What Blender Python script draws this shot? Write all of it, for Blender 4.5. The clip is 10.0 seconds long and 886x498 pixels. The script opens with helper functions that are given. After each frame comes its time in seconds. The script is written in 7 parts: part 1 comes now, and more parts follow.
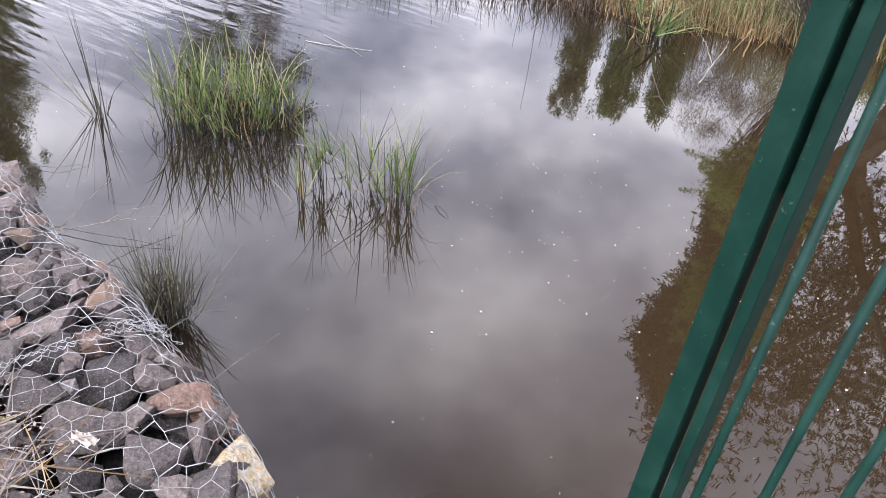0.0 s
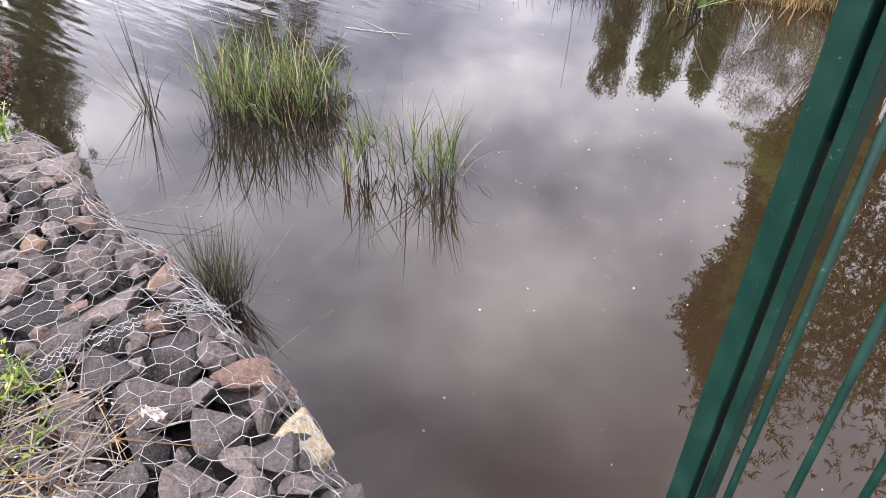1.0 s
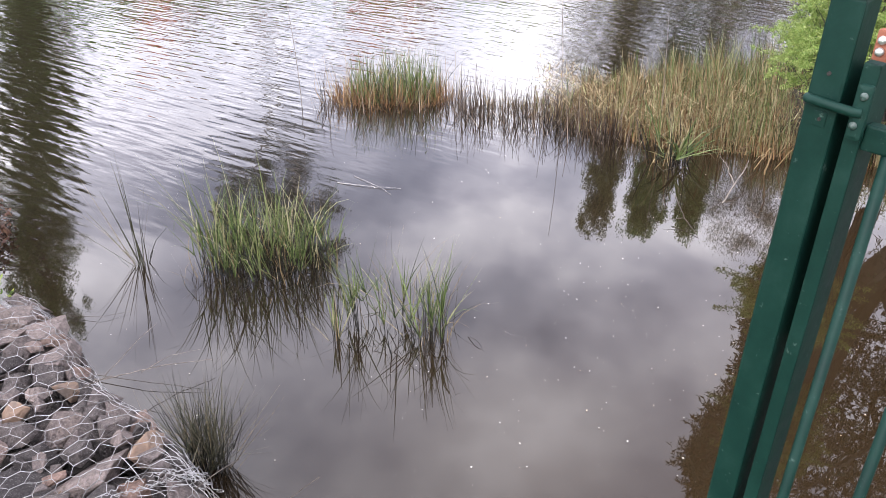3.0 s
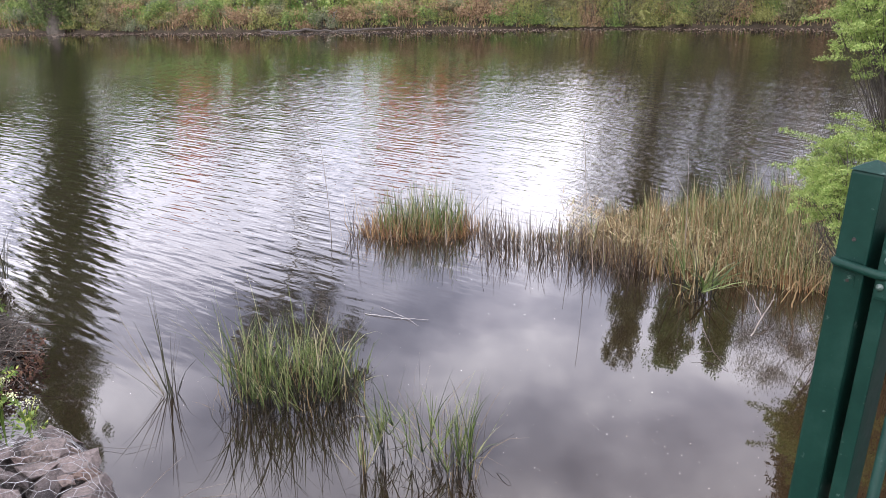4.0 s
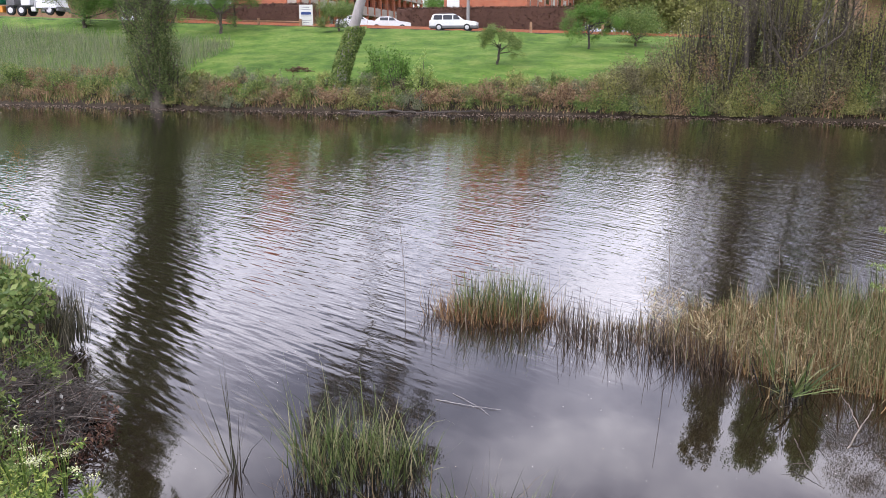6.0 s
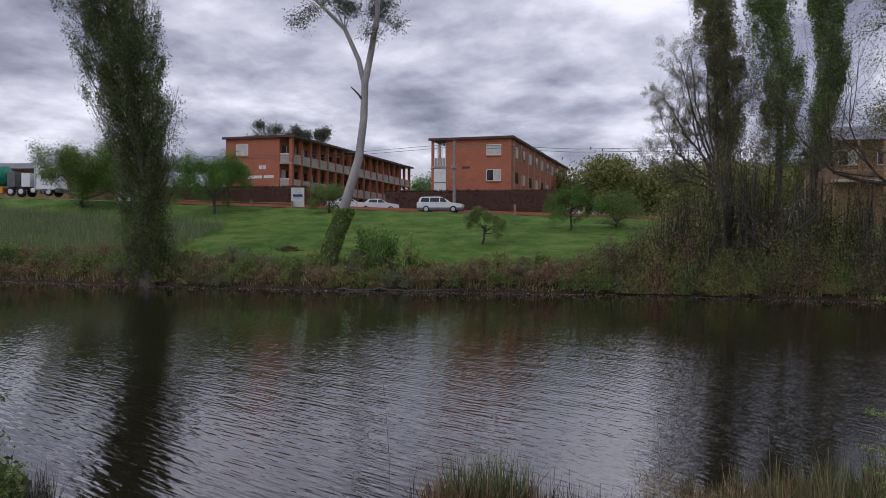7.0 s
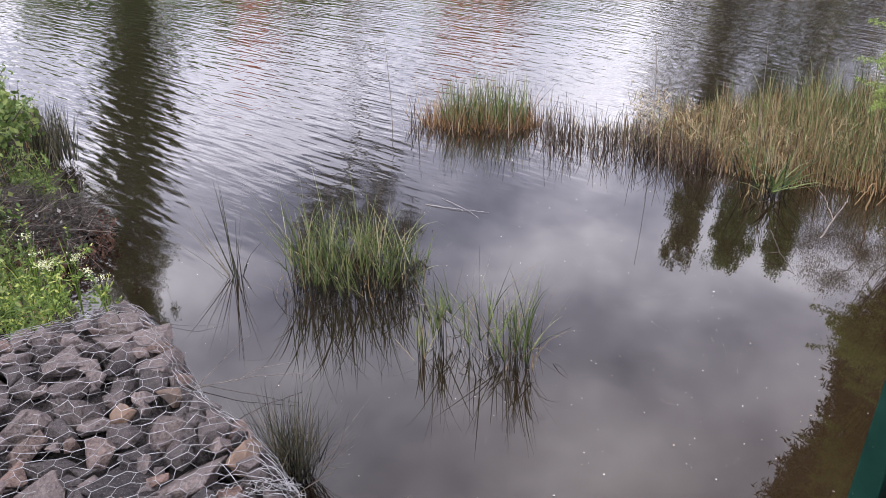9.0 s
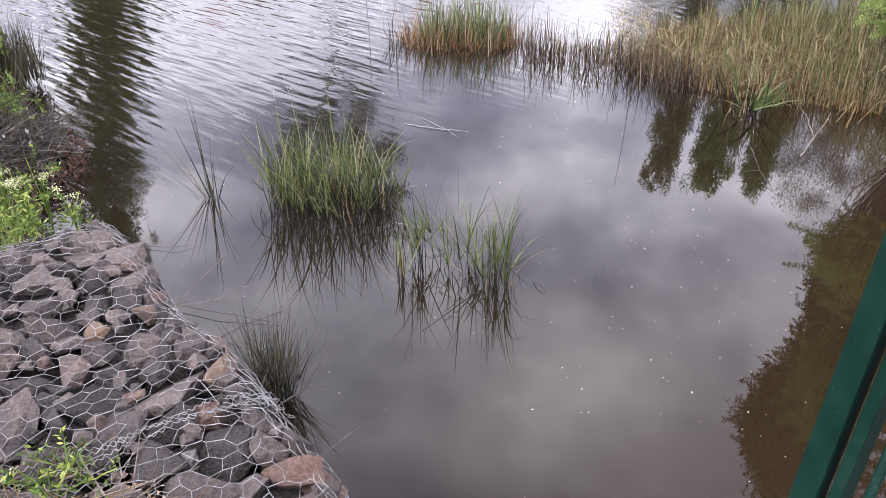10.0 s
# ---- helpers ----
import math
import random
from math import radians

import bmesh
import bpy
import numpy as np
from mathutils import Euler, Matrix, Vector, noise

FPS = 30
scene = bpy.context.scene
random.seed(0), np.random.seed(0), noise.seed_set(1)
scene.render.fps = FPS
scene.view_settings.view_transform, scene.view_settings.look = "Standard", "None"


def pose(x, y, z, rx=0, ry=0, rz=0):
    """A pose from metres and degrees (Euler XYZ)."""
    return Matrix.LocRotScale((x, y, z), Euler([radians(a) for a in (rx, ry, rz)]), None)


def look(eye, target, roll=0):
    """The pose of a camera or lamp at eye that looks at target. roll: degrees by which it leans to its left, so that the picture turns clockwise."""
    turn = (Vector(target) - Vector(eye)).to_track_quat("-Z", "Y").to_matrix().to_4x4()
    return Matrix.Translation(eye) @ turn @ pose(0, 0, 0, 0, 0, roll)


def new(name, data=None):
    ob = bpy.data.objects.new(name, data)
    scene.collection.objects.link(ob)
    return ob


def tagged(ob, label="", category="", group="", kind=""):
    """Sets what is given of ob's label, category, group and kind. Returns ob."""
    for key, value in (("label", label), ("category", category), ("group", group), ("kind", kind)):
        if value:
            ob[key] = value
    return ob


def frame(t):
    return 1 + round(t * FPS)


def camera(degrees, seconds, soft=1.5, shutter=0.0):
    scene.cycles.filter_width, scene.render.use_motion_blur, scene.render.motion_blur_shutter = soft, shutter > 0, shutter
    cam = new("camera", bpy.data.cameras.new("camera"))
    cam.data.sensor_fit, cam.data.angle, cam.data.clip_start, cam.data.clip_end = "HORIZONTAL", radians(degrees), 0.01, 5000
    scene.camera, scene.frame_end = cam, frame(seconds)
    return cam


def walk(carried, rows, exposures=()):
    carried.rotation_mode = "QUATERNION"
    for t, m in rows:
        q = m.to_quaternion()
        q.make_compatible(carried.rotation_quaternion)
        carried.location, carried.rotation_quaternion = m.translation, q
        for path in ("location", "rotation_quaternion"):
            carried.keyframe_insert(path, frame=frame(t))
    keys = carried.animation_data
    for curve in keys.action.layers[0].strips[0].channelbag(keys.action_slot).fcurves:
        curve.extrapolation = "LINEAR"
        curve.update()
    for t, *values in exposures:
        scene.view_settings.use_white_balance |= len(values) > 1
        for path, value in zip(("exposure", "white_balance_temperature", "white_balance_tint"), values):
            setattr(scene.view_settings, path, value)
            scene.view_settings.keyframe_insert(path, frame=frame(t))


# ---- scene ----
cam = camera(56.2, 10.0, 0.9)
PATH = [
    (0, (0.015, 0.017, 2.499), (0.06, 1.644, 1.336), 3.4),
    (0.5, (-0.009, -0.023, 2.514), (-0.037, 1.636, 1.397), 1.3),
    (1, (-0.001, -0.032, 2.501), (-0.057, 1.571, 1.306), -0.3),
    (1.5, (0.013, -0.025, 2.501), (-0.051, 1.563, 1.287), 0.1),
    (2, (0.03, -0.014, 2.512), (-0.025, 1.588, 1.315), -0.5),
    (2.5, (0.028, -0.007, 2.53), (-0.013, 1.678, 1.454), -0.6),
    (3, (0.025, -0.02, 2.557), (-0.019, 1.763, 1.653), -0.9),
    (3.2, (0.022, -0.023, 2.563), (-0.029, 1.781, 1.701), -1.0),
    (4.3, (-0.008, -0.077, 2.613), (-0.13, 1.842, 2.063), -1.3),
    (4.5, (-0.009, -0.081, 2.617), (-0.147, 1.843, 2.087), -1.3),
    (5, (-0.012, -0.087, 2.618), (-0.188, 1.841, 2.116), -1.0),
    (5.2, (-0.016, -0.075, 2.61), (-0.222, 1.85, 2.109), -0.9),
    (6.3, (-0.027, 0.078, 2.614), (-0.32, 2.031, 2.298), 0.3),
    (6.5, (-0.046, 0.066, 2.604), (-0.331, 2.042, 2.492), 0.3),
    (7, (-0.007, 0.005, 2.648), (-0.265, 1.989, 2.639), 0.2),
    (7.5, (-0.031, 0.0, 2.611), (-0.274, 1.98, 2.461), -0.0),
    (7.7, (-0.038, -0.003, 2.606), (-0.278, 1.962, 2.321), -0.4),
    (7.9, (-0.041, -0.014, 2.601), (-0.278, 1.925, 2.169), -0.6),
    (8, (-0.034, -0.029, 2.594), (-0.271, 1.891, 2.087), -0.7),
    (8.2, (-0.02, -0.017, 2.572), (-0.264, 1.886, 2.007), -0.8),
    (8.5, (-0.03, -0.019, 2.587), (-0.272, 1.851, 1.921), -1.0),
    (9, (-0.03, -0.044, 2.571), (-0.263, 1.751, 1.72), -1.3),
    (9.5, (-0.02, -0.034, 2.543), (-0.222, 1.717, 1.597), -0.9),
    (10, (-0.023, -0.019, 2.52), (-0.204, 1.697, 1.508), -1.0),
]
walk(cam, [(t, look(eye, target, roll)) for t, eye, target, roll in PATH], exposures=[
    (0.0, 2.35, 6550, 8), (1.0, 2.37, 6850, 9), (2.0, 2.36, 6850, 9), (3.2, 2.12, 6700, 9), (4.5, 1.96, 6650, 11), (5.2, 1.86, 6600, 11), (6.3, 1.22, 6500, 12), (6.7, 0.28, 6400, 12), (7.2, -0.18, 6250, 11),
    (7.5, 0.10, 6400, 12), (8.0, 0.92, 6500, 12), (8.5, 1.56, 6500, 11), (9.0, 1.70, 6600, 11), (10.0, 1.91, 6600, 11)])

# ---- sky and sun: broken overcast ----
world = bpy.data.worlds.new("overcast_sky")
scene.world = world
world.use_nodes = True
SUN_EL, SUN_AZ = 42.0, 215.0
CLOUD_DRIFT = (37.5534, 23.0027, 0.0)
SCUD_DRIFT = (25.2506, 13.8254, 0.0)
SUN_WAY = (math.cos(radians(SUN_EL)) * math.sin(radians(SUN_AZ)), math.cos(radians(SUN_EL)) * math.cos(radians(SUN_AZ)), math.sin(radians(SUN_EL)))
SUN_GLOW = 0.85


def build_world():
    nt = world.node_tree
    N, L = nt.nodes, nt.links
    sky = N.new("ShaderNodeTexSky")
    sky.sky_type, sky.sun_disc = "NISHITA", False
    sky.sun_elevation, sky.sun_rotation = radians(SUN_EL), radians(SUN_AZ)
    co = N.new("ShaderNodeTexCoord")
    sep = N.new("ShaderNodeSeparateXYZ")
    L.new(co.outputs["Generated"], sep.inputs[0])

    def math_node(op, a, b=None):
        n = N.new("ShaderNodeMath")
        n.operation = op
        for i, v in enumerate((a, b)):
            if v is None:
                continue
            if isinstance(v, (int, float)):
                n.inputs[i].default_value = v
            else:
                L.new(v, n.inputs[i])
        return n.outputs[0]

    up = math_node("ADD", math_node("ABSOLUTE", sep.outputs[2]), 0.24)
    flat = N.new("ShaderNodeCombineXYZ")
    L.new(math_node("DIVIDE", sep.outputs[0], up), flat.inputs[0])
    L.new(math_node("DIVIDE", sep.outputs[1], up), flat.inputs[1])
    place = N.new("ShaderNodeMapping")
    place.inputs["Location"].default_value = CLOUD_DRIFT
    place.inputs["Rotation"].default_value = (0, 0, radians(304.07))
    place.inputs["Scale"].default_value = (1.424, 1.424, 1.0)
    L.new(flat.outputs[0], place.inputs["Vector"])
    big = N.new("ShaderNodeTexNoise")
    big.inputs["Scale"].default_value, big.inputs["Detail"].default_value, big.inputs["Roughness"].default_value = 1.0, 9.0, 0.55
    big.inputs["Distortion"].default_value = 0.15
    L.new(place.outputs[0], big.inputs["Vector"])
    shift = N.new("ShaderNodeMapping")
    shift.inputs["Location"].default_value = SCUD_DRIFT
    shift.inputs["Rotation"].default_value = (0, 0, radians(177.47))
    shift.inputs["Scale"].default_value = (3.883, 3.883, 1.0)
    L.new(flat.outputs[0], shift.inputs["Vector"])
    scud = N.new("ShaderNodeTexNoise")
    scud.inputs["Scale"].default_value, scud.inputs["Detail"].default_value, scud.inputs["Roughness"].default_value = 1.0, 9.0, 0.55
    scud.inputs["Distortion"].default_value = 0.15
    L.new(shift.outputs[0], scud.inputs["Vector"])
    cover = math_node("ADD", big.outputs["Fac"], math_node("MULTIPLY", math_node("SUBTRACT", scud.outputs["Fac"], 0.5), 0.418))
    # cloud bases are bluish and dim, their tops nearly white
    ramp = N.new("ShaderNodeValToRGB")
    e = ramp.color_ramp.elements
    e[0].position, e[0].color = 0.34, (0.196, 0.200, 0.272, 1)
    e[1].position, e[1].color = 0.68, (1.150, 1.120, 1.240, 1)
    for p, c in ((0.42, (0.338, 0.338, 0.430)), (0.50, (0.532, 0.522, 0.628)), (0.58, (0.780, 0.760, 0.862))):
        e.new(p).color = (*c, 1)
    L.new(cover, ramp.inputs[0])
    dim = N.new("ShaderNodeVectorMath")
    dim.operation = "SCALE"
    dim.inputs["Scale"].default_value = 0.1
    L.new(sky.outputs[0], dim.inputs[0])
    mix = N.new("ShaderNodeMix")
    mix.data_type = "RGBA"
    mix.inputs[0].default_value = 0.88
    L.new(dim.outputs[0], mix.inputs[6])
    L.new(ramp.outputs[0], mix.inputs[7])
    # thin cloud glows round the hidden sun
    toward = N.new("ShaderNodeVectorMath")
    toward.operation = "DOT_PRODUCT"
    toward.inputs[1].default_value = SUN_WAY
    L.new(co.outputs["Generated"], toward.inputs[0])
    glow = math_node("MULTIPLY", math_node("POWER", math_node("MAXIMUM", toward.outputs["Value"], 0.0), 2.0), SUN_GLOW)
    lift = N.new("ShaderNodeVectorMath")
    lift.operation = "SCALE"
    L.new(mix.outputs[2], lift.inputs[0])
    L.new(math_node("ADD", glow, 1.0), lift.inputs["Scale"])
    bg = N["Background"]
    L.new(lift.outputs[0], bg.inputs[0])
    bg.inputs[1].default_value = 1.0


build_world()
sun = new("sun", bpy.data.lights.new("sun", "SUN"))
sun.data.energy, sun.data.angle, sun.data.color = 0.35, radians(18), (1.0, 0.96, 0.9)
sun.matrix_world = look((0, 0, 60), (-60 * math.sin(radians(SUN_AZ)) / math.tan(radians(SUN_EL)), -60 * math.cos(radians(SUN_AZ)) / math.tan(radians(SUN_EL)), 0))


# ---- materials ----
def shader(name, base, rough=0.8, spec=0.5, metal=0.0):
    m = bpy.data.materials.new(name)
    m.use_nodes = True
    b = m.node_tree.nodes["Principled BSDF"]
    b.inputs["Base Color"].default_value = (*base, 1)
    b.inputs["Roughness"].default_value = rough
    b.inputs["Specular IOR Level"].default_value = spec
    b.inputs["Metallic"].default_value = metal
    return m, m.node_tree.nodes, m.node_tree.links, b


def noise_node(N, L, scale, detail=4.0, rough=0.6, space="Object", stretch=None, turn=0.0):
    co = N.new("ShaderNodeTexCoord")
    tex = N.new("ShaderNodeTexNoise")
    tex.inputs["Scale"].default_value, tex.inputs["Detail"].default_value, tex.inputs["Roughness"].default_value = scale, detail, rough
    out = co.outputs[space] if space != "Position" else N.new("ShaderNodeNewGeometry").outputs["Position"]
    if stretch:
        mp = N.new("ShaderNodeMapping")
        mp.vector_type = "TEXTURE"
        mp.inputs["Scale"].default_value = tuple(1 / v for v in stretch)
        mp.inputs["Rotation"].default_value = (0, 0, turn)
        L.new(out, mp.inputs["Vector"])
        out = mp.outputs[0]
    L.new(out, tex.inputs["Vector"])
    return tex.outputs["Fac"]


def ramp_node(N, L, fac, stops):
    r = N.new("ShaderNodeValToRGB")
    e = r.color_ramp.elements
    e[0].position, e[0].color = stops[0][0], (*stops[0][1], 1)
    e[1].position, e[1].color = stops[-1][0], (*stops[-1][1], 1)
    for p, c in stops[1:-1]:
        e.new(p).color = (*c, 1)
    L.new(fac, r.inputs[0])
    return r.outputs[0]


def mix_node(N, L, fac, a, b, blend="MIX"):
    n = N.new("ShaderNodeMix")
    n.data_type, n.blend_type = "RGBA", blend
    for i, v in ((0, fac), (6, a), (7, b)):
        if isinstance(v, (int, float)):
            n.inputs[i].default_value = v
        elif isinstance(v, tuple):
            n.inputs[i].default_value = (*v, 1)
        else:
            L.new(v, n.inputs[i])
    return n.outputs[2]


def bump_node(N, L, height, b, strength=0.4, dist=0.01):
    n = N.new("ShaderNodeBump")
    n.inputs["Strength"].default_value, n.inputs["Distance"].default_value = strength, dist
    L.new(height, n.inputs["Height"])
    L.new(n.outputs[0], b.inputs["Normal"])


def leafy(name, stops, rough=0.55, translucent=0.25, island=True):
    """Leaves and blades: each island takes its own shade of the ramp; a little light passes through."""
    m, N, L, b = shader(name, stops[0][1], rough, 0.3)
    g = N.new("ShaderNodeNewGeometry")
    col = ramp_node(N, L, g.outputs["Random Per Island"], stops)
    n = noise_node(N, L, 9.0, 2.0, space="Position")
    col = mix_node(N, L, 0.35, col, ramp_node(N, L, n, [(0.3, (0.45, 0.45, 0.45)), (0.7, (1.0, 1.0, 1.0))]), "MULTIPLY")
    L.new(col, b.inputs["Base Color"])
    if translucent:
        tr = N.new("ShaderNodeBsdfTranslucent")
        L.new(col, tr.inputs[0])
        mx = N.new("ShaderNodeMixShader")
        mx.inputs[0].default_value = translucent
        L.new(b.outputs[0], mx.inputs[1])
        L.new(tr.outputs[0], mx.inputs[2])
        L.new(mx.outputs[0], N["Material Output"].inputs[0])
    return m


def mottled(name, stops, scale=6.0, rough=0.85, bump=0.5, dist=0.01, detail=6.0, space="Object", fine=60.0, spec=0.4, stretch=None):
    """Two scales of colour noise and a relief."""
    m, N, L, b = shader(name, stops[0][1], rough, spec)
    n1 = noise_node(N, L, scale, detail, 0.6, space, stretch)
    n2 = noise_node(N, L, fine, 3.0, 0.6, space, stretch)
    col = ramp_node(N, L, n1, stops)
    col = mix_node(N, L, 0.5, col, ramp_node(N, L, n2, [(0.3, (0.55, 0.55, 0.55)), (0.7, (1.15, 1.15, 1.15))]), "MULTIPLY")
    L.new(col, b.inputs["Base Color"])
    if bump:
        s = N.new("ShaderNodeMath")
        s.operation = "ADD"
        L.new(n1, s.inputs[0])
        L.new(n2, s.inputs[1])
        bump_node(N, L, s.outputs[0], b, bump, dist)
    return m


def make_water():
    m, N, L, b = shader("pond_water", (0.04, 0.03, 0.018), 0.0, 0.5)
    mud = noise_node(N, L, 0.5, 3.0, space="Position")
    deep = ramp_node(N, L, mud, [(0.3, (0.0112, 0.0077, 0.0047)), (0.7, (0.0160, 0.0110, 0.0066))])
    shoal = ramp_node(N, L, mud, [(0.3, (0.0185, 0.0112, 0.0052)), (0.7, (0.0270, 0.0168, 0.0080))])
    geo = N.new("ShaderNodeNewGeometry")
    sep = N.new("ShaderNodeSeparateXYZ")
    L.new(geo.outputs["Position"], sep.inputs[0])

    def calc(op, a, c):
        n = N.new("ShaderNodeMath")
        n.operation = op
        for i, v in ((0, a), (1, c)):
            if isinstance(v, (int, float)):
                n.inputs[i].default_value = v
            else:
                L.new(v, n.inputs[i])
        return n.outputs[0]

    # the bottom shows brown in the shallows by the near bank
    shallow = N.new("ShaderNodeMapRange")
    shallow.interpolation_type = "SMOOTHSTEP"
    for i, v in ((1, -2.7), (2, -0.2), (3, 0.0), (4, 1.0)):
        shallow.inputs[i].default_value = v
    L.new(calc("SUBTRACT", calc("MULTIPLY", sep.outputs[0], 0.8), calc("MULTIPLY", sep.outputs[1], 0.5)), shallow.inputs[0])
    murk_colour = mix_node(N, L, shallow.outputs[0], deep, shoal)
    # wind ripples on the open pond, still water in the sheltered cove
    patch = noise_node(N, L, 0.35, 2.0, space="Position")
    open_water = calc("ADD", calc("SUBTRACT", sep.outputs[1], calc("MULTIPLY", sep.outputs[0], 0.75)), calc("MULTIPLY", patch, 2.4))
    reach = N.new("ShaderNodeMapRange")
    reach.interpolation_type = "SMOOTHSTEP"
    for i, v in ((1, 6.9), (2, 12.6), (3, 0.015), (4, 1.0)):
        reach.inputs[i].default_value = v
    L.new(open_water, reach.inputs[0])
    # long fine crests that swing round from one side of the pond to the other
    swing = N.new("ShaderNodeMapRange")
    swing.interpolation_type = "SMOOTHSTEP"
    for i, v in ((1, -4.0), (2, 5.0), (3, 0.0), (4, 1.0)):
        swing.inputs[i].default_value = v
    L.new(sep.outputs[0], swing.inputs[0])
    w1 = noise_node(N, L, 1.0, 1.0, 0.4, "Position", (2.0, 10.0, 1.0), radians(-36))
    w1b = noise_node(N, L, 1.0, 1.0, 0.4, "Position", (2.0, 10.5, 1.0), radians(-56))
    w1 = calc("ADD", w1, calc("MULTIPLY", calc("SUBTRACT", w1b, w1), swing.outputs[0]))
    w2 = noise_node(N, L, 1.0, 2.0, 0.5, "Position", (4.5, 19.0, 1.0), radians(-36))
    w3 = noise_node(N, L, 1.0, 1.0, 0.5, "Position", (0.4, 1.5, 1.0), radians(-32))
    h = calc("ADD", calc("ADD", calc("MULTIPLY", w1, 0.0130), calc("MULTIPLY", w2, 0.0026)), calc("MULTIPLY", w3, 0.012))
    h = calc("MULTIPLY", h, reach.outputs[0])
    # the far side lies in the lee of its trees
    lee = N.new("ShaderNodeMapRange")
    for i, v in ((1, 17.0), (2, 35.0), (3, 1.0), (4, 0.24)):
        lee.inputs[i].default_value = v
    L.new(sep.outputs[1], lee.inputs[0])
    h = calc("MULTIPLY", h, lee.outputs[0])
    bmp = N.new("ShaderNodeBump")
    bmp.inputs["Strength"].default_value, bmp.inputs["Distance"].default_value = 1.0, 1.0
    L.new(h, bmp.inputs["Height"])
    murk = N.new("ShaderNodeBsdfDiffuse")
    L.new(murk_colour, murk.inputs[0])
    gloss = N.new("ShaderNodeBsdfGlossy")
    gloss.inputs["Roughness"].default_value = 0.0
    L.new(bmp.outputs[0], gloss.inputs["Normal"])
    lw = N.new("ShaderNodeLayerWeight")
    L.new(bmp.outputs[0], lw.inputs["Normal"])
    amount = calc("ADD", calc("MULTIPLY", calc("POWER", lw.outputs["Facing"], 2.85), 0.84), 0.039)
    both = N.new("ShaderNodeMixShader")
    L.new(amount, both.inputs[0])
    L.new(murk.outputs[0], both.inputs[1])
    L.new(gloss.outputs[0], both.inputs[2])
    L.new(both.outputs[0], N["Material Output"].inputs[0])
    N.remove(b)
    return m


def make_ground():
    m, N, L, b = shader("ground_soil_grass", (0.1, 0.2, 0.04), 0.95, 0.2)
    geo = N.new("ShaderNodeNewGeometry")
    sep = N.new("ShaderNodeSeparateXYZ")
    L.new(geo.outputs["Position"], sep.inputs[0])
    n1 = noise_node(N, L, 0.5, 8.0, 0.65, space="Position")
    n2 = noise_node(N, L, 3.0, 5.0, space="Position")
    grass = ramp_node(N, L, n1, [(0.36, (0.052, 0.108, 0.014)), (0.5, (0.088, 0.165, 0.022)), (0.62, (0.145, 0.205, 0.044))])
    grass = mix_node(N, L, 0.6, grass, ramp_node(N, L, n2, [(0.3, (0.55, 0.6, 0.5)), (0.7, (1.15, 1.15, 1.1))]), "MULTIPLY")
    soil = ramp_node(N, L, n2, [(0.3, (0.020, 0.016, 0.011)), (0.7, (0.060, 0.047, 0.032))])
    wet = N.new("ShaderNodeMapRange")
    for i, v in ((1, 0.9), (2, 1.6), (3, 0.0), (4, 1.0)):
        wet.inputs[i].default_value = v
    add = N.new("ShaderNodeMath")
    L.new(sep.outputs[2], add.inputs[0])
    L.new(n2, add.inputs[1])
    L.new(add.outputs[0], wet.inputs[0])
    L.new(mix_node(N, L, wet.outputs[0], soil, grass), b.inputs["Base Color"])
    bump_node(N, L, n2, b, 0.6, 0.06)
    return m


def make_brick():
    m, N, L, b = shader("red_brick", (0.42, 0.15, 0.09), 0.9, 0.3)
    co = N.new("ShaderNodeTexCoord")
    mp = N.new("ShaderNodeMapping")
    mp.inputs["Rotation"].default_value = (radians(90), 0, 0)
    L.new(co.outputs["Object"], mp.inputs[0])
    br = N.new("ShaderNodeTexBrick")
    br.inputs["Color1"].default_value = (0.46, 0.145, 0.075, 1)
    br.inputs["Color2"].default_value = (0.36, 0.105, 0.06, 1)
    br.inputs["Mortar"].default_value = (0.40, 0.22, 0.15, 1)
    br.inputs["Scale"].default_value = 1.0
    br.inputs["Brick Width"].default_value, br.inputs["Row Height"].default_value = 0.24, 0.086
    br.inputs["Mortar Size"].default_value = 0.008
    L.new(mp.outputs[0], br.inputs[0])
    n = noise_node(N, L, 0.5, 5.0)
    L.new(mix_node(N, L, 0.5, br.outputs[0], ramp_node(N, L, n, [(0.3, (0.7, 0.7, 0.7)), (0.7, (1.1, 1.08, 1.05))]), "MULTIPLY"), b.inputs["Base Color"])
    return m


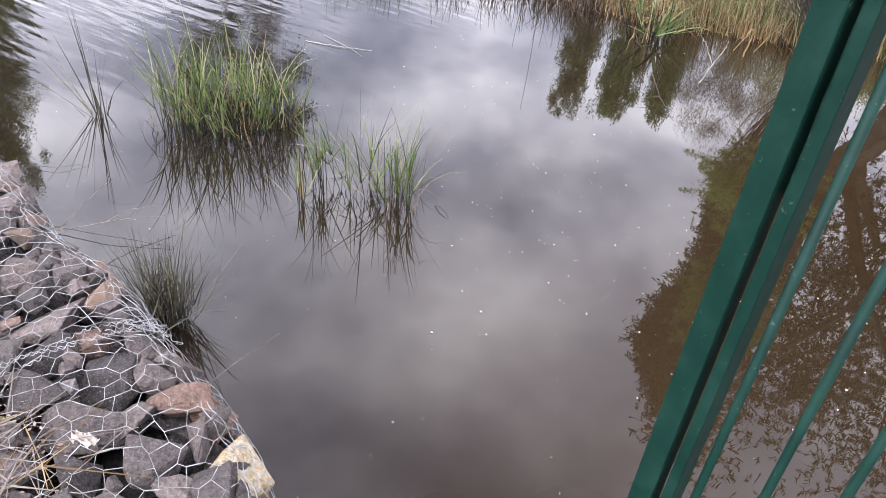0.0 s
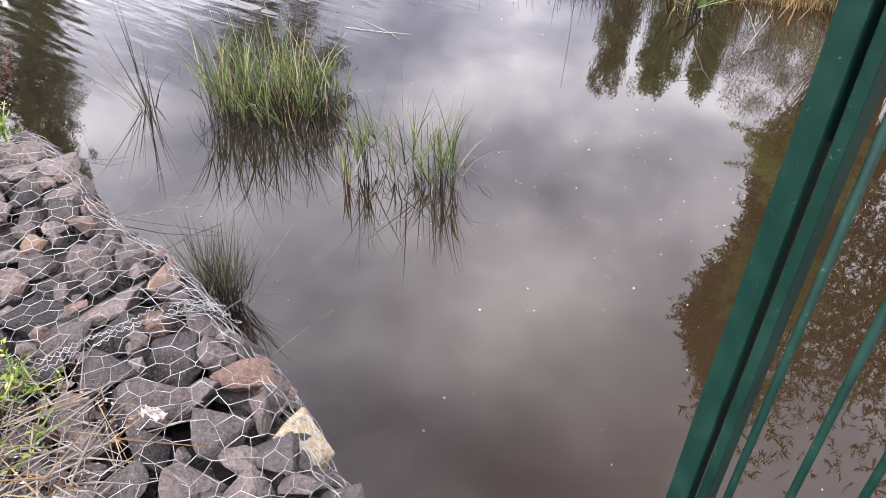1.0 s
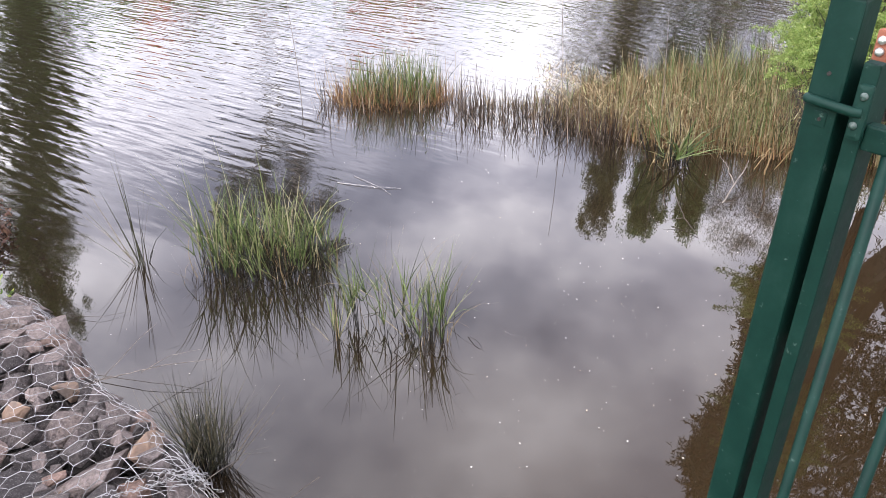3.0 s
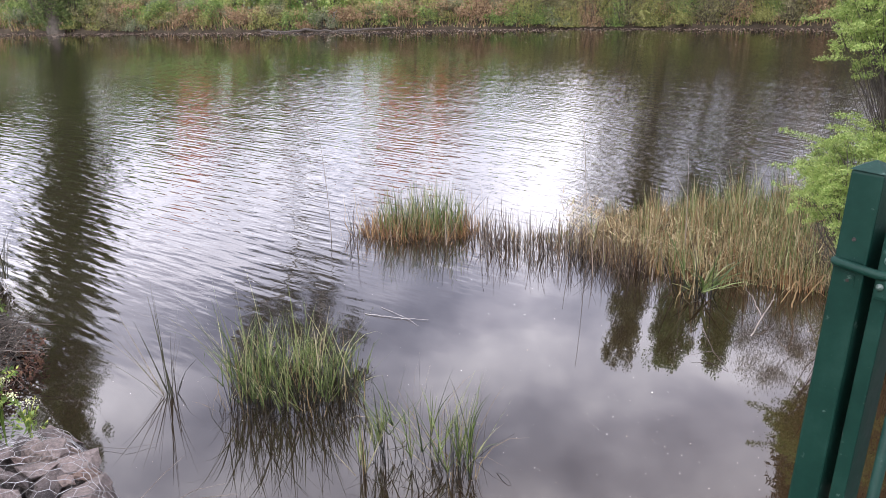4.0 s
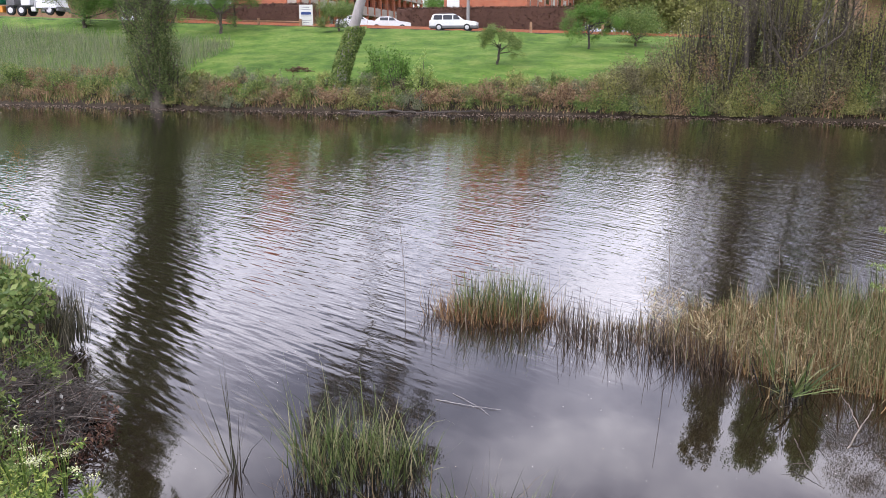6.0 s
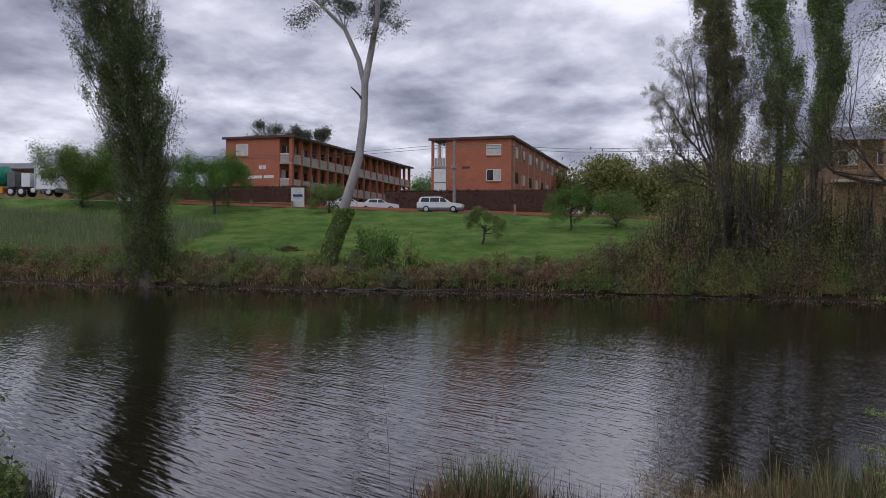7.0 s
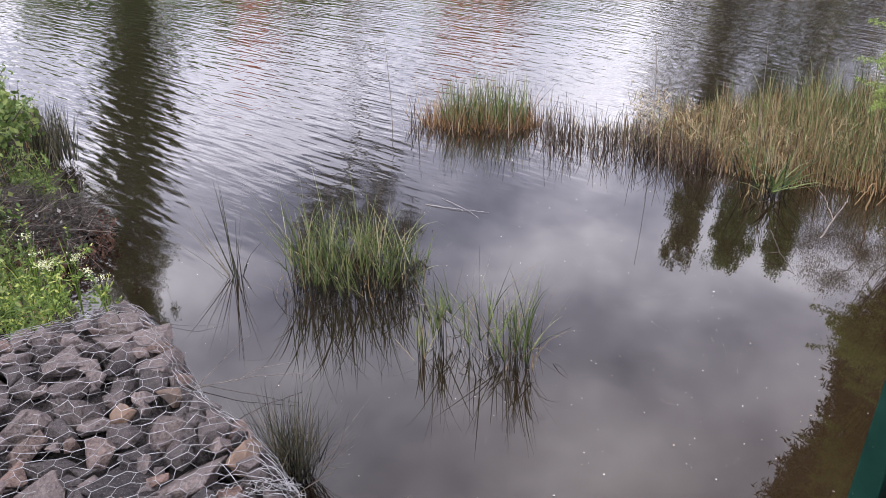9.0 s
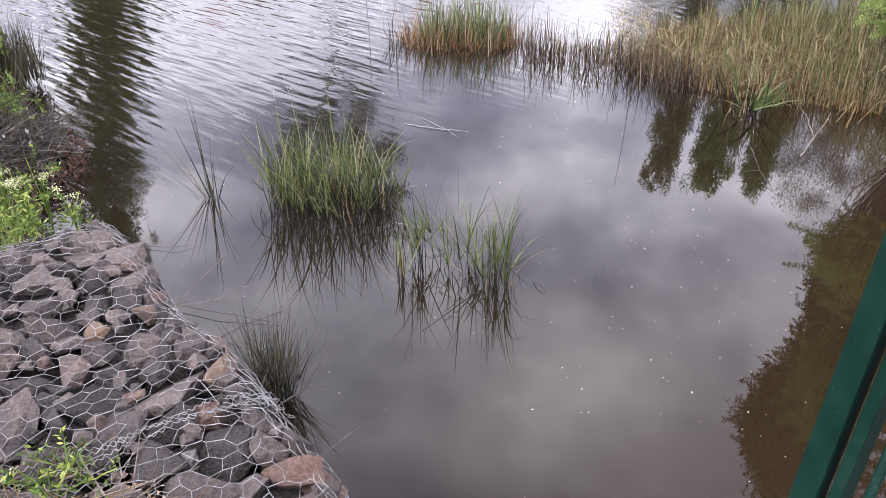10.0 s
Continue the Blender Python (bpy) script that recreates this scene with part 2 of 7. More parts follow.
def make_stone():
    m, N, L, b = shader("basalt_stone", (0.2, 0.19, 0.18), 0.9, 0.35)
    info = N.new("ShaderNodeObjectInfo")
    tint = ramp_node(N, L, info.outputs["Random"], [(0.0, (0.050, 0.045, 0.045)), (0.25, (0.094, 0.082, 0.079)), (0.6, (0.152, 0.127, 0.120)), (0.85, (0.215, 0.180, 0.167)), (0.94, (0.21, 0.138, 0.11)), (1.0, (0.18, 0.18, 0.178))])
    n1 = noise_node(N, L, 7.0, 6.0, 0.65, "Position")
    n2 = noise_node(N, L, 70.0, 4.0, 0.7, "Position")
    n3 = noise_node(N, L, 200.0, 2.0, 0.6, "Position")
    col = mix_node(N, L, 0.75, tint, ramp_node(N, L, n1, [(0.28, (0.50, 0.49, 0.5)), (0.5, (0.95, 0.93, 0.92)), (0.72, (1.35, 1.28, 1.22))]), "MULTIPLY")
    col = mix_node(N, L, 0.9, col, ramp_node(N, L, n2, [(0.32, (0.55, 0.55, 0.55)), (0.5, (0.95, 0.95, 0.95)), (0.66, (1.32, 1.30, 1.27))]), "MULTIPLY")
    col = mix_node(N, L, ramp_node(N, L, n3, [(0.58, (0, 0, 0)), (0.70, (0.30, 0.30, 0.30))]), col, (0.36, 0.35, 0.34))
    L.new(col, b.inputs["Base Color"])
    s = N.new("ShaderNodeMath")
    s.operation = "ADD"
    L.new(n1, s.inputs[0])
    L.new(n2, s.inputs[1])
    bump_node(N, L, s.outputs[0], b, 1.0, 0.022)
    return m


def make_green_paint():
    m, N, L, b = shader("green_gloss_paint", (0.01, 0.09, 0.06), 0.55, 0.16)
    n1 = noise_node(N, L, 14.0, 6.0, 0.7)
    n2 = noise_node(N, L, 90.0, 4.0, 0.7)
    col = ramp_node(N, L, n1, [(0.3, (0.002, 0.014, 0.0115)), (0.5, (0.0036, 0.0235, 0.0175)), (0.7, (0.010, 0.036, 0.028))])
    col = mix_node(N, L, ramp_node(N, L, n2, [(0.64, (0, 0, 0)), (0.72, (0.6, 0.6, 0.6))]), col, (0.09, 0.13, 0.115))
    L.new(col, b.inputs["Base Color"])
    L.new(ramp_node(N, L, n1, [(0.3, (0.42, 0.42, 0.42)), (0.7, (0.65, 0.65, 0.65))]), b.inputs["Roughness"])
    bump_node(N, L, n2, b, 0.15, 0.002)
    return m


WATER, GROUND, BRICK, STONE, PAINT = make_water(), make_ground(), make_brick(), make_stone(), make_green_paint()
REED = leafy("reed_blades", [(0.0, (0.018, 0.026, 0.010)), (0.2, (0.055, 0.084, 0.025)), (0.5, (0.114, 0.167, 0.048)), (0.75, (0.198, 0.242, 0.088)), (0.9, (0.334, 0.326, 0.167)), (1.0, (0.440, 0.400, 0.246))], 0.45, 0.25)
# wet stem bases, and the blades that stand in for reed reflections
WET_AND_MIRROR_STEM = leafy("wet_and_mirror_stems", [(0.0, (0.005, 0.005, 0.004)), (0.6, (0.012, 0.011, 0.008)), (1.0, (0.04, 0.034, 0.022))], 0.4, 0.0)
RUSH = leafy("rush_stems", [(0.0, (0.030, 0.031, 0.019)), (0.5, (0.085, 0.084, 0.048)), (0.8, (0.17, 0.155, 0.10)), (1.0, (0.34, 0.30, 0.22))], 0.5, 0.1)
STRAW = leafy("dry_reed", [(0.0, (0.060, 0.035, 0.020)), (0.3, (0.22, 0.135, 0.063)), (0.6, (0.350, 0.240, 0.122)), (0.85, (0.48, 0.385, 0.24)), (1.0, (0.17, 0.20, 0.065))], 0.7, 0.2)
DULL_STRAW = leafy("dull_tan_reed", [(0.0, (0.070, 0.050, 0.028)), (0.35, (0.210, 0.147, 0.073)), (0.7, (0.350, 0.266, 0.140)), (0.9, (0.504, 0.420, 0.252)), (1.0, (0.182, 0.224, 0.077))], 0.75, 0.15)
BROKEN = leafy("broken_brown_stems", [(0.0, (0.012, 0.009, 0.007)), (0.5, (0.055, 0.036, 0.023)), (0.85, (0.13, 0.09, 0.06)), (1.0, (0.34, 0.29, 0.23))], 0.6, 0.0)
RUSTY = leafy("rusty_dead_reed", [(0.0, (0.055, 0.028, 0.012)), (0.5, (0.231, 0.121, 0.054)), (1.0, (0.397, 0.243, 0.115))], 0.75, 0.15)
TWIG = mottled("grey_twig", [(0.3, (0.10, 0.08, 0.065)), (0.7, (0.30, 0.26, 0.22))], 20.0, 0.85, 0.3, 0.003)
DARKTWIG = mottled("dark_twig", [(0.3, (0.03, 0.026, 0.022)), (0.7, (0.10, 0.085, 0.07))], 12.0, 0.85, 0.3, 0.003)
POPLAR_LEAF = leafy("poplar_leaves", [(0.0, (0.052, 0.083, 0.025)), (0.5, (0.108, 0.156, 0.045)), (0.85, (0.173, 0.218, 0.071)), (1.0, (0.296, 0.285, 0.125))], 0.5, 0.25)
SPRING_LEAF = leafy("poplar_spring_leaves", [(0.0, (0.088, 0.098, 0.043)), (0.5, (0.175, 0.188, 0.080)), (0.85, (0.263, 0.263, 0.125)), (1.0, (0.425, 0.400, 0.213))], 0.5, 0.3)
YOUNG_POPLAR = leafy("young_poplar_leaves", [(0.0, (0.084, 0.132, 0.043)), (0.5, (0.162, 0.243, 0.076)), (0.85, (0.263, 0.344, 0.124)), (1.0, (0.405, 0.446, 0.203))], 0.5, 0.3)
THICKET_LEAF = leafy("dull_thicket_leaves", [(0.0, (0.090, 0.081, 0.040)), (0.5, (0.174, 0.159, 0.078)), (0.85, (0.246, 0.230, 0.118)), (1.0, (0.358, 0.325, 0.190))], 0.6, 0.2)
OLIVE_LEAF = leafy("olive_thicket_leaves", [(0.0, (0.115, 0.123, 0.041)), (0.5, (0.240, 0.251, 0.076)), (1.0, (0.362, 0.358, 0.129))], 0.6, 0.2)
GUM_LEAF = leafy("gum_leaves", [(0.0, (0.035, 0.05, 0.025)), (0.6, (0.075, 0.095, 0.05)), (1.0, (0.14, 0.15, 0.09))], 0.5, 0.2)
# paler, greyer gum leaf: distance haze put into the colour
HAZED_GUM = leafy("hazed_gum_leaves", [(0.0, (0.065, 0.075, 0.055)), (0.6, (0.115, 0.125, 0.095)), (1.0, (0.18, 0.185, 0.15))], 0.6, 0.2)
BRIGHT_LEAF = leafy("fresh_green_leaves", [(0.0, (0.138, 0.221, 0.047)), (0.5, (0.253, 0.357, 0.089)), (1.0, (0.437, 0.493, 0.179))], 0.5, 0.35)
WEED_LEAF = leafy("weed_leaves", [(0.0, (0.056, 0.100, 0.022)), (0.5, (0.156, 0.244, 0.050)), (0.8, (0.294, 0.381, 0.081)), (1.0, (0.525, 0.550, 0.150))], 0.5, 0.3)
BUSH_LEAF = leafy("bush_leaves", [(0.0, (0.075, 0.123, 0.033)), (0.5, (0.156, 0.236, 0.060)), (1.0, (0.314, 0.367, 0.117))], 0.55, 0.25)
BRONZE_LEAF = leafy("young_bronze_leaves", [(0.0, (0.058, 0.051, 0.025)), (0.5, (0.115, 0.112, 0.052)), (0.85, (0.20, 0.185, 0.09)), (1.0, (0.448, 0.389, 0.239))], 0.55, 0.25)
SEEDLING = leafy("street_tree_leaves", [(0.0, (0.06, 0.14, 0.02)), (0.6, (0.13, 0.26, 0.045)), (1.0, (0.22, 0.34, 0.08))], 0.5, 0.3)
HEDGE_LEAF = leafy("brown_hedge_leaves", [(0.0, (0.057, 0.029, 0.021)), (0.6, (0.115, 0.055, 0.037)), (1.0, (0.184, 0.103, 0.057))], 0.6, 0.15)
GRASS_TUFT = leafy("bank_grass", [(0.0, (0.089, 0.138, 0.030)), (0.4, (0.172, 0.233, 0.055)), (0.7, (0.313, 0.280, 0.115)), (1.0, (0.534, 0.374, 0.200))], 0.6, 0.25)
SOFT_GRASS = leafy("tall_soft_grass", [(0.0, (0.116, 0.143, 0.075)), (0.5, (0.198, 0.226, 0.127)), (1.0, (0.308, 0.308, 0.198))], 0.6, 0.3)
DRY_SCRUB = leafy("dry_scrub", [(0.0, (0.126, 0.078, 0.044)), (0.5, (0.274, 0.181, 0.104)), (0.85, (0.431, 0.295, 0.175)), (1.0, (0.210, 0.238, 0.082))], 0.8, 0.15)
BARK = mottled("poplar_bark", [(0.3, (0.05, 0.042, 0.034)), (0.7, (0.14, 0.12, 0.095))], 4.0, 0.9, 0.8, 0.03)
PALE_BARK = mottled("smooth_gum_bark", [(0.3, (0.20, 0.185, 0.17)), (0.5, (0.34, 0.32, 0.30)), (0.7, (0.46, 0.44, 0.42))], 1.2, 0.75, 0.3, 0.02, stretch=(1, 1, 0.35))
WIRE = mottled("galvanised_wire", [(0.34, (0.12, 0.115, 0.11)), (0.66, (0.43, 0.43, 0.435))], 18.0, 0.5, 0.0, space="Position")
YELLOW_STONE = mottled("yellow_lichen_stone", [(0.34, (0.18, 0.15, 0.11)), (0.42, (0.37, 0.31, 0.20)), (0.5, (0.45, 0.40, 0.32)), (0.57, (0.36, 0.23, 0.075)), (0.64, (0.47, 0.43, 0.36)), (0.75, (0.21, 0.19, 0.15))], 34.0, 0.9, 1.0, 0.012, space="Position")
ORANGE_STONE = mottled("orange_stone", [(0.34, (0.12, 0.095, 0.08)), (0.5, (0.20, 0.135, 0.095)), (0.7, (0.17, 0.145, 0.13))], 9.0, 0.9, 0.6, 0.008, space="Position")
# near-black colour that stands in for shade in stone gaps and drilled holes
VOID_SHADE = mottled("void_shade", [(0.3, (0.014, 0.012, 0.011)), (0.7, (0.040, 0.035, 0.031))], 12.0, 0.95, 0.6, 0.03, space="Position")
WORN_PAINT = mottled("worn_green_paint", [(0.35, (0.006, 0.032, 0.025)), (0.5, (0.03, 0.06, 0.05)), (0.65, (0.13, 0.15, 0.14))], 120.0, 0.5, 0.3, 0.001)
STEEL = shader("bolt_steel", (0.55, 0.56, 0.56), 0.4, 0.5, 0.8)[0]
RUSTED = mottled("rusted_plate", [(0.3, (0.16, 0.05, 0.03)), (0.7, (0.34, 0.13, 0.08))], 40.0, 0.9, 0.4, 0.002)
FLECK = leafy("floating_fluff", [(0.0, (0.55, 0.52, 0.45)), (0.7, (0.80, 0.79, 0.76)), (1.0, (0.45, 0.33, 0.18))], 0.8, 0.0)
LITTER = leafy("floating_leaf_litter", [(0.0, (0.084, 0.054, 0.036)), (0.6, (0.240, 0.168, 0.120)), (1.0, (0.504, 0.432, 0.360))], 0.8, 0.0)
PETAL = leafy("cream_petals", [(0.0, (0.48, 0.54, 0.20)), (0.5, (0.64, 0.67, 0.38)), (1.0, (0.78, 0.78, 0.58))], 0.6, 0.2)
WHITE_PAINT = mottled("white_paint", [(0.3, (0.66, 0.66, 0.64)), (0.7, (0.80, 0.80, 0.78))], 1.5, 0.5, 0.0)
CREAM = mottled("cream_balustrade", [(0.3, (0.34, 0.29, 0.25)), (0.7, (0.50, 0.44, 0.40))], 0.8, 0.85, 0.0)
ROOF_METAL = mottled("grey_roof_sheet", [(0.3, (0.13, 0.135, 0.15)), (0.7, (0.19, 0.195, 0.21))], 0.4, 0.6, 0.0)
FASCIA = mottled("dark_fascia", [(0.3, (0.07, 0.035, 0.03)), (0.7, (0.12, 0.06, 0.05))], 1.0, 0.8, 0.0)
TAN_WALL = mottled("tan_brick", [(0.3, (0.20, 0.12, 0.075)), (0.7, (0.33, 0.20, 0.12))], 1.0, 0.9, 0.0, fine=8.0)
GLASS = shader("window_glass", (0.02, 0.022, 0.025), 0.05, 0.6)[0]
CURTAIN = mottled("pale_curtain", [(0.3, (0.45, 0.44, 0.40)), (0.7, (0.62, 0.60, 0.55))], 2.0, 0.9, 0.0)
CAR_WHITE = mottled("car_white_paint", [(0.3, (0.70, 0.71, 0.71)), (0.7, (0.76, 0.77, 0.77))], 0.8, 0.25, 0.0)
CAR_GREY = mottled("car_grey_cladding", [(0.3, (0.10, 0.10, 0.10)), (0.7, (0.15, 0.15, 0.15))], 2.0, 0.6, 0.0)
RUBBER = shader("tyre_rubber", (0.02, 0.02, 0.02), 0.85)[0]
ALLOY = shader("alloy", (0.5, 0.5, 0.5), 0.4, 0.5, 0.8)[0]
LAMP_RED = shader("lamp_red", (0.35, 0.02, 0.02), 0.3)[0]
LAMP_CLEAR = shader("lamp_clear", (0.6, 0.6, 0.58), 0.15)[0]
TANK_GREEN = mottled("tank_green", [(0.3, (0.02, 0.24, 0.16)), (0.7, (0.04, 0.32, 0.21))], 1.0, 0.4, 0.0)
ORANGE = shader("orange_box", (0.65, 0.24, 0.03), 0.6)[0]
POLE_GREY = mottled("weathered_pole", [(0.3, (0.22, 0.21, 0.20)), (0.7, (0.34, 0.33, 0.31))], 2.0, 0.85, 0.0)
TIMBER = mottled("barrier_timber", [(0.3, (0.28, 0.15, 0.09)), (0.7, (0.42, 0.26, 0.16))], 3.0, 0.85, 0.0)
ROAD = mottled("asphalt", [(0.3, (0.045, 0.045, 0.047)), (0.7, (0.065, 0.065, 0.066))], 3.0, 0.9, 0.2, 0.01)
INK = shader("sign_blue", (0.02, 0.05, 0.20), 0.6)[0]
INK_GREY = shader("sign_grey", (0.2, 0.2, 0.22), 0.6)[0]


# ---- mesh builders ----
R = np.random.default_rng(7)


def build(name, V, F, material, parent=None, label="", smooth=False):
    """One mesh object from an array of points and an array of faces that all have the same number of corners."""
    V, F = np.asarray(V, np.float32), np.asarray(F, np.int32)
    me = bpy.data.meshes.new(name)
    k = F.shape[1]
    me.vertices.add(len(V))
    me.vertices.foreach_set("co", V.ravel())
    me.loops.add(F.size)
    me.loops.foreach_set("vertex_index", F.ravel())
    me.polygons.add(len(F))
    me.polygons.foreach_set("loop_start", np.arange(0, F.size, k, dtype=np.int32))
    me.polygons.foreach_set("use_smooth", np.full(len(F), smooth))
    me.update(calc_edges=True)
    me.materials.append(material)
    ob = new(name, me)
    if parent is not None:
        ob.parent = parent
    if label:
        tagged(ob, label)
    return ob


def part(name, bm, material, parent=None, label="", smooth=False):
    """Links a bmesh as one mesh object under a thing or under a part."""
    bmesh.ops.recalc_face_normals(bm, faces=bm.faces)
    me = bpy.data.meshes.new(name)
    bm.to_mesh(me)
    bm.free()
    me.materials.append(material)
    if smooth:
        me.polygons.foreach_set("use_smooth", np.ones(len(me.polygons), bool))
    ob = new(name, me)
    if parent is not None:
        ob.parent = parent
    if label:
        tagged(ob, label)
    return ob


def thing(name, m, label, category, group="", kind=""):
    ob = new(name)
    ob.empty_display_size = 0.1
    ob.matrix_world = m
    return tagged(ob, label, category, group, kind)


def join(parts):
    """Joins (points, faces) pairs into one pair."""
    V, F, n = [], [], 0
    for v, f in parts:
        V.append(v)
        F.append(f + n)
        n += len(v)
    return np.concatenate(V), np.concatenate(F)


def box_bm(x0, x1, y0, y1, z0, z1, bevel=0.0, bm=None):
    bm = bm or bmesh.new()
    m = Matrix.Translation(((x0 + x1) / 2, (y0 + y1) / 2, (z0 + z1) / 2)) @ Matrix.Diagonal((x1 - x0, y1 - y0, z1 - z0, 1))
    vs = bmesh.ops.create_cube(bm, size=1, matrix=m)["verts"]
    if bevel:
        es = list({e for v in vs for e in v.link_edges})
        bmesh.ops.bevel(bm, geom=es, offset=bevel, segments=2, affect="EDGES", profile=0.6)
    return bm


def tube(points, radii, sides=6):
    P = np.asarray(points, float)
    r = np.broadcast_to(np.asarray(radii, float), (len(P),))
    T = np.gradient(P, axis=0)
    T /= np.linalg.norm(T, axis=1, keepdims=True) + 1e-9
    ref = np.where(np.abs(T[:, 2:3]) < 0.9, [[0.0, 0.0, 1.0]], [[1.0, 0.0, 0.0]])
    A = np.cross(T, ref)
    A /= np.linalg.norm(A, axis=1, keepdims=True) + 1e-9
    B = np.cross(T, A)
    a = np.arange(sides) * 2 * np.pi / sides
    V = P[:, None] + r[:, None, None] * (np.cos(a)[None, :, None] * A[:, None] + np.sin(a)[None, :, None] * B[:, None])
    i, j = np.meshgrid(np.arange(len(P) - 1), np.arange(sides), indexing="ij")
    q = (j + 1) % sides
    F = np.stack([i * sides + j, i * sides + q, (i + 1) * sides + q, (i + 1) * sides + j], -1).reshape(-1, 4)
    return V.reshape(-1, 3), F


def sticks(A, B, ra, rb, sides=4):
    """Many straight tapered rods at once."""
    A, B = np.asarray(A, float), np.asarray(B, float)
    T = B - A
    T = T / (np.linalg.norm(T, axis=1, keepdims=True) + 1e-9)
    ref = np.where(np.abs(T[:, 2:3]) < 0.9, [[0.0, 0.0, 1.0]], [[1.0, 0.0, 0.0]])
    U = np.cross(T, ref)
    U /= np.linalg.norm(U, axis=1, keepdims=True) + 1e-9
    W = np.cross(T, U)
    a = np.arange(sides) * 2 * np.pi / sides
    ring = np.cos(a)[None, :, None] * U[:, None] + np.sin(a)[None, :, None] * W[:, None]
    ra, rb = np.broadcast_to(ra, (len(A),)), np.broadcast_to(rb, (len(A),))
    V = np.concatenate([A[:, None] + ring * ra[:, None, None], B[:, None] + ring * rb[:, None, None]], 1)
    j = np.arange(sides)
    f = np.stack([j, (j + 1) % sides, (j + 1) % sides + sides, j + sides], -1)
    F = (f[None] + (np.arange(len(A)) * 2 * sides)[:, None, None]).reshape(-1, 4)
    return V.reshape(-1, 3), F


def blades(base, height, az, lean, bend, width, segs=5, tip=0.06):
    """Many tapering, arching grass blades: lean and bend in radians, measured from upright towards az."""
    n = len(base)
    t = np.linspace(0, 1, segs + 1)
    ang = lean[:, None] + bend[:, None] * t[None] ** 1.6
    step = (height / segs)[:, None]
    ds = np.concatenate([np.zeros((n, 1)), (np.sin(ang[:, :-1]) + np.sin(ang[:, 1:])) / 2 * step], 1).cumsum(1)
    dz = np.concatenate([np.zeros((n, 1)), (np.cos(ang[:, :-1]) + np.cos(ang[:, 1:])) / 2 * step], 1).cumsum(1)
    c, s = np.cos(az)[:, None], np.sin(az)[:, None]
    P = np.stack([base[:, 0:1] + ds * c, base[:, 1:2] + ds * s, base[:, 2:3] + dz], -1)
    tw = az + np.pi / 2 + R.normal(0, 0.7, n)
    side = np.stack([np.cos(tw), np.sin(tw), np.zeros(n)], -1)
    w = width[:, None] * np.maximum(1 - t[None] ** 2.2, tip) / 2
    V = np.stack([P - side[:, None] * w[..., None], P + side[:, None] * w[..., None]], 2)
    k = np.arange(segs)
    f = np.stack([2 * k, 2 * k + 1, 2 * k + 3, 2 * k + 2], -1)
    F = (f[None] + (np.arange(n) * 2 * (segs + 1))[:, None, None]).reshape(-1, 4)
    return V.reshape(-1, 3), F


def leaves(C, size, aspect=0.55, droop=0.0, tri=False):
    """Small leaves at the points C, turned at random: four-cornered, or three-cornered where they stay far off."""
    n = len(C)
    d = R.normal(size=(n, 3))
    d[:, 2] -= droop
    d /= np.linalg.norm(d, axis=1, keepdims=True)
    e = np.cross(d, R.normal(size=(n, 3)))
    e /= np.linalg.norm(e, axis=1, keepdims=True)
    s = (np.asarray(size) * R.uniform(0.6, 1.3, n))[:, None]
    if tri:
        V = np.stack([C - d * s * 0.4 - e * s * aspect * 0.5, C - d * s * 0.4 + e * s * aspect * 0.5, C + d * s * 0.6], 1)
        return V.reshape(-1, 3), np.arange(3 * n).reshape(n, 3)
    V = np.stack([C - d * s * 0.5, C + e * s * aspect * 0.5 + d * s * 0.05, C + d * s * 0.5, C - e * s * aspect * 0.5 + d * s * 0.05], 1)
    return V.reshape(-1, 3), np.arange(4 * n).reshape(n, 4)


def leaf_sprays(P, length, size, k=11, aspect=0.3, tri=False):
    """Flat sprays: a drooping twig from each point of P with k narrow leaves set alternately along it. Returns the leaves and the twigs."""
    n = len(P)
    d = R.normal(size=(n, 3))
    d[:, 2] -= 0.35
    d /= np.linalg.norm(d, axis=1, keepdims=True)
    e = np.cross(d, R.normal(size=(n, 3)))
    e /= np.linalg.norm(e, axis=1, keepdims=True)
    L = length * R.uniform(0.6, 1.3, (n, 1, 1))
    s = np.linspace(0.12, 1.0, k)[None, :, None]
    sign = np.where(np.arange(k) % 2, 1.0, -1.0)[None, :, None]
    base = P[:, None] + d[:, None] * s * L
    way = 0.6 * d[:, None] + sign * 0.8 * e[:, None] + R.normal(0, 0.25, (n, k, 3))
    way /= np.linalg.norm(way, axis=2, keepdims=True)
    side = np.cross(way, R.normal(size=(n, k, 3)))
    side /= np.linalg.norm(side, axis=2, keepdims=True)
    z = size * R.uniform(0.7, 1.3, (n, k, 1))
    if tri:
        V = np.stack([base + side * z * aspect * 0.4, base + way * z, base - side * z * aspect * 0.4], 2)
        return (V.reshape(-1, 3), np.arange(3 * n * k).reshape(-1, 3)), sticks(P, P + (d[:, None] * L)[:, 0], 0.003, 0.0012, 3)
    V = np.stack([base, base + way * z * 0.45 + side * z * aspect * 0.5, base + way * z, base + way * z * 0.45 - side * z * aspect * 0.5], 2)
    return (V.reshape(-1, 3), np.arange(4 * n * k).reshape(-1, 4)), sticks(P, P + (d[:, None] * L)[:, 0], 0.003, 0.0012, 3)


def in_disc(n, cx, cy, rx, ry, power=0.5):
    a, r = R.uniform(0, 2 * np.pi, n), R.uniform(0, 1, n) ** power
    return np.stack([cx + rx * r * np.cos(a), cy + ry * r * np.sin(a), np.zeros(n)], -1), a


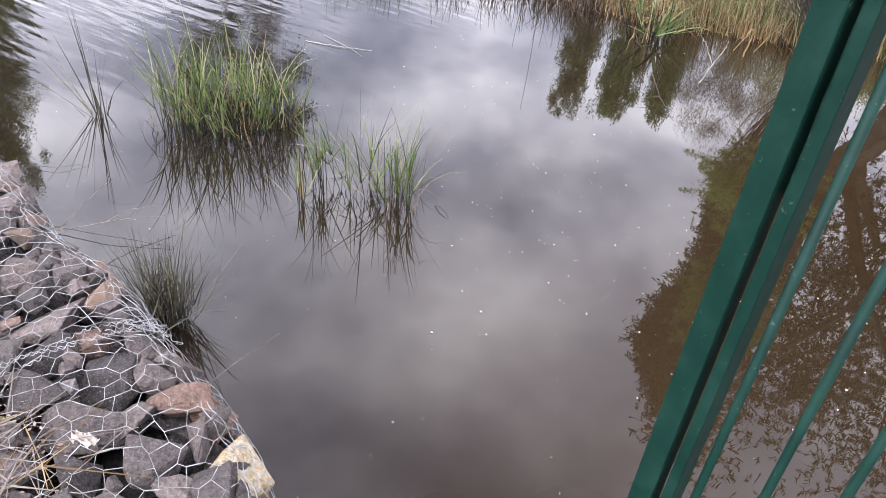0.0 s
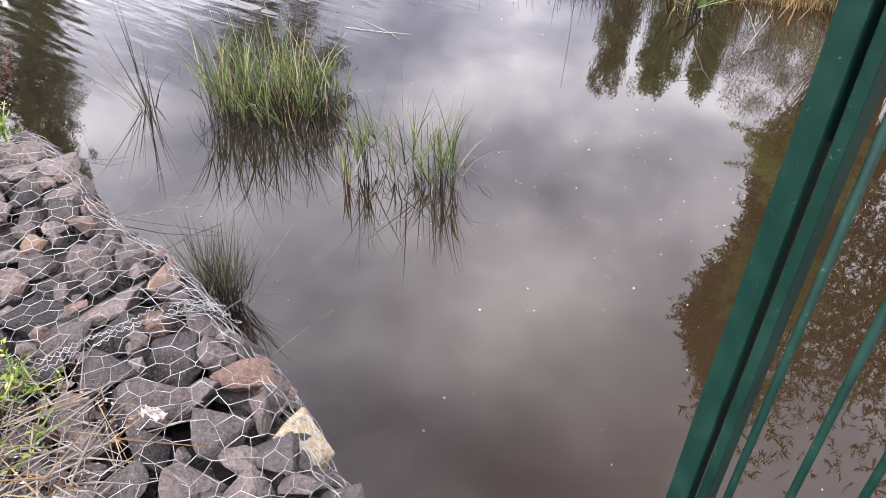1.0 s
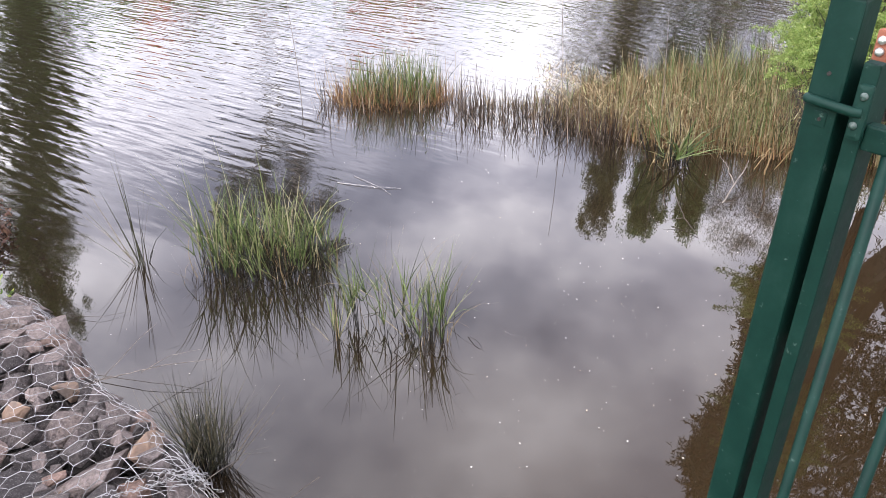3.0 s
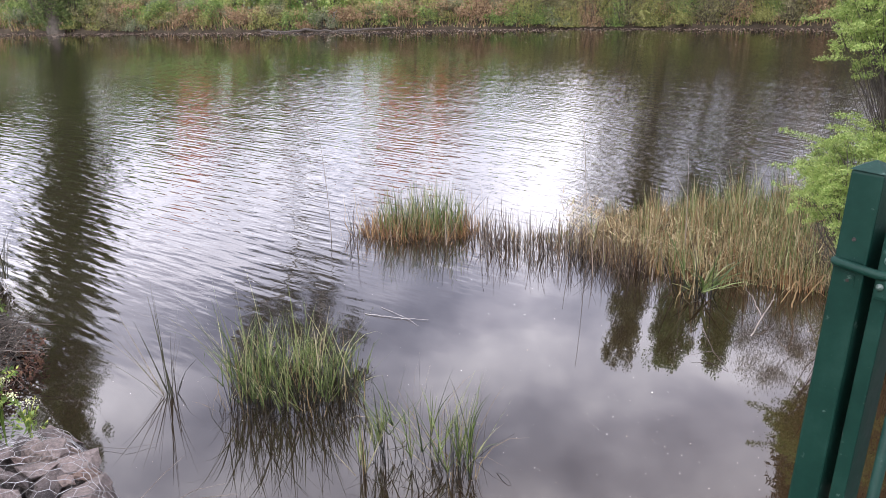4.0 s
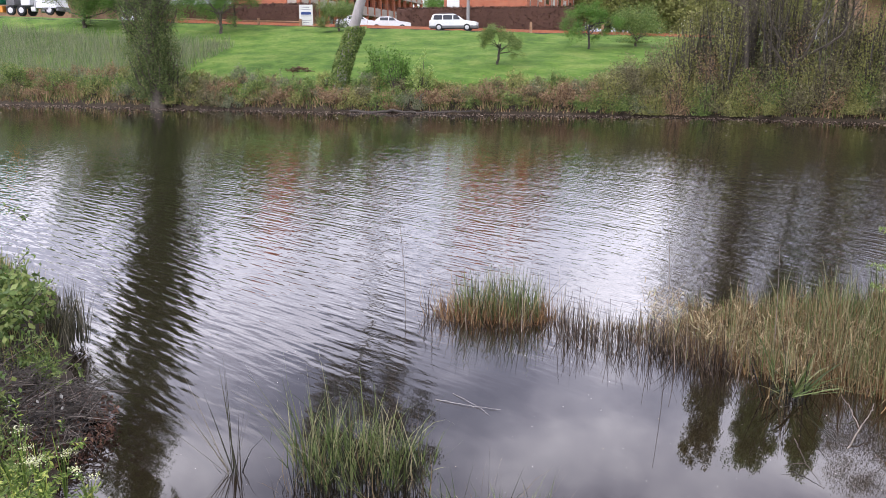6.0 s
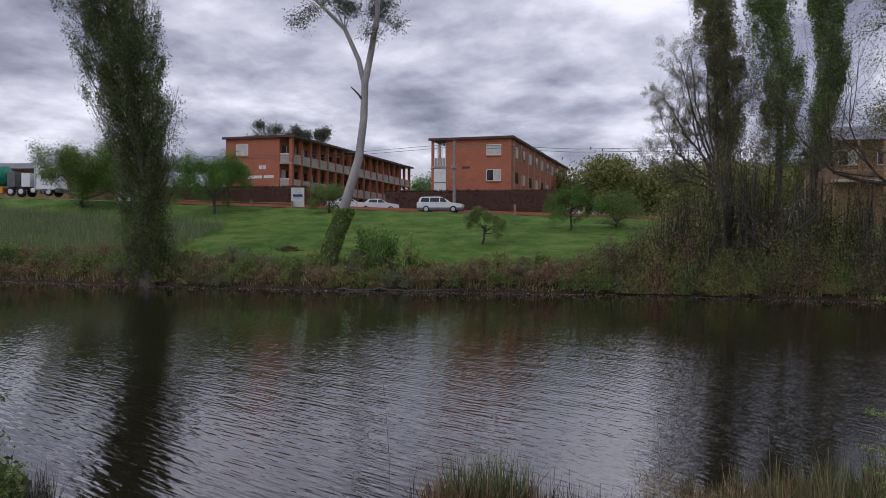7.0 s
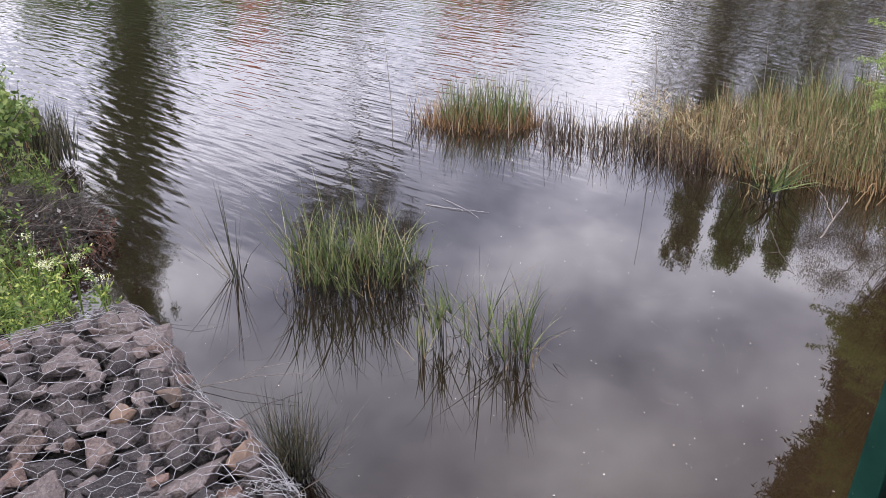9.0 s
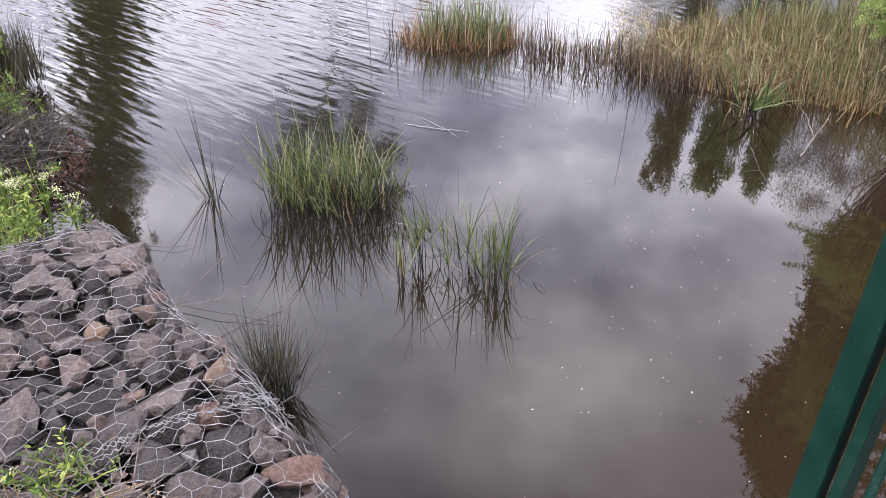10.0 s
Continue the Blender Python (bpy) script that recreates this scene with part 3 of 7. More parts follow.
# ---- the lie of the land ----
SHORE = np.array([(-400, 110), (-140, 78), (-60, 60.5), (-38.6, 54.1), (-31, 52.2), (-24.2, 50.2), (-17.4, 48.6), (-12.3, 47.3), (-5.4, 46.9), (-2.4, 46.7), (1.5, 46.2), (6.7, 45.2), (9.1, 44.4), (12.7, 43.2), (16.1, 42.1), (30, 35), (60, 24), (140, 4), (400, -40)], float)
NEAR = np.array([(-400, 30), (-60, 15), (-16, 11.5), (-9, 10.4), (-6.7, 9.4), (-5.7, 8.5), (-4.6, 7.0), (-3.75, 5.6), (-3.0, 4.3), (-2.4, 3.4), (-1.9, 2.75), (-0.25, 1.0), (0.35, 0.35), (1.4, -1.2), (3.2, -2.5), (6.5, 0), (7.2, 2.5), (6.6, 5.2), (4.2, 6.4), (2.75, 6.75), (3.1, 8.3), (6, 10), (14, 11.5), (60, 8), (400, -80), (400, -400), (-400, -400)], float)


def shore_y(x):
    return np.interp(x, SHORE[:, 0], SHORE[:, 1])


def near_dist(x, y):
    """Signed distance to the near bank's water line, positive on land."""
    x, y = np.asarray(x, float), np.asarray(y, float)
    best, inside = np.full(x.shape, 1e9), np.zeros(x.shape, bool)
    for (ax, ay), (bx, by) in zip(NEAR, np.roll(NEAR, -1, 0)):
        dx, dy = bx - ax, by - ay
        t = np.clip(((x - ax) * dx + (y - ay) * dy) / (dx * dx + dy * dy), 0, 1)
        best = np.minimum(best, np.hypot(x - ax - t * dx, y - ay - t * dy))
        cross = (ay > y) != (by > y)
        with np.errstate(divide="ignore", invalid="ignore"):
            inside ^= cross & (x < (bx - ax) * (y - ay) / (by - ay + 1e-12) + ax)
    return np.where(inside, best, -best)


def land_z(x, y):
    x, y = np.asarray(x, float), np.asarray(y, float)
    sy = shore_y(x)
    street = 5.45 - 0.033 * (np.clip(x, -75, 60) + 1)
    f = np.clip((y - sy) / np.maximum(77.5 - sy, 4), 0, 1)
    far = np.where(y < sy, np.maximum(-1.0, (y - sy) * 0.7 - 0.05), np.minimum((y - sy) * 1.1, 0.5) + (street - 0.5) * f**0.8)
    far = far + np.clip(y - 86, 0, 14) * 0.07
    d = near_dist(x, y)
    near = np.where(d > 0, np.minimum(0.05 + 0.55 * d, 0.86), np.maximum(-1.0, d * 0.9 - 0.05))
    wob = 0.06 * np.sin(x * 1.7 + 0.6 * y) * np.sin(y * 1.3 - 0.4 * x)
    return np.where(y > 22, far, near) + np.where(y > 30, wob * np.clip(far, 0, 1), 0.0)


def axis_lines(*spans):
    return np.unique(np.concatenate([np.arange(a, b + 1e-6, s) for a, b, s in spans]))


def make_land():
    gx = axis_lines((-3000, -400, 400), (-400, -80, 20), (-80, -10, 1.0), (-10, 5, 0.25), (5, 40, 1.0), (40, 400, 20), (400, 3000, 400))
    gy = axis_lines((-300, -20, 40), (-20, -3, 2), (-3, 11, 0.25), (11, 38, 3), (38, 62, 0.4), (62, 100, 1.0), (100, 200, 10), (200, 5000, 400))
    X, Y = np.meshgrid(gx, gy)
    V = np.stack([X, Y, land_z(X, Y)], -1).reshape(-1, 3)
    w = len(gx)
    i, j = np.meshgrid(np.arange(len(gy) - 1), np.arange(w - 1), indexing="ij")
    F = np.stack([i * w + j, i * w + j + 1, (i + 1) * w + j + 1, (i + 1) * w + j], -1).reshape(-1, 4)
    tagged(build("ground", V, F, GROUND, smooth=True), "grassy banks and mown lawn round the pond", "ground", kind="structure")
    V = np.array([(-420, -60, 0), (420, -60, 0), (420, 130, 0), (-420, 130, 0)], float)
    tagged(build("water", V, [[0, 1, 2, 3]], WATER), "murky brown pond water mirroring a cloudy sky", "water", kind="structure")


make_land()

# ---- the gabion: stones under wire netting ----
GA = np.array([-1.60, 2.68])
GU, GV = np.array([0.662, -0.750]), np.array([-0.750, -0.662])
TOP, ROUND = 1.0, 0.13


def gab(u, s, lift=0.0):
    """A point of the basket's skin: u along its edge, s across it (0 at the brow, positive inland, negative down the face), and the normal."""
    u, s = np.asarray(u, float), np.asarray(s, float)
    arc = ROUND * np.pi / 2
    a = np.clip(-s / ROUND, 0, np.pi / 2)
    v = np.where(s >= 0, ROUND + s, ROUND - ROUND * np.sin(a)) - ROUND * 0.42
    z = np.where(s >= 0, TOP, TOP - ROUND + ROUND * np.cos(a)) - np.clip(-s - arc, 0, None)
    z = z + 0.022 * np.sin(u * 5.1 + 1.0) * np.sin(s * 4.3 + u) - 0.35 * np.clip(0.12 - u, 0, None) ** 1.4
    v = v + 0.025 * np.sin(u * 3.7) + 0.012 * np.sin(u * 9.1 + 2.0)
    nv, nz = -np.sin(a), np.cos(a)
    P = np.stack([GA[0] + u * GU[0] + v * GV[0], GA[1] + u * GU[1] + v * GV[1], z], -1)
    Nn = np.stack([nv * GV[0], nv * GV[1], nz], -1)
    return P + Nn * lift, Nn


def stone_mesh(k):
    bm = bmesh.new()
    rr = np.random.default_rng(100 + k)
    p = rr.normal(size=(11, 3))
    p /= (np.abs(p) ** 5).sum(1, keepdims=True) ** 0.2
    p *= rr.uniform(0.82, 1.08, (11, 1))
    for c in p:
        bm.verts.new(c)
    res = bmesh.ops.convex_hull(bm, input=bm.verts)
    bmesh.ops.delete(bm, geom=list({g for g in res["geom_interior"] + res["geom_unused"] if isinstance(g, bmesh.types.BMVert)}), context="VERTS")
    bmesh.ops.dissolve_limit(bm, angle_limit=radians(12), verts=bm.verts, edges=bm.edges)
    bmesh.ops.bevel(bm, geom=bm.edges[:], offset=0.035, segments=1, affect="EDGES")
    bmesh.ops.triangulate(bm, faces=bm.faces[:])
    bmesh.ops.subdivide_edges(bm, edges=[e for e in bm.edges if e.calc_length() > 0.35], cuts=1, use_grid_fill=True)
    for v in bm.verts:
        v.co += v.co.normalized() * 0.12 * noise.noise(v.co * 2.6 + Vector((k * 7.0, 0, 0)))
    me = bpy.data.meshes.new("stone")
    bm.to_mesh(me)
    bm.free()
    me.materials.append(STONE)
    return me


def make_gabion():
    g = thing("gabion_wall", pose(0, 0, 0), "gabion basket of grey basalt stones under galvanised hexagonal wire", "gabion")
    meshes = [stone_mesh(k) for k in range(14)]
    special = {"yellow": (stone_mesh(43), YELLOW_STONE), "orange": (stone_mesh(41), ORANGE_STONE)}
    for me, m in special.values():
        me.materials.clear()
        me.materials.append(m)
    # chosen stones first: (u, s, radius, kind)
    placed = [(1.83, -0.135, 0.098, "yellow"), (1.09, -0.05, 0.052, "orange"), (0.64, -0.02, 0.045, "orange"), (0.635, 0.145, 0.05, "orange"), (1.52, 0.20, 0.088, ""), (1.10, 0.12, 0.085, ""), (1.40, 0.06, 0.078, ""), (1.70, 0.10, 0.08, "")]
    rr = np.random.default_rng(5)
    for rad, tries in ((0.080, 80), (0.064, 1200), (0.050, 4000), (0.037, 7000), (0.025, 5000)):
        for _ in range(tries):
            u, s = rr.uniform(-0.16, 2.75), rr.uniform(-0.55, 0.98)
            if u < 0.0 and s > 0.75:
                continue
            if all(math.hypot(u - a, s - b) > 0.90 * (rad + c) for a, b, c, _ in placed):
                placed.append((u, s, rad, ""))
    placed.sort(key=lambda q: 0 if q[0] < 2.2 and -0.34 < q[1] < 0.62 else 1)
    rest = []
    for k, (u, s, rad, kind) in enumerate(placed):
        me = special[kind][0] if kind else meshes[rr.integers(len(meshes))]
        a, b, c = rad * rr.uniform(1.1, 1.45), rad * rr.uniform(0.9, 1.15), rad * rr.uniform(0.6, 0.9)
        P, Nn = gab(u, s, -c * (0.55 if kind == "yellow" else rr.uniform(0.72, 1.30) if s > 0.04 else rr.uniform(0.5, 0.9)) - 0.004)
        q = Vector(Nn + rr.normal(0, 0.3, 3)).to_track_quat("Z", "Y") @ Euler((0, 0, rr.uniform(0, 6.28))).to_quaternion()
        m = Matrix.LocRotScale(Vector(P), q, Vector((a, b, c)))
        if k >= 300:
            rest.append((me, m))
            continue
        ob = new("stone", me)
        ob.parent = g
        ob.matrix_world = m
    # a second layer that shows in the gaps
    for _ in range(420):
        u, s, rad = rr.uniform(-0.12, 2.7), rr.uniform(-0.45, 0.95), rr.uniform(0.045, 0.085)
        P, Nn = gab(u, s, -rr.uniform(0.10, 0.15))
        q = Vector(Nn + rr.normal(0, 0.4, 3)).to_track_quat("Z", "Y") @ Euler((0, 0, rr.uniform(0, 6.28))).to_quaternion()
        rest.append((meshes[rr.integers(len(meshes))], Matrix.LocRotScale(Vector(P), q, Vector((rad * 1.2, rad, rad * 0.7)))))
    bm = bmesh.new()
    for me, m in rest:
        old = len(bm.verts)
        bm.from_mesh(me)
        bm.verts.ensure_lookup_table()
        for v in bm.verts[old:]:
            v.co = m @ v.co
    tagged(part("small_stones", bm, STONE, g, "more grey stones packed behind"), kind="stuff")
    # a near-black sheet, a little under the stones, stands in for the shade in their gaps
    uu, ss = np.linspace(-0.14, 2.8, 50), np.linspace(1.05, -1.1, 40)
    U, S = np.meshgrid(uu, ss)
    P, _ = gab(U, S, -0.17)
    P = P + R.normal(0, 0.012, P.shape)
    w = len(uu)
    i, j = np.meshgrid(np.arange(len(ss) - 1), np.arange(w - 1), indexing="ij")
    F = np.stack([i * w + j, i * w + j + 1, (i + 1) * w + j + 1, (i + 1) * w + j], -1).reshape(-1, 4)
    build("stone_fill", P.reshape(-1, 3), F, VOID_SHADE, g, "near-black sheet for the shade in the gaps between stones")
    # hexagonal netting
    wu, ws = 0.060, 0.0365
    seg_a, seg_b, twist = [], [], []
    nodes = {}

    def node(i, j):
        if (i, j) not in nodes:
            odd = (i + j) % 2
            u = -0.17 + i * wu / 2 + rr.normal(0, 0.0075)
            s = -0.60 + j * ws * 1.5 + (0.25 if odd else -0.25) * ws + rr.normal(0, 0.0055)
            s += 0.012 * math.sin(u * 6.0)
            nodes[i, j] = gab(u + 0.018 * noise.noise((u * 4, s * 4, 8.0)), s + 0.018 * noise.noise((u * 4, s * 4, 5.0)), 0.004 + 0.016 * noise.noise((u * 7, s * 7, 3.0)))[0]
        return nodes[i, j]

    for i in range(0, int(2.95 / (wu / 2))):
        for j in range(0, int(1.6 / (ws * 1.5))):
            seg_a.append(node(i, j)), seg_b.append(node(i + 1, j)), twist.append(0.0008)
            if (i + j) % 2:
                seg_a.append(node(i, j)), seg_b.append(node(i, j + 1)), twist.append(0.0012)
    r = np.array(twist)
    V, F = sticks(seg_a, seg_b, r, r, 5)
    build("wire_netting", V, F, WIRE, g, "galvanised hexagonal wire netting")
    # lacing seam across the basket, and the edge wire along its brow
    parts = []
    for u0, u1, ph in ((1.15, 1.325, 0.0), (1.22, 1.35, 1.0), (1.19, 1.345, 2.6)):
        t = np.linspace(0, 1, 420)
        wander = 0.012 * np.sin(t * 13 + ph) + 0.006 * np.sin(t * 37 + 2 * ph)
        P, Nn = gab(u0 + (u1 - u0) * t + wander + 0.0035 * np.cos(t * 310 + ph), 0.95 - 1.10 * t, 0.012)
        P = P + Nn * 0.004 * np.sin(t * 310 + ph)[:, None]
        parts.append(tube(P, 0.0012, 4))
    # loose tangle of ends where the seam meets the brow
    for k in range(26):
        u, s = rr.normal(1.33, 0.035), rr.normal(-0.04, 0.05)
        t = np.linspace(0, 1, 7)
        du, ds = rr.normal(0, 0.06), rr.normal(0, 0.06)
        P, Nn = gab(u + du * t + 0.012 * np.sin(t * 5), s + ds * t, 0.012)
        P = P + Nn * 0.012 * np.sin(t * 3.1)[:, None]
        parts.append(tube(P, 0.0011, 4))
    for s0, ph in ((-0.055, 0.0), (-0.075, 1.0)):
        u = np.linspace(-0.12, 2.8, 220)
        P, _ = gab(u, s0 + 0.008 * np.sin(u * 23 + ph) + 0.005 * np.sin(u * 61), 0.010)
        parts.append(tube(P, 0.0010, 4))
    V, F = join(parts)
    build("lacing_wire", V, F, WIRE, g, "twisted lacing wire along the seams")
    loose = []
    for u, s, h, du in ((1.40, -0.05, 0.10, 0.03), (1.72, -0.04, 0.09, -0.02), (0.72, 0.0, 0.07, 0.04), (1.62, -0.06, 0.16, 0.06)):
        P, Nn = gab(u, s)
        t = np.linspace(0, 1, 8)[:, None]
        loose.append(tube(P + t * np.array([-GV[0] * h, -GV[1] * h, h * 0.6]) + t**2 * np.array([du, du, -0.03]), 0.0018, 4))
    V, F = join(loose)
    build("loose_wire_end", V, F, DARKTWIG, g)


make_gabion()


# ---- rushes and reeds in the water ----
def clump(name, label, n, cx, cy, rx, ry, h, width, lean, bend, material, dead=0.12, part_name="foliage", power=0.5, outward=1.0, fan=6, slope=0.0, wet=0.3):
    g = thing(name, pose(cx, cy, -0.12), label, "reeds", "reed clumps in the pond")
    # each plant is a fan of blades on a dark stem that stands in the water
    m = max(3, n // fan)
    foot, a = in_disc(m, 0, 0, rx, ry, power)
    rad = np.hypot(foot[:, 0] / rx, foot[:, 1] / ry)
    out = np.where(R.uniform(size=m) < 0.4, R.uniform(0, 6.28, m), a + R.normal(0, 0.5, m))
    tilt = np.abs(R.normal(0, lean, m)) * (0.4 + 0.8 * outward * rad)
    rise = R.uniform(0.04, 0.22, m) * h[1] / 0.7
    tall = R.uniform(0.62, 1.0, m) * (1 - slope * foot[:, 0] / rx)
    head = foot + np.stack([np.cos(out) * np.sin(tilt) * rise, np.sin(out) * np.sin(tilt) * rise, 0.12 + np.cos(tilt) * rise], -1)
    w = np.arange(n) % m
    az = out[w] + R.normal(0, 1.3, n)
    ln = tilt[w] + np.abs(R.normal(0, lean * 0.6, n))
    hh = np.maximum(R.uniform(h[0], h[1], n) * tall[w] - rise[w] * 0.8, 0.12)
    kink = np.abs(R.normal(0, bend, n)) * np.where(R.uniform(size=n) < 0.24, 3.0, 1.0)
    V, F = blades(head[w] - np.array([0, 0, 0.03]), hh, az, ln, kink, width * R.uniform(0.55, 1.3, n))
    tagged(build(part_name, V, F, material, g), kind="stuff")
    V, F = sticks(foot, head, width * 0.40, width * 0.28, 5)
    tagged(build("stem_base", V, F, WET_AND_MIRROR_STEM, g, "dark wet reed stems"), kind="stuff")
    k = max(4, int(n * dead))
    b, a = in_disc(k, 0, 0, rx * 1.1, ry * 1.1, power)
    V, F = blades(b, R.uniform(h[0] * 0.4, h[1] * 0.85, k) + 0.12, R.uniform(0, 6.28, k), np.abs(R.normal(0.2, 0.35, k)), R.normal(0, 0.9, k), width * R.uniform(0.4, 0.9, k))
    tagged(build("dead_foliage", V, F, DULL_STRAW, g, "dull dead blades bent among the green"), kind="stuff")
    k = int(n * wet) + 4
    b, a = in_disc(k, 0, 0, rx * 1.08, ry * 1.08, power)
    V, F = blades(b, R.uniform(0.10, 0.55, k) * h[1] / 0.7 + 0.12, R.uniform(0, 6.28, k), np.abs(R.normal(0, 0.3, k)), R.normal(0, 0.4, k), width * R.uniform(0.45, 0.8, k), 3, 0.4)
    tagged(build("wet_base", V, F, WET_AND_MIRROR_STEM, g, "dark wet stem bases at the waterline"), kind="stuff")
    # near-black blades laid on the surface round the clump, towards the near bank, paint in its dark reflection
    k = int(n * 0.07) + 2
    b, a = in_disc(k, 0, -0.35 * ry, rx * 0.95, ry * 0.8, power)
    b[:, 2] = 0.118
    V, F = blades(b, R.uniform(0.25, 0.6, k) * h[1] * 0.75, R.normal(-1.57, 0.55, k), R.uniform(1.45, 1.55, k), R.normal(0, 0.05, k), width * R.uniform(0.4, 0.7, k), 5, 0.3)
    tagged(build("mirror_blades", V, F, WET_AND_MIRROR_STEM, g, "near-black blades laid on the water to paint in the clump's reflection"), kind="stuff")
    return g


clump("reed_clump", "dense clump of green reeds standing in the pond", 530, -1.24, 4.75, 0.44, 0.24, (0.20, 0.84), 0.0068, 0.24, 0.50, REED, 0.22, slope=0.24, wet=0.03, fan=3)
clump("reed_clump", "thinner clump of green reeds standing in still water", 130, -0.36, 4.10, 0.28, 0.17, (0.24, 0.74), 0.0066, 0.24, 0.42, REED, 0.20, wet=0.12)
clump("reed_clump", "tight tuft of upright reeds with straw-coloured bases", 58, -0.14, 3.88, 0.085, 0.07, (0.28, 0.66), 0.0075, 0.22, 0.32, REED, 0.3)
def reed_fan(x, y):
    """A few tall stems that fan from one root, most of them to one side."""
    g = thing("reed_clump", pose(x, y, -0.05), "sparse spray of a few tall thin reed stems", "reeds", "reed clumps in the pond")
    n = 15
    tilt = np.linspace(-0.72, 0.20, n) + R.normal(0, 0.03, n)
    foot = np.stack([R.normal(0, 0.018, n), R.normal(0, 0.018, n), np.zeros(n)], -1)
    V, F = blades(foot, R.uniform(0.50, 0.92, n), np.where(tilt < 0, 3.14, 0.0) + R.normal(0, 0.25, n), np.abs(tilt), np.abs(R.normal(0.05, 0.1, n)), R.uniform(0.007, 0.011, n))
    tagged(build("foliage", V, F, RUSH, g), kind="stuff")
    n = 9
    V, F = blades(np.stack([R.normal(0, 0.03, n), R.normal(0, 0.03, n), np.zeros(n)], -1), R.uniform(0.12, 0.35, n), R.uniform(0, 6.28, n), np.abs(R.normal(0.2, 0.3, n)), R.normal(0, 0.4, n), np.full(n, 0.008), 3, 0.4)
    tagged(build("wet_base", V, F, WET_AND_MIRROR_STEM, g, "dark wet stem bases at the waterline"), kind="stuff")


reed_fan(-2.09, 4.80)
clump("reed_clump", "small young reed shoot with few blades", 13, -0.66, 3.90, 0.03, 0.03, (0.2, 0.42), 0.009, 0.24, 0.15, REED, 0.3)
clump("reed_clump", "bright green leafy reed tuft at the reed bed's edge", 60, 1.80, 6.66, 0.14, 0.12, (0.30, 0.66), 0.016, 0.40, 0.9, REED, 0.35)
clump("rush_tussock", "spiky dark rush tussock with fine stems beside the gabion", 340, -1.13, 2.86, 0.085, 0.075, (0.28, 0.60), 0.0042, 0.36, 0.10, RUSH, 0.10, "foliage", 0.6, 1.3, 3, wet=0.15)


def make_island():
    g = thing("sedge_island", pose(-0.70, 8.52, -0.1), "low island of rusty dead sedge with green tips", "reeds", "reed clumps in the pond")
    n = 1700
    b, a = in_disc(n, 0, 0, 0.66, 0.36)
    V, F = blades(b, R.uniform(0.12, 0.44, n), R.uniform(0, 6.28, n), np.abs(R.normal(0.75, 0.45, n)), R.normal(0.3, 0.6, n), R.uniform(0.006, 0.012, n))
    build("dead_mat", V, F, RUSTY, g, "matted rust-brown dead sedge")
    n = 420
    b, a = in_disc(n, 0.06, 0.04, 0.50, 0.26)
    V, F = blades(b, R.uniform(0.25, 0.62, n) + 0.1, R.uniform(0, 6.28, n), np.abs(R.normal(0, 0.3, n)), R.normal(0.1, 0.5, n), R.uniform(0.006, 0.012, n))
    tagged(build("green_foliage", V, F, REED, g), kind="stuff")
    n = 170
    b, a = in_disc(n, 0, 0, 0.72, 0.40)
    V, F = blades(b, R.uniform(0.2, 0.6, n) + 0.1, R.uniform(0, 6.28, n), np.abs(R.normal(0, 0.5, n)), R.normal(0, 0.9, n), R.uniform(0.004, 0.009, n))
    tagged(build("straw_foliage", V, F, STRAW, g), kind="stuff")


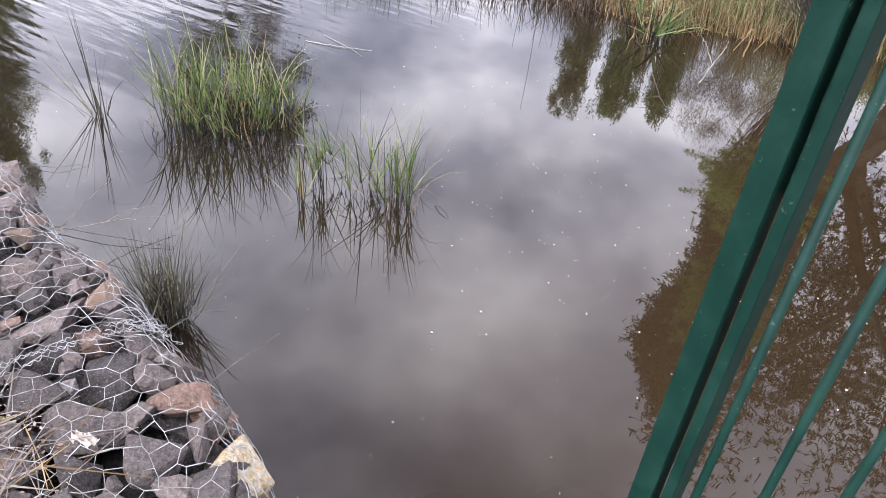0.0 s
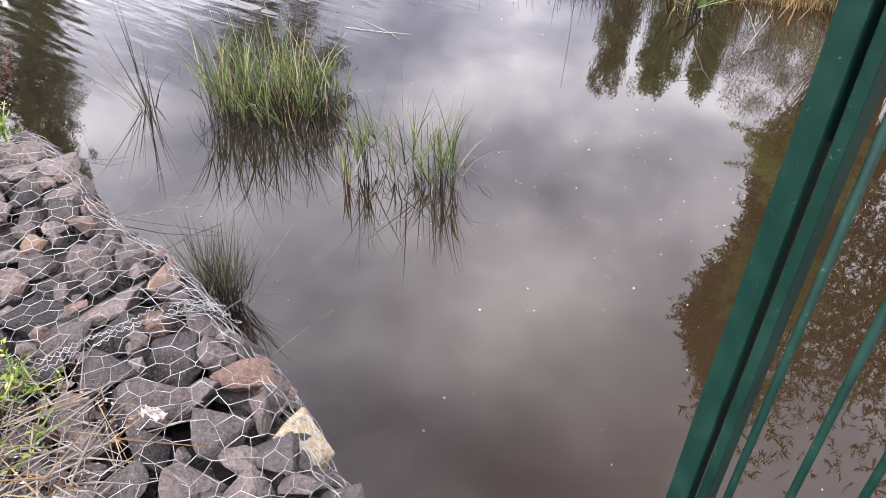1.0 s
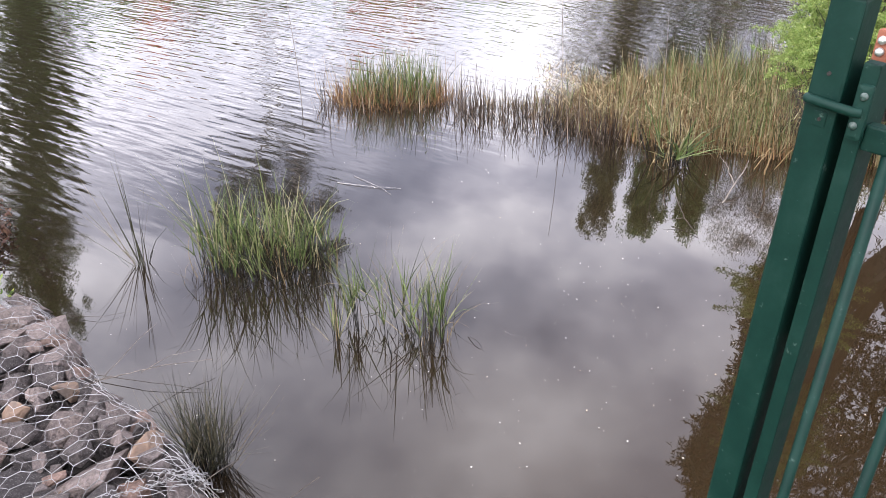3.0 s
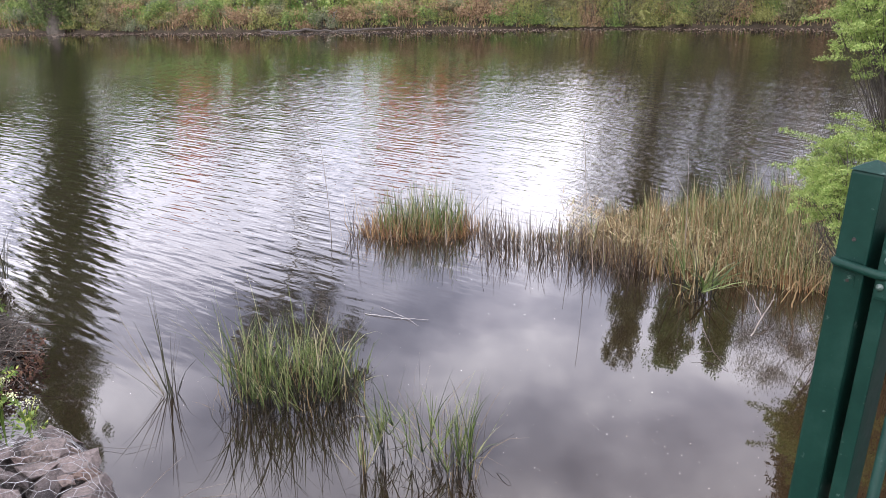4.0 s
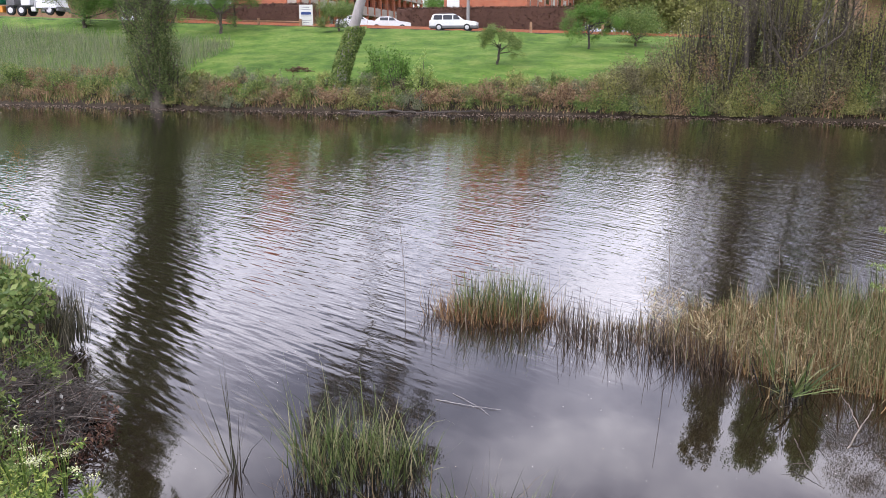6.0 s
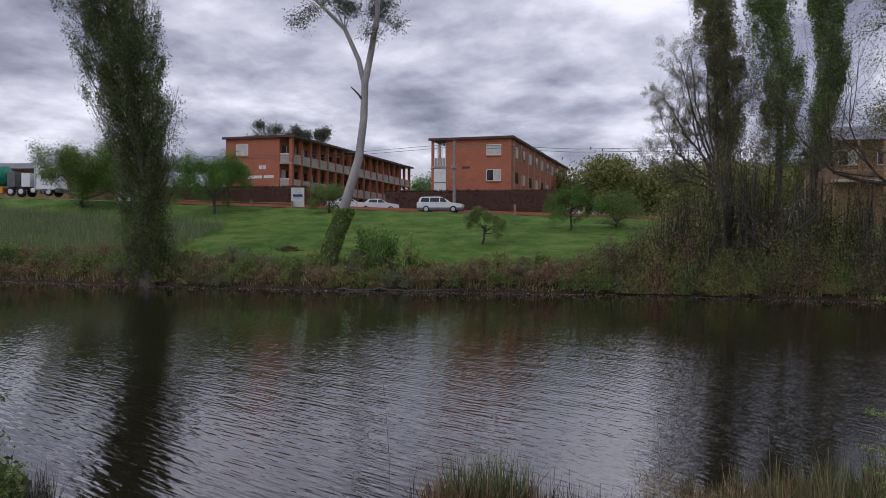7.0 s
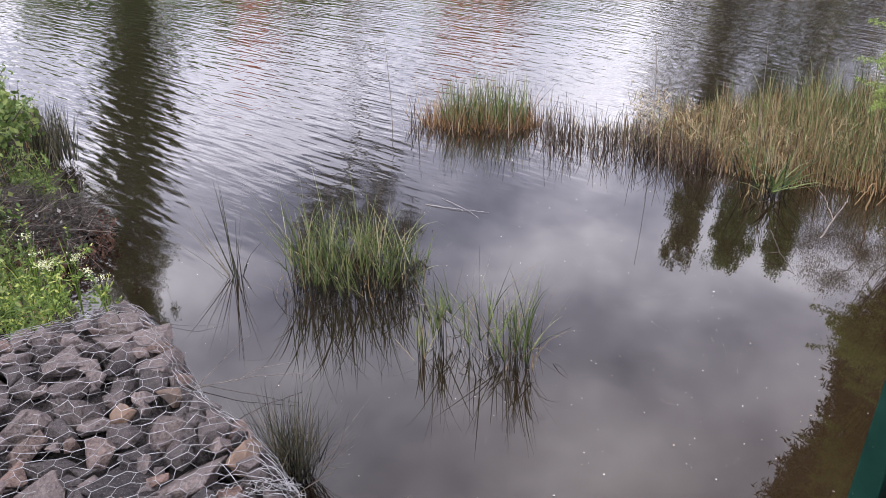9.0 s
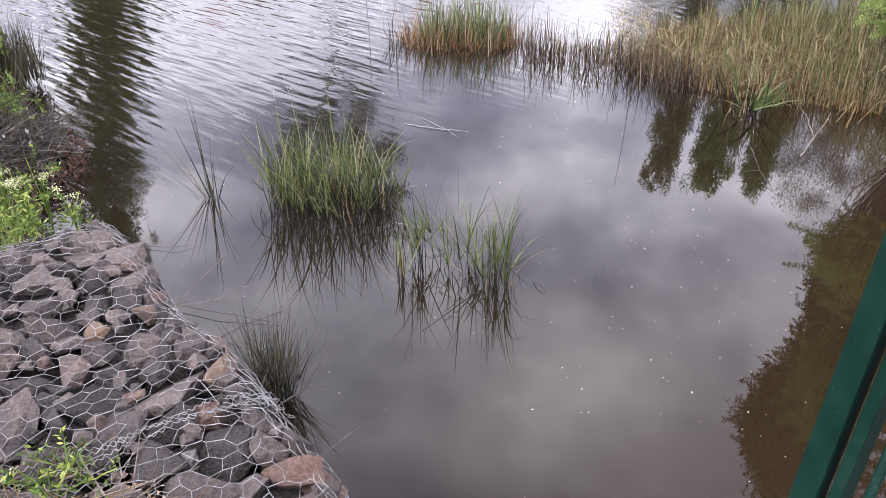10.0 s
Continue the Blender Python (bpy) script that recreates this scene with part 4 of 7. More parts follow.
def make_reed_bed():
    """The reed bed that juts from the bank into the pond: dense short stems, brown at the feet."""
    n = 34000
    x = R.uniform(0.3, 4.2, n)
    front = np.interp(x, [0.3, 0.8, 1.2, 1.6, 2.1, 2.7, 4.2], [8.15, 7.85, 7.5, 7.15, 6.9, 6.75, 6.2])
    back = np.interp(x, [0.3, 0.8, 1.2, 1.6, 2.6, 4.2], [8.4, 8.4, 8.6, 8.95, 9.4, 9.8])
    y = front + (back - front) * R.uniform(0, 1, n) ** 1.2 + R.normal(0, 0.06, n)
    patch = np.clip(0.10 + 1.3 * (np.sin(x * 4.3 + 1.3 * y) * np.sin(y * 5.1 - 1.9 * x + 0.7)) ** 2 + 0.6 * np.sin(x * 11.0 + y * 7.0) ** 2, 0.08, 1)
    keep = R.uniform(size=n) < patch * np.interp(x, [0.3, 0.9, 1.3, 1.7, 4.2], [0.10, 0.22, 0.7, 1, 1])
    x, y = x[keep], y[keep]
    n = len(x)
    lump = np.sin(x * 5.1 + y * 3.0) ** 2 * (0.6 + 0.4 * np.sin(x * 13.0 - y * 4.0))
    tall = np.interp(x, [0.3, 0.9, 1.3, 1.8, 2.6, 4.2], [0.18, 0.21, 0.31, 0.40, 0.46, 0.54]) * (0.62 + 0.66 * lump)
    base = np.stack([x, y, np.full(n, -0.12)], -1)
    h = tall * R.uniform(0.45, 1.12, n) + 0.12
    az, lean = R.uniform(0, 6.28, n), np.abs(R.normal(0, 0.16, n))
    bend = R.normal(0.04, 0.28, n) * np.where(R.uniform(size=n) < 0.14, 4.0, 1.0)
    wd = R.uniform(0.0045, 0.0105, n)
    pick = R.uniform(size=n)
    greenish = np.interp(x + 0.25 * np.sin(y * 6.0 + x * 3.0), [0.3, 1.0, 1.5, 2.2, 3.2, 4.2], [0.02, 0.03, 0.07, 0.15, 0.30, 0.40])
    sel = pick < greenish
    low = (~sel) & (R.uniform(size=n) < 0.55)
    g = thing("reed_bed", pose(0, 0, 0), "large bed of brown dead and green reeds at the water's edge", "reeds")
    for nm, mk, mt, lb, k in (("green_reeds", sel, REED, "green reed blades", 1.12), ("rusty_reeds", low, RUSTY, "rusty broken stems low in the bed", 0.66), ("dry_reeds", ~sel & ~low, DULL_STRAW, "dull tan reed blades", 0.92)):
        V, F = blades(base[mk], h[mk] * k, az[mk], lean[mk], bend[mk], wd[mk], 4)
        tagged(build(nm, V, F, mt, g, lb), kind="stuff")
    # broken stems lying over one another in the bed, a few bleached ones hanging at its front
    n = 3200
    x = R.uniform(0.9, 3.8, n)
    y = np.interp(x, [0.9, 1.6, 2.7, 3.8], [7.85, 7.2, 6.85, 6.5]) + R.uniform(0, 1.5, n)
    V, F = blades(np.stack([x, y, R.uniform(0.0, 0.24, n)], -1), R.uniform(0.06, 0.22, n), R.uniform(0, 6.28, n), R.uniform(0.7, 1.5, n), R.normal(0.2, 0.5, n), R.uniform(0.004, 0.010, n), 3)
    tagged(build("fallen_reeds", V, F, DULL_STRAW, g, "broken tan reed stems"), kind="stuff")
    n = 70
    x = R.uniform(1.7, 2.9, n)
    y = np.interp(x, [1.6, 2.1, 2.9], [7.1, 6.82, 6.62]) + R.uniform(-0.1, 0.15, n)
    V, F = blades(np.stack([x, y, R.uniform(0.0, 0.15, n)], -1), R.uniform(0.15, 0.4, n), R.normal(-1.6, 0.9, n), R.uniform(0.6, 1.3, n), R.normal(0.7, 0.5, n), R.uniform(0.006, 0.011, n))
    tagged(build("bleached_reeds", V, F, STRAW, g, "bleached reed blades hanging over the water"), kind="stuff")


def make_dead_stems():
    """Thin dark stems that stand singly in the water before the bed."""
    g = thing("dead_stems", pose(0, 0, 0), "scattered thin dead stems standing and snapped in the water", "reeds")
    n = 950
    x = np.where(R.uniform(size=n) < 0.25, R.uniform(-1.5, 1.7, n), R.uniform(-0.05, 1.5, n))
    y = np.interp(x, [-1.5, 0, 0.8, 1.25, 1.7], [8.3, 8.1, 7.75, 7.35, 6.95]) + R.normal(0, 0.22, n)
    base = np.stack([x, y, np.full(n, -0.05)], -1)
    V, F = blades(base, R.uniform(0.10, 0.46, n), R.uniform(0, 6.28, n), np.abs(R.normal(0.1, 0.38, n)), R.normal(0, 0.5, n), R.uniform(0.005, 0.009, n), 4, 0.4)
    tagged(build("standing_growth", V, F, BROKEN, g), kind="stuff")
    n = 46
    x = np.concatenate([R.uniform(-1.75, -0.75, 23), R.uniform(-0.72, 0.05, 23)])
    y = np.where(x < -0.74, R.uniform(4.35, 4.6, n), R.uniform(3.75, 4.1, n))
    V, F = blades(np.stack([x, y, np.full(n, -0.02)], -1), R.uniform(0.1, 0.34, n), R.uniform(0, 6.28, n), R.uniform(0.2, 1.2, n), R.normal(0, 0.6, n), R.uniform(0.004, 0.007, n), 4, 0.4)
    tagged(build("snapped_growth", V, F, WET_AND_MIRROR_STEM, g), kind="stuff")


def tall_stalk(x, y, z, lean):
    g = thing("reed_stalk", pose(x, y, -0.05), "single tall bare reed stalk rising from the reeds", "reeds", "tall reed stalks")
    t = np.linspace(0, 1, 8)[:, None]
    V, F = tube(t * np.array([0, 0, z]) + t**2 * np.array([lean, 0, 0]), np.linspace(0.004, 0.002, 8), 5)
    build("stem", V, F, TWIG, g)


for sx, sy, sz, sl in ((1.03, 8.0, 1.40, -0.07), (1.90, 7.5, 1.14, -0.03), (-1.62, 8.3, 1.33, -0.08)):
    tall_stalk(sx, sy, sz, sl)


make_island()
make_reed_bed()
make_dead_stems()


def branch(name, label, points, radius, material=TWIG, category="branch", forks=()):
    g = thing(name, pose(*points[0]), label, category)
    o = np.array(points[0])

    def wire(pts, r):
        P = np.array(pts, float) - o
        t = np.linspace(0, len(P) - 1, 6 * len(P))
        Q = np.stack([np.interp(t, np.arange(len(P)), P[:, k]) for k in range(3)], -1)
        Q[1:-1] += R.normal(0, r * 0.5, Q[1:-1].shape)
        return tube(Q, np.linspace(r, r * 0.35, len(Q)), 6)

    V, F = wire(points, radius)
    build("stem", V, F, material, g)
    for f in forks:
        V, F = wire(f, radius * 0.6)
        build("side_twig", V, F, material, g)


branch("floating_stick", "thin pale stick floating on still water", [(-0.98, 6.22, 0.004), (-0.70, 6.12, 0.008), (-0.45, 6.08, 0.006)], 0.0035, PALE_BARK, "stick", [[(-0.86, 6.36, 0.004), (-0.62, 6.1, 0.01), (-0.52, 5.96, 0.004)]])
branch("drowned_branch", "bleached bare branch rising from the water", [(1.97, 5.72, -0.03), (2.14, 5.98, 0.07), (2.28, 6.16, 0.12), (2.34, 6.30, 0.14)], 0.007, TWIG, "branch", [[(2.14, 5.98, 0.07), (2.12, 6.16, 0.16), (2.09, 6.28, 0.20)]])
branch("drowned_branch", "dark thin twig slanting out of the water", [(1.60, 5.62, 0.12), (1.62, 5.40, 0.05), (1.68, 5.12, -0.01)], 0.0045, DARKTWIG, "branch", [[(1.62, 5.40, 0.05), (1.55, 5.40, 0.04), (1.47, 5.38, 0.03)]])
branch("drowned_branch", "pale bent reed stem leaning over the pond", [(2.5, 6.35, -0.04), (2.52, 6.3, 0.22), (2.44, 6.15, 0.30), (2.3, 6.05, 0.16)], 0.007, STRAW, "branch", [[(2.62, 6.45, 0.0), (2.72, 6.3, 0.3), (2.68, 6.1, 0.34)]])
branch("bank_twig", "grey twig reaching from the bank over the water", [(-2.05, 3.20, 0.30), (-1.75, 3.30, 0.16), (-1.50, 3.52, 0.10), (-1.30, 3.62, 0.06)], 0.0032, TWIG, "branch", [[(-1.75, 3.3, 0.16), (-1.62, 3.5, 0.26), (-1.55, 3.6, 0.30)], [(-1.6, 3.42, 0.12), (-1.45, 3.45, 0.2), (-1.3, 3.48, 0.22)]])
branch("bank_twig", "thin dark twig lying in the shallows", [(-1.95, 3.55, 0.02), (-1.6, 3.46, 0.03), (-1.25, 3.42, 0.01)], 0.0025, DARKTWIG, "branch", [[(-2.3, 4.15, 0.01), (-2.1, 4.12, 0.02), (-1.95, 4.2, 0.01)]])


def make_flecks():
    n = 560
    x, y = R.uniform(-2.6, 3.2, n), R.uniform(1.6, 7.4, n)
    k = 150
    x[:k], y[:k] = R.normal(0.75, 0.6, k), R.normal(4.0, 0.8, k)
    C = np.stack([x, y, np.full(n, 0.003)], -1)
    V, F = leaves(C, R.uniform(0.004, 0.012, n), 0.8)
    V[:, 2] = 0.003 + (V[:, 2] - 0.003) * 0.12
    V[:, 2] = np.maximum(V[:, 2], 0.002)
    tagged(build("floating_flecks", V, F, FLECK), "white fluff and seed flecks floating on the pond", "flecks", kind="stuff")
    n = 17000
    x = R.uniform(-60, 24, n)
    y = shore_y(x) - np.abs(R.normal(0, np.where(R.uniform(size=n) < 0.5, 1.6, 5.0), n)) - 0.05
    V, F = leaves(np.stack([x, y, np.full(n, 0.006)], -1), R.uniform(0.04, 0.14, n), 0.7)
    V[:, 2] = np.maximum(0.004, 0.006 + (V[:, 2] - 0.006) * 0.15)
    tagged(build("floating_leaf_litter", V, F, LITTER), "brown leaf litter floating along the far bank", "leaf litter", kind="stuff")


make_flecks()


# ---- green steel fence ----
def make_fence():
    lean = radians(3.3)
    w = radians(-45)
    frame_m = Matrix.Translation((0.308, 0.669, 2.2)) @ Matrix.Rotation(w, 4, "Z") @ Matrix.Rotation(lean, 4, "Y")
    g = thing("steel_fence", frame_m, "dark green painted steel fence with round bars and an end post", "fence")

    def bar(x, r, z0, z1, name="bar"):
        bm = bmesh.new()
        bmesh.ops.create_cone(bm, cap_ends=True, segments=14, radius1=r, radius2=r, depth=z1 - z0, matrix=Matrix.Translation((x, 0.012, (z0 + z1) / 2)))
        part(name, bm, PAINT, g, smooth=True)

    z_top, z_low = 0.237, -1.36
    post = part("post", box_bm(0, 0.028, 0, 0.034, z_low, z_top, 0.0025), PAINT, g, "square green end post")
    bm = bmesh.new()
    vs = [bm.verts.new(c) for c in ((-0.001, -0.001, 0), (0.029, -0.001, 0), (0.029, 0.035, 0), (-0.001, 0.035, 0), (0.014, 0.017, 0.008))]
    for a in range(4):
        bm.faces.new((vs[a], vs[(a + 1) % 4], vs[4]))
    bm.faces.new(vs[:4][::-1])
    bmesh.ops.translate(bm, verts=bm.verts, vec=(0, 0, z_top + 0.0005))
    part("post_cap", bm, PAINT, post, "low pyramid cap")
    part("stile", box_bm(0.0365, 0.0505, 0.004, 0.044, z_low, 0.19, 0.002), PAINT, g, "deep green panel stile")
    # added strip: its dark green stands in for the shade inside the gap
    part("gap_shade_strip", box_bm(0.0283, 0.0362, 0.030, 0.0335, -0.09, 0.18, 0.0008), PAINT, g, "dark green strip added deep in the gap for its shade")
    for k in range(16):
        bar(0.0725 + 0.0655 * k, 0.0053, z_low + 0.1, 0.15)
    for z in (0.130, z_low + 0.12):
        part("rail", box_bm(0.0507, 1.12, 0.006, 0.020, z - 0.011, z + 0.011, 0.002), PAINT, g, "flat horizontal rail")
    # strap from the post round to the stile, with two bolts
    V, F = tube([(0.002, -0.001, 0.153), (0.005, -0.0055, 0.1535), (0.012, -0.0065, 0.1535), (0.0415, -0.0065, 0.152), (0.0475, -0.004, 0.152)], 0.0042, 12)
    strap = build("strap", V, F, PAINT, g, "round bent steel strap", True)
    part("lug", box_bm(0.0395, 0.0525, -0.0045, 0.0035, 0.128, 0.175, 0.004), PAINT, strap, "bolted lug plate")
    for x, z in ((0.0470, 0.166), (0.0445, 0.141)):
        bm = bmesh.new()
        bmesh.ops.create_uvsphere(bm, u_segments=12, v_segments=8, radius=0.0034, matrix=Matrix.Translation((x, -0.0055, z)) @ Matrix.Diagonal((1, 0.7, 1, 1)))
        part("bolt", bm, WORN_PAINT, strap, "rounded bolt head with worn paint", True)
    plate = part("hole_plate", box_bm(0.010, 0.021, -0.0008, 0.0, 0.131, 0.144, 0.0004), PAINT, g, "small square plate with a hole")
    # a near-black disc stands in for the shade of an open hole
    bm = bmesh.new()
    bmesh.ops.create_cone(bm, cap_ends=True, segments=10, radius1=0.0016, radius2=0.0016, depth=0.0008, matrix=Matrix.Translation((0.0155, -0.0012, 0.1375)) @ Matrix.Rotation(radians(90), 4, "X"))
    part("hole", bm, VOID_SHADE, plate)
    # second hole, again a near-black disc in place of its shade
    bm = bmesh.new()
    bmesh.ops.create_cone(bm, cap_ends=True, segments=10, radius1=0.0018, radius2=0.0018, depth=0.0012, matrix=Matrix.Translation((0.014, -0.0006, 0.176)) @ Matrix.Rotation(radians(90), 4, "X"))
    part("hole", bm, VOID_SHADE, g)
    latch = part("rusty_plate", box_bm(0.0435, 0.0585, -0.0055, 0.004, 0.195, 0.219, 0.002), RUSTED, g, "red-brown primed plate")
    for z in (0.2025, 0.2115):
        bm = bmesh.new()
        bmesh.ops.create_icosphere(bm, subdivisions=2, radius=0.0036, matrix=Matrix.Translation((0.0490, -0.0065, z)))
        part("bolt", bm, STEEL, latch, "bright bolt head", True)


make_fence()


# ---- weeds, bush and flood wrack on the near bank ----
def herb(x, y, z, h, n_leaf, flowers, label, leaf=0.03, spread=0.12, name="flowering_herb", material=WEED_LEAF):
    g = thing(name, pose(x, y, z), label, "plant", "weeds on the near bank")
    k = 7
    az = R.uniform(0, 6.28, k)
    tips = np.stack([np.cos(az) * spread * R.uniform(0.3, 1, k), np.sin(az) * spread * R.uniform(0.3, 1, k), h * R.uniform(0.6, 1.0, k)], -1)
    parts = []
    for t in tips:
        s = np.linspace(0, 1, 6)[:, None]
        parts.append(tube(s * t * np.array([1, 1, 0]) * s + np.array([0, 0, 1]) * s * t[2], np.linspace(0.0035, 0.0015, 6), 5))
    V, F = join(parts)
    tagged(build("stalk_spray", V, F, material, g), kind="stuff")
    # each stalk carries finely cut, ferny fronds
    m = max(6, n_leaf // 9)
    t = R.uniform(0.15, 1.0, m)
    which = R.integers(0, k, m)
    C = tips[which] * np.stack([t * t, t * t, t], -1) + R.normal(0, leaf * 1.3, (m, 3))
    C[:, 2] = np.maximum(C[:, 2], 0.01)
    (V, F), _ = leaf_sprays(C, leaf * 3.2, leaf * 0.95, 11, 0.38)
    tagged(build("leaves", V, F, material, g), kind="stuff")
    if flowers:
        for f in range(flowers):
            C = tips[f % k] + np.array([0, 0, 0.015]) + np.stack([R.normal(0, 0.017, 60), R.normal(0, 0.017, 60), R.normal(0, 0.005, 60)], -1)
            V, F = leaves(C, 0.007, 0.9)
            tagged(build("flower_head", V, F, PETAL, g, "flat white flower head"), kind="stuff")


for hx, hy, hz, hh, nl, fl, hs in ((-2.33, 3.10, 0.66, 0.36, 130, 1, 0.05), (-2.22, 3.05, 0.66, 0.38, 130, 1, 0.05), (-2.15, 3.12, 0.62, 0.40, 120, 1, 0.05), (-2.09, 2.90, 0.80, 0.22, 160, 1, 0.06), (-1.88, 2.88, 0.82, 0.19, 120, 1, 0.06), (-2.50, 3.25, 0.62, 0.38, 220, 0, 0.14), (-2.36, 2.80, 0.86, 0.16, 300, 0, 0.16), (-2.16, 2.62, 0.93, 0.10, 260, 0, 0.16), (-1.96, 2.66, 0.95, 0.08, 160, 0, 0.14), (-2.12, 2.42, 0.96, 0.07, 200, 0, 0.16), (-2.36, 2.48, 0.94, 0.10, 300, 0, 0.18), (-2.55, 2.95, 0.85, 0.18, 320, 0, 0.18), (-2.70, 2.60, 0.85, 0.16, 320, 0, 0.18)):
    herb(hx, hy, hz, hh * (1.22 if fl else 1.0), nl, fl * 2, "yellow-green weed with a small white flower head" if fl else "low yellow-green weed sprawling over the stones", 0.027 if fl else 0.022, hs)
for hx, hy, hh in ((-3.05, 3.75, 0.30), (-3.35, 4.1, 0.3), (-3.95, 5.6, 0.34), (-4.2, 5.85, 0.36), (-3.75, 4.6, 0.3), (-2.8, 3.45, 0.26)):
    herb(hx, hy, float(land_z(hx, hy)), hh, 420, 0, "leafy green weed on the bank above the twigs", 0.045, 0.3, "bank_weed", BUSH_LEAF)
for hx, hy in ((-1.13, 1.40), (-1.06, 1.38), (-1.12, 1.30), (-1.00, 1.22), (-1.10, 1.16), (-1.20, 1.36), (-1.22, 1.22)):
    herb(hx, hy, 0.97, 0.09, 70, 0, "small yellow-green weed among dry stalks on the gabion", 0.022, 0.10, "small_weed")


def make_wrack():
    for nm, n, mt, lb, ct in (("dry_stalks", 110, STRAW, "dry grass stalks strewn on the gabion", "dead grass"), ("strewn_twigs", 200, TWIG, "grey-brown twigs strewn on the gabion's stones", "twigs")):
        a, _ = in_disc(n, -1.10, 1.14, 0.34, 0.26)
        a[:, 2] = 0.985 + R.uniform(0, 0.035, n)
        az, ln = R.uniform(0, 6.28, n), R.uniform(0.06, 0.30, n)
        b = a + np.stack([np.cos(az) * ln, np.sin(az) * ln, R.normal(0, 0.018, n)], -1)
        V, F = sticks(a, b, R.uniform(0.0008, 0.0034, n), 0.0008, 5)
        tagged(build(nm, V, F, mt), lb, ct, kind="stuff")
    for nm, cnt, size, mt, lb in (("dead_leaves", 380, 0.014, LITTER, "brown dead leaves among the stalks"),):
        a, _ = in_disc(cnt, -1.12, 1.22, 0.36, 0.26)
        a[:, 2] = 1.0 + R.uniform(0, 0.03, cnt)
        V, F = leaves(a, size, 0.5)
        V[:, 2] = 1.0 + (V[:, 2] - 1.0) * 0.5
        tagged(build(nm, V, F, mt), lb, "litter", kind="stuff")
    n = 1500
    a, _ = in_disc(n, -3.62, 4.85, 0.40, 0.75)
    a[:, 2] = land_z(a[:, 0], a[:, 1]).clip(0) + R.uniform(0, 0.22, n)
    az, ln = R.uniform(0, 6.28, n), R.uniform(0.05, 0.34, n)
    b = a + np.stack([np.cos(az) * ln, np.sin(az) * ln, R.normal(0, 0.09, n)], -1)
    V, F = sticks(a, b, R.uniform(0.0015, 0.0055, n), 0.0012, 4)
    tagged(build("pale_flood_wrack", V[: len(V) // 32 * 8], F[: len(F) // 32 * 8], TWIG), "bleached twigs and reeds washed up at the water's edge", "twigs", kind="stuff")
    V, F = sticks(a + np.array([-0.1, 0.12, 0.02]), b + np.array([-0.1, 0.12, 0.0]), R.uniform(0.002, 0.006, n), 0.0015, 4)
    tagged(build("flood_wrack", V, F, DARKTWIG), "tangle of dark twigs washed up at the water's edge", "twigs", kind="stuff")
    n = 2600
    a, _ = in_disc(n, -3.60, 4.8, 0.5, 0.9)
    a[:, 2] = land_z(a[:, 0], a[:, 1]).clip(0) + R.uniform(0, 0.16, n)
    V, F = leaves(a, 0.035, 0.5)
    tagged(build("wet_dead_leaves", V, F, HEDGE_LEAF), "dark dead leaves matted among the washed-up twigs", "litter", kind="stuff")
    n = 14
    a, _ = in_disc(n, -3.68, 5.05, 0.3, 0.4)
    a[:, 2] = land_z(a[:, 0], a[:, 1]).clip(0) + R.uniform(0.15, 0.3, n)
    V, F = leaves(a, 0.045, 0.5)
    tagged(build("paper_litter", V, F, CURTAIN), "pale shreds of litter caught in the twigs", "litter", kind="stuff")


def bush(name, label, x, y, z, rx, ry, rz, n, size, material, twigs=60, group="", wood=DARKTWIG, shell=0.55, category="shrub", low=0.72, near=False):
    """A shrub: stems from the base and leaves in uneven clumps round their tips."""
    n, size = int(n * 0.8), size * 1.1
    g = thing(name, pose(x, y, z), label, category, group)
    d = R.normal(size=(twigs, 3))
    d[:, 2] = np.abs(d[:, 2])
    d /= np.linalg.norm(d, axis=1, keepdims=True)
    tips = d * R.uniform(shell, 1.0, (twigs, 1)) * np.array([rx, ry, rz])
    foot = np.stack([tips[:, 0] * 0.12, tips[:, 1] * 0.12, np.zeros(twigs) - 0.05], -1)
    mid = foot * 0.5 + tips * 0.5 + R.normal(0, 0.06 * rx, (twigs, 3))
    V, F = join([sticks(foot, mid, 0.012 * rz + 0.003, 0.008 * rz + 0.002), sticks(mid, tips, 0.008 * rz + 0.002, 0.003)])
    tagged(build("stem_tangle", V, F, wood, g), kind="stuff")
    c = tips[R.integers(0, twigs, n)] * R.uniform(low, 1.06, (n, 1)) + R.normal(0, 0.11, (n, 3)) * np.minimum([rx, ry, rz], 1.5)
    c[:, 2] = np.abs(c[:, 2])
    V, F = leaves(c, size, 0.55, tri=not near)
    tagged(build("leaves", V, F, material, g), kind="stuff")
    return g


make_wrack()


def make_scrap(x, y, z):
    """A crumpled scrap of pale plastic caught under the wire."""
    g = np.linspace(-1, 1, 9)
    X, Y = np.meshgrid(g, g)
    Z = 0.012 * np.sin(X * 5.0 + 1.0) * np.cos(Y * 7.0) + 0.006 * R.normal(size=X.shape)
    V = np.stack([x + X * 0.030 + Y * 0.010, y + Y * 0.010 - X * 0.012, z + Z * 0.8], -1).reshape(-1, 3)
    i, j = np.meshgrid(np.arange(8), np.arange(8), indexing="ij")
    F = np.stack([i * 9 + j, i * 9 + j + 1, (i + 1) * 9 + j + 1, (i + 1) * 9 + j], -1).reshape(-1, 4)
    tagged(build("plastic_scrap", V, F, CREAM, smooth=True), "crumpled pale plastic scrap lying on the gabion stones", "litter")


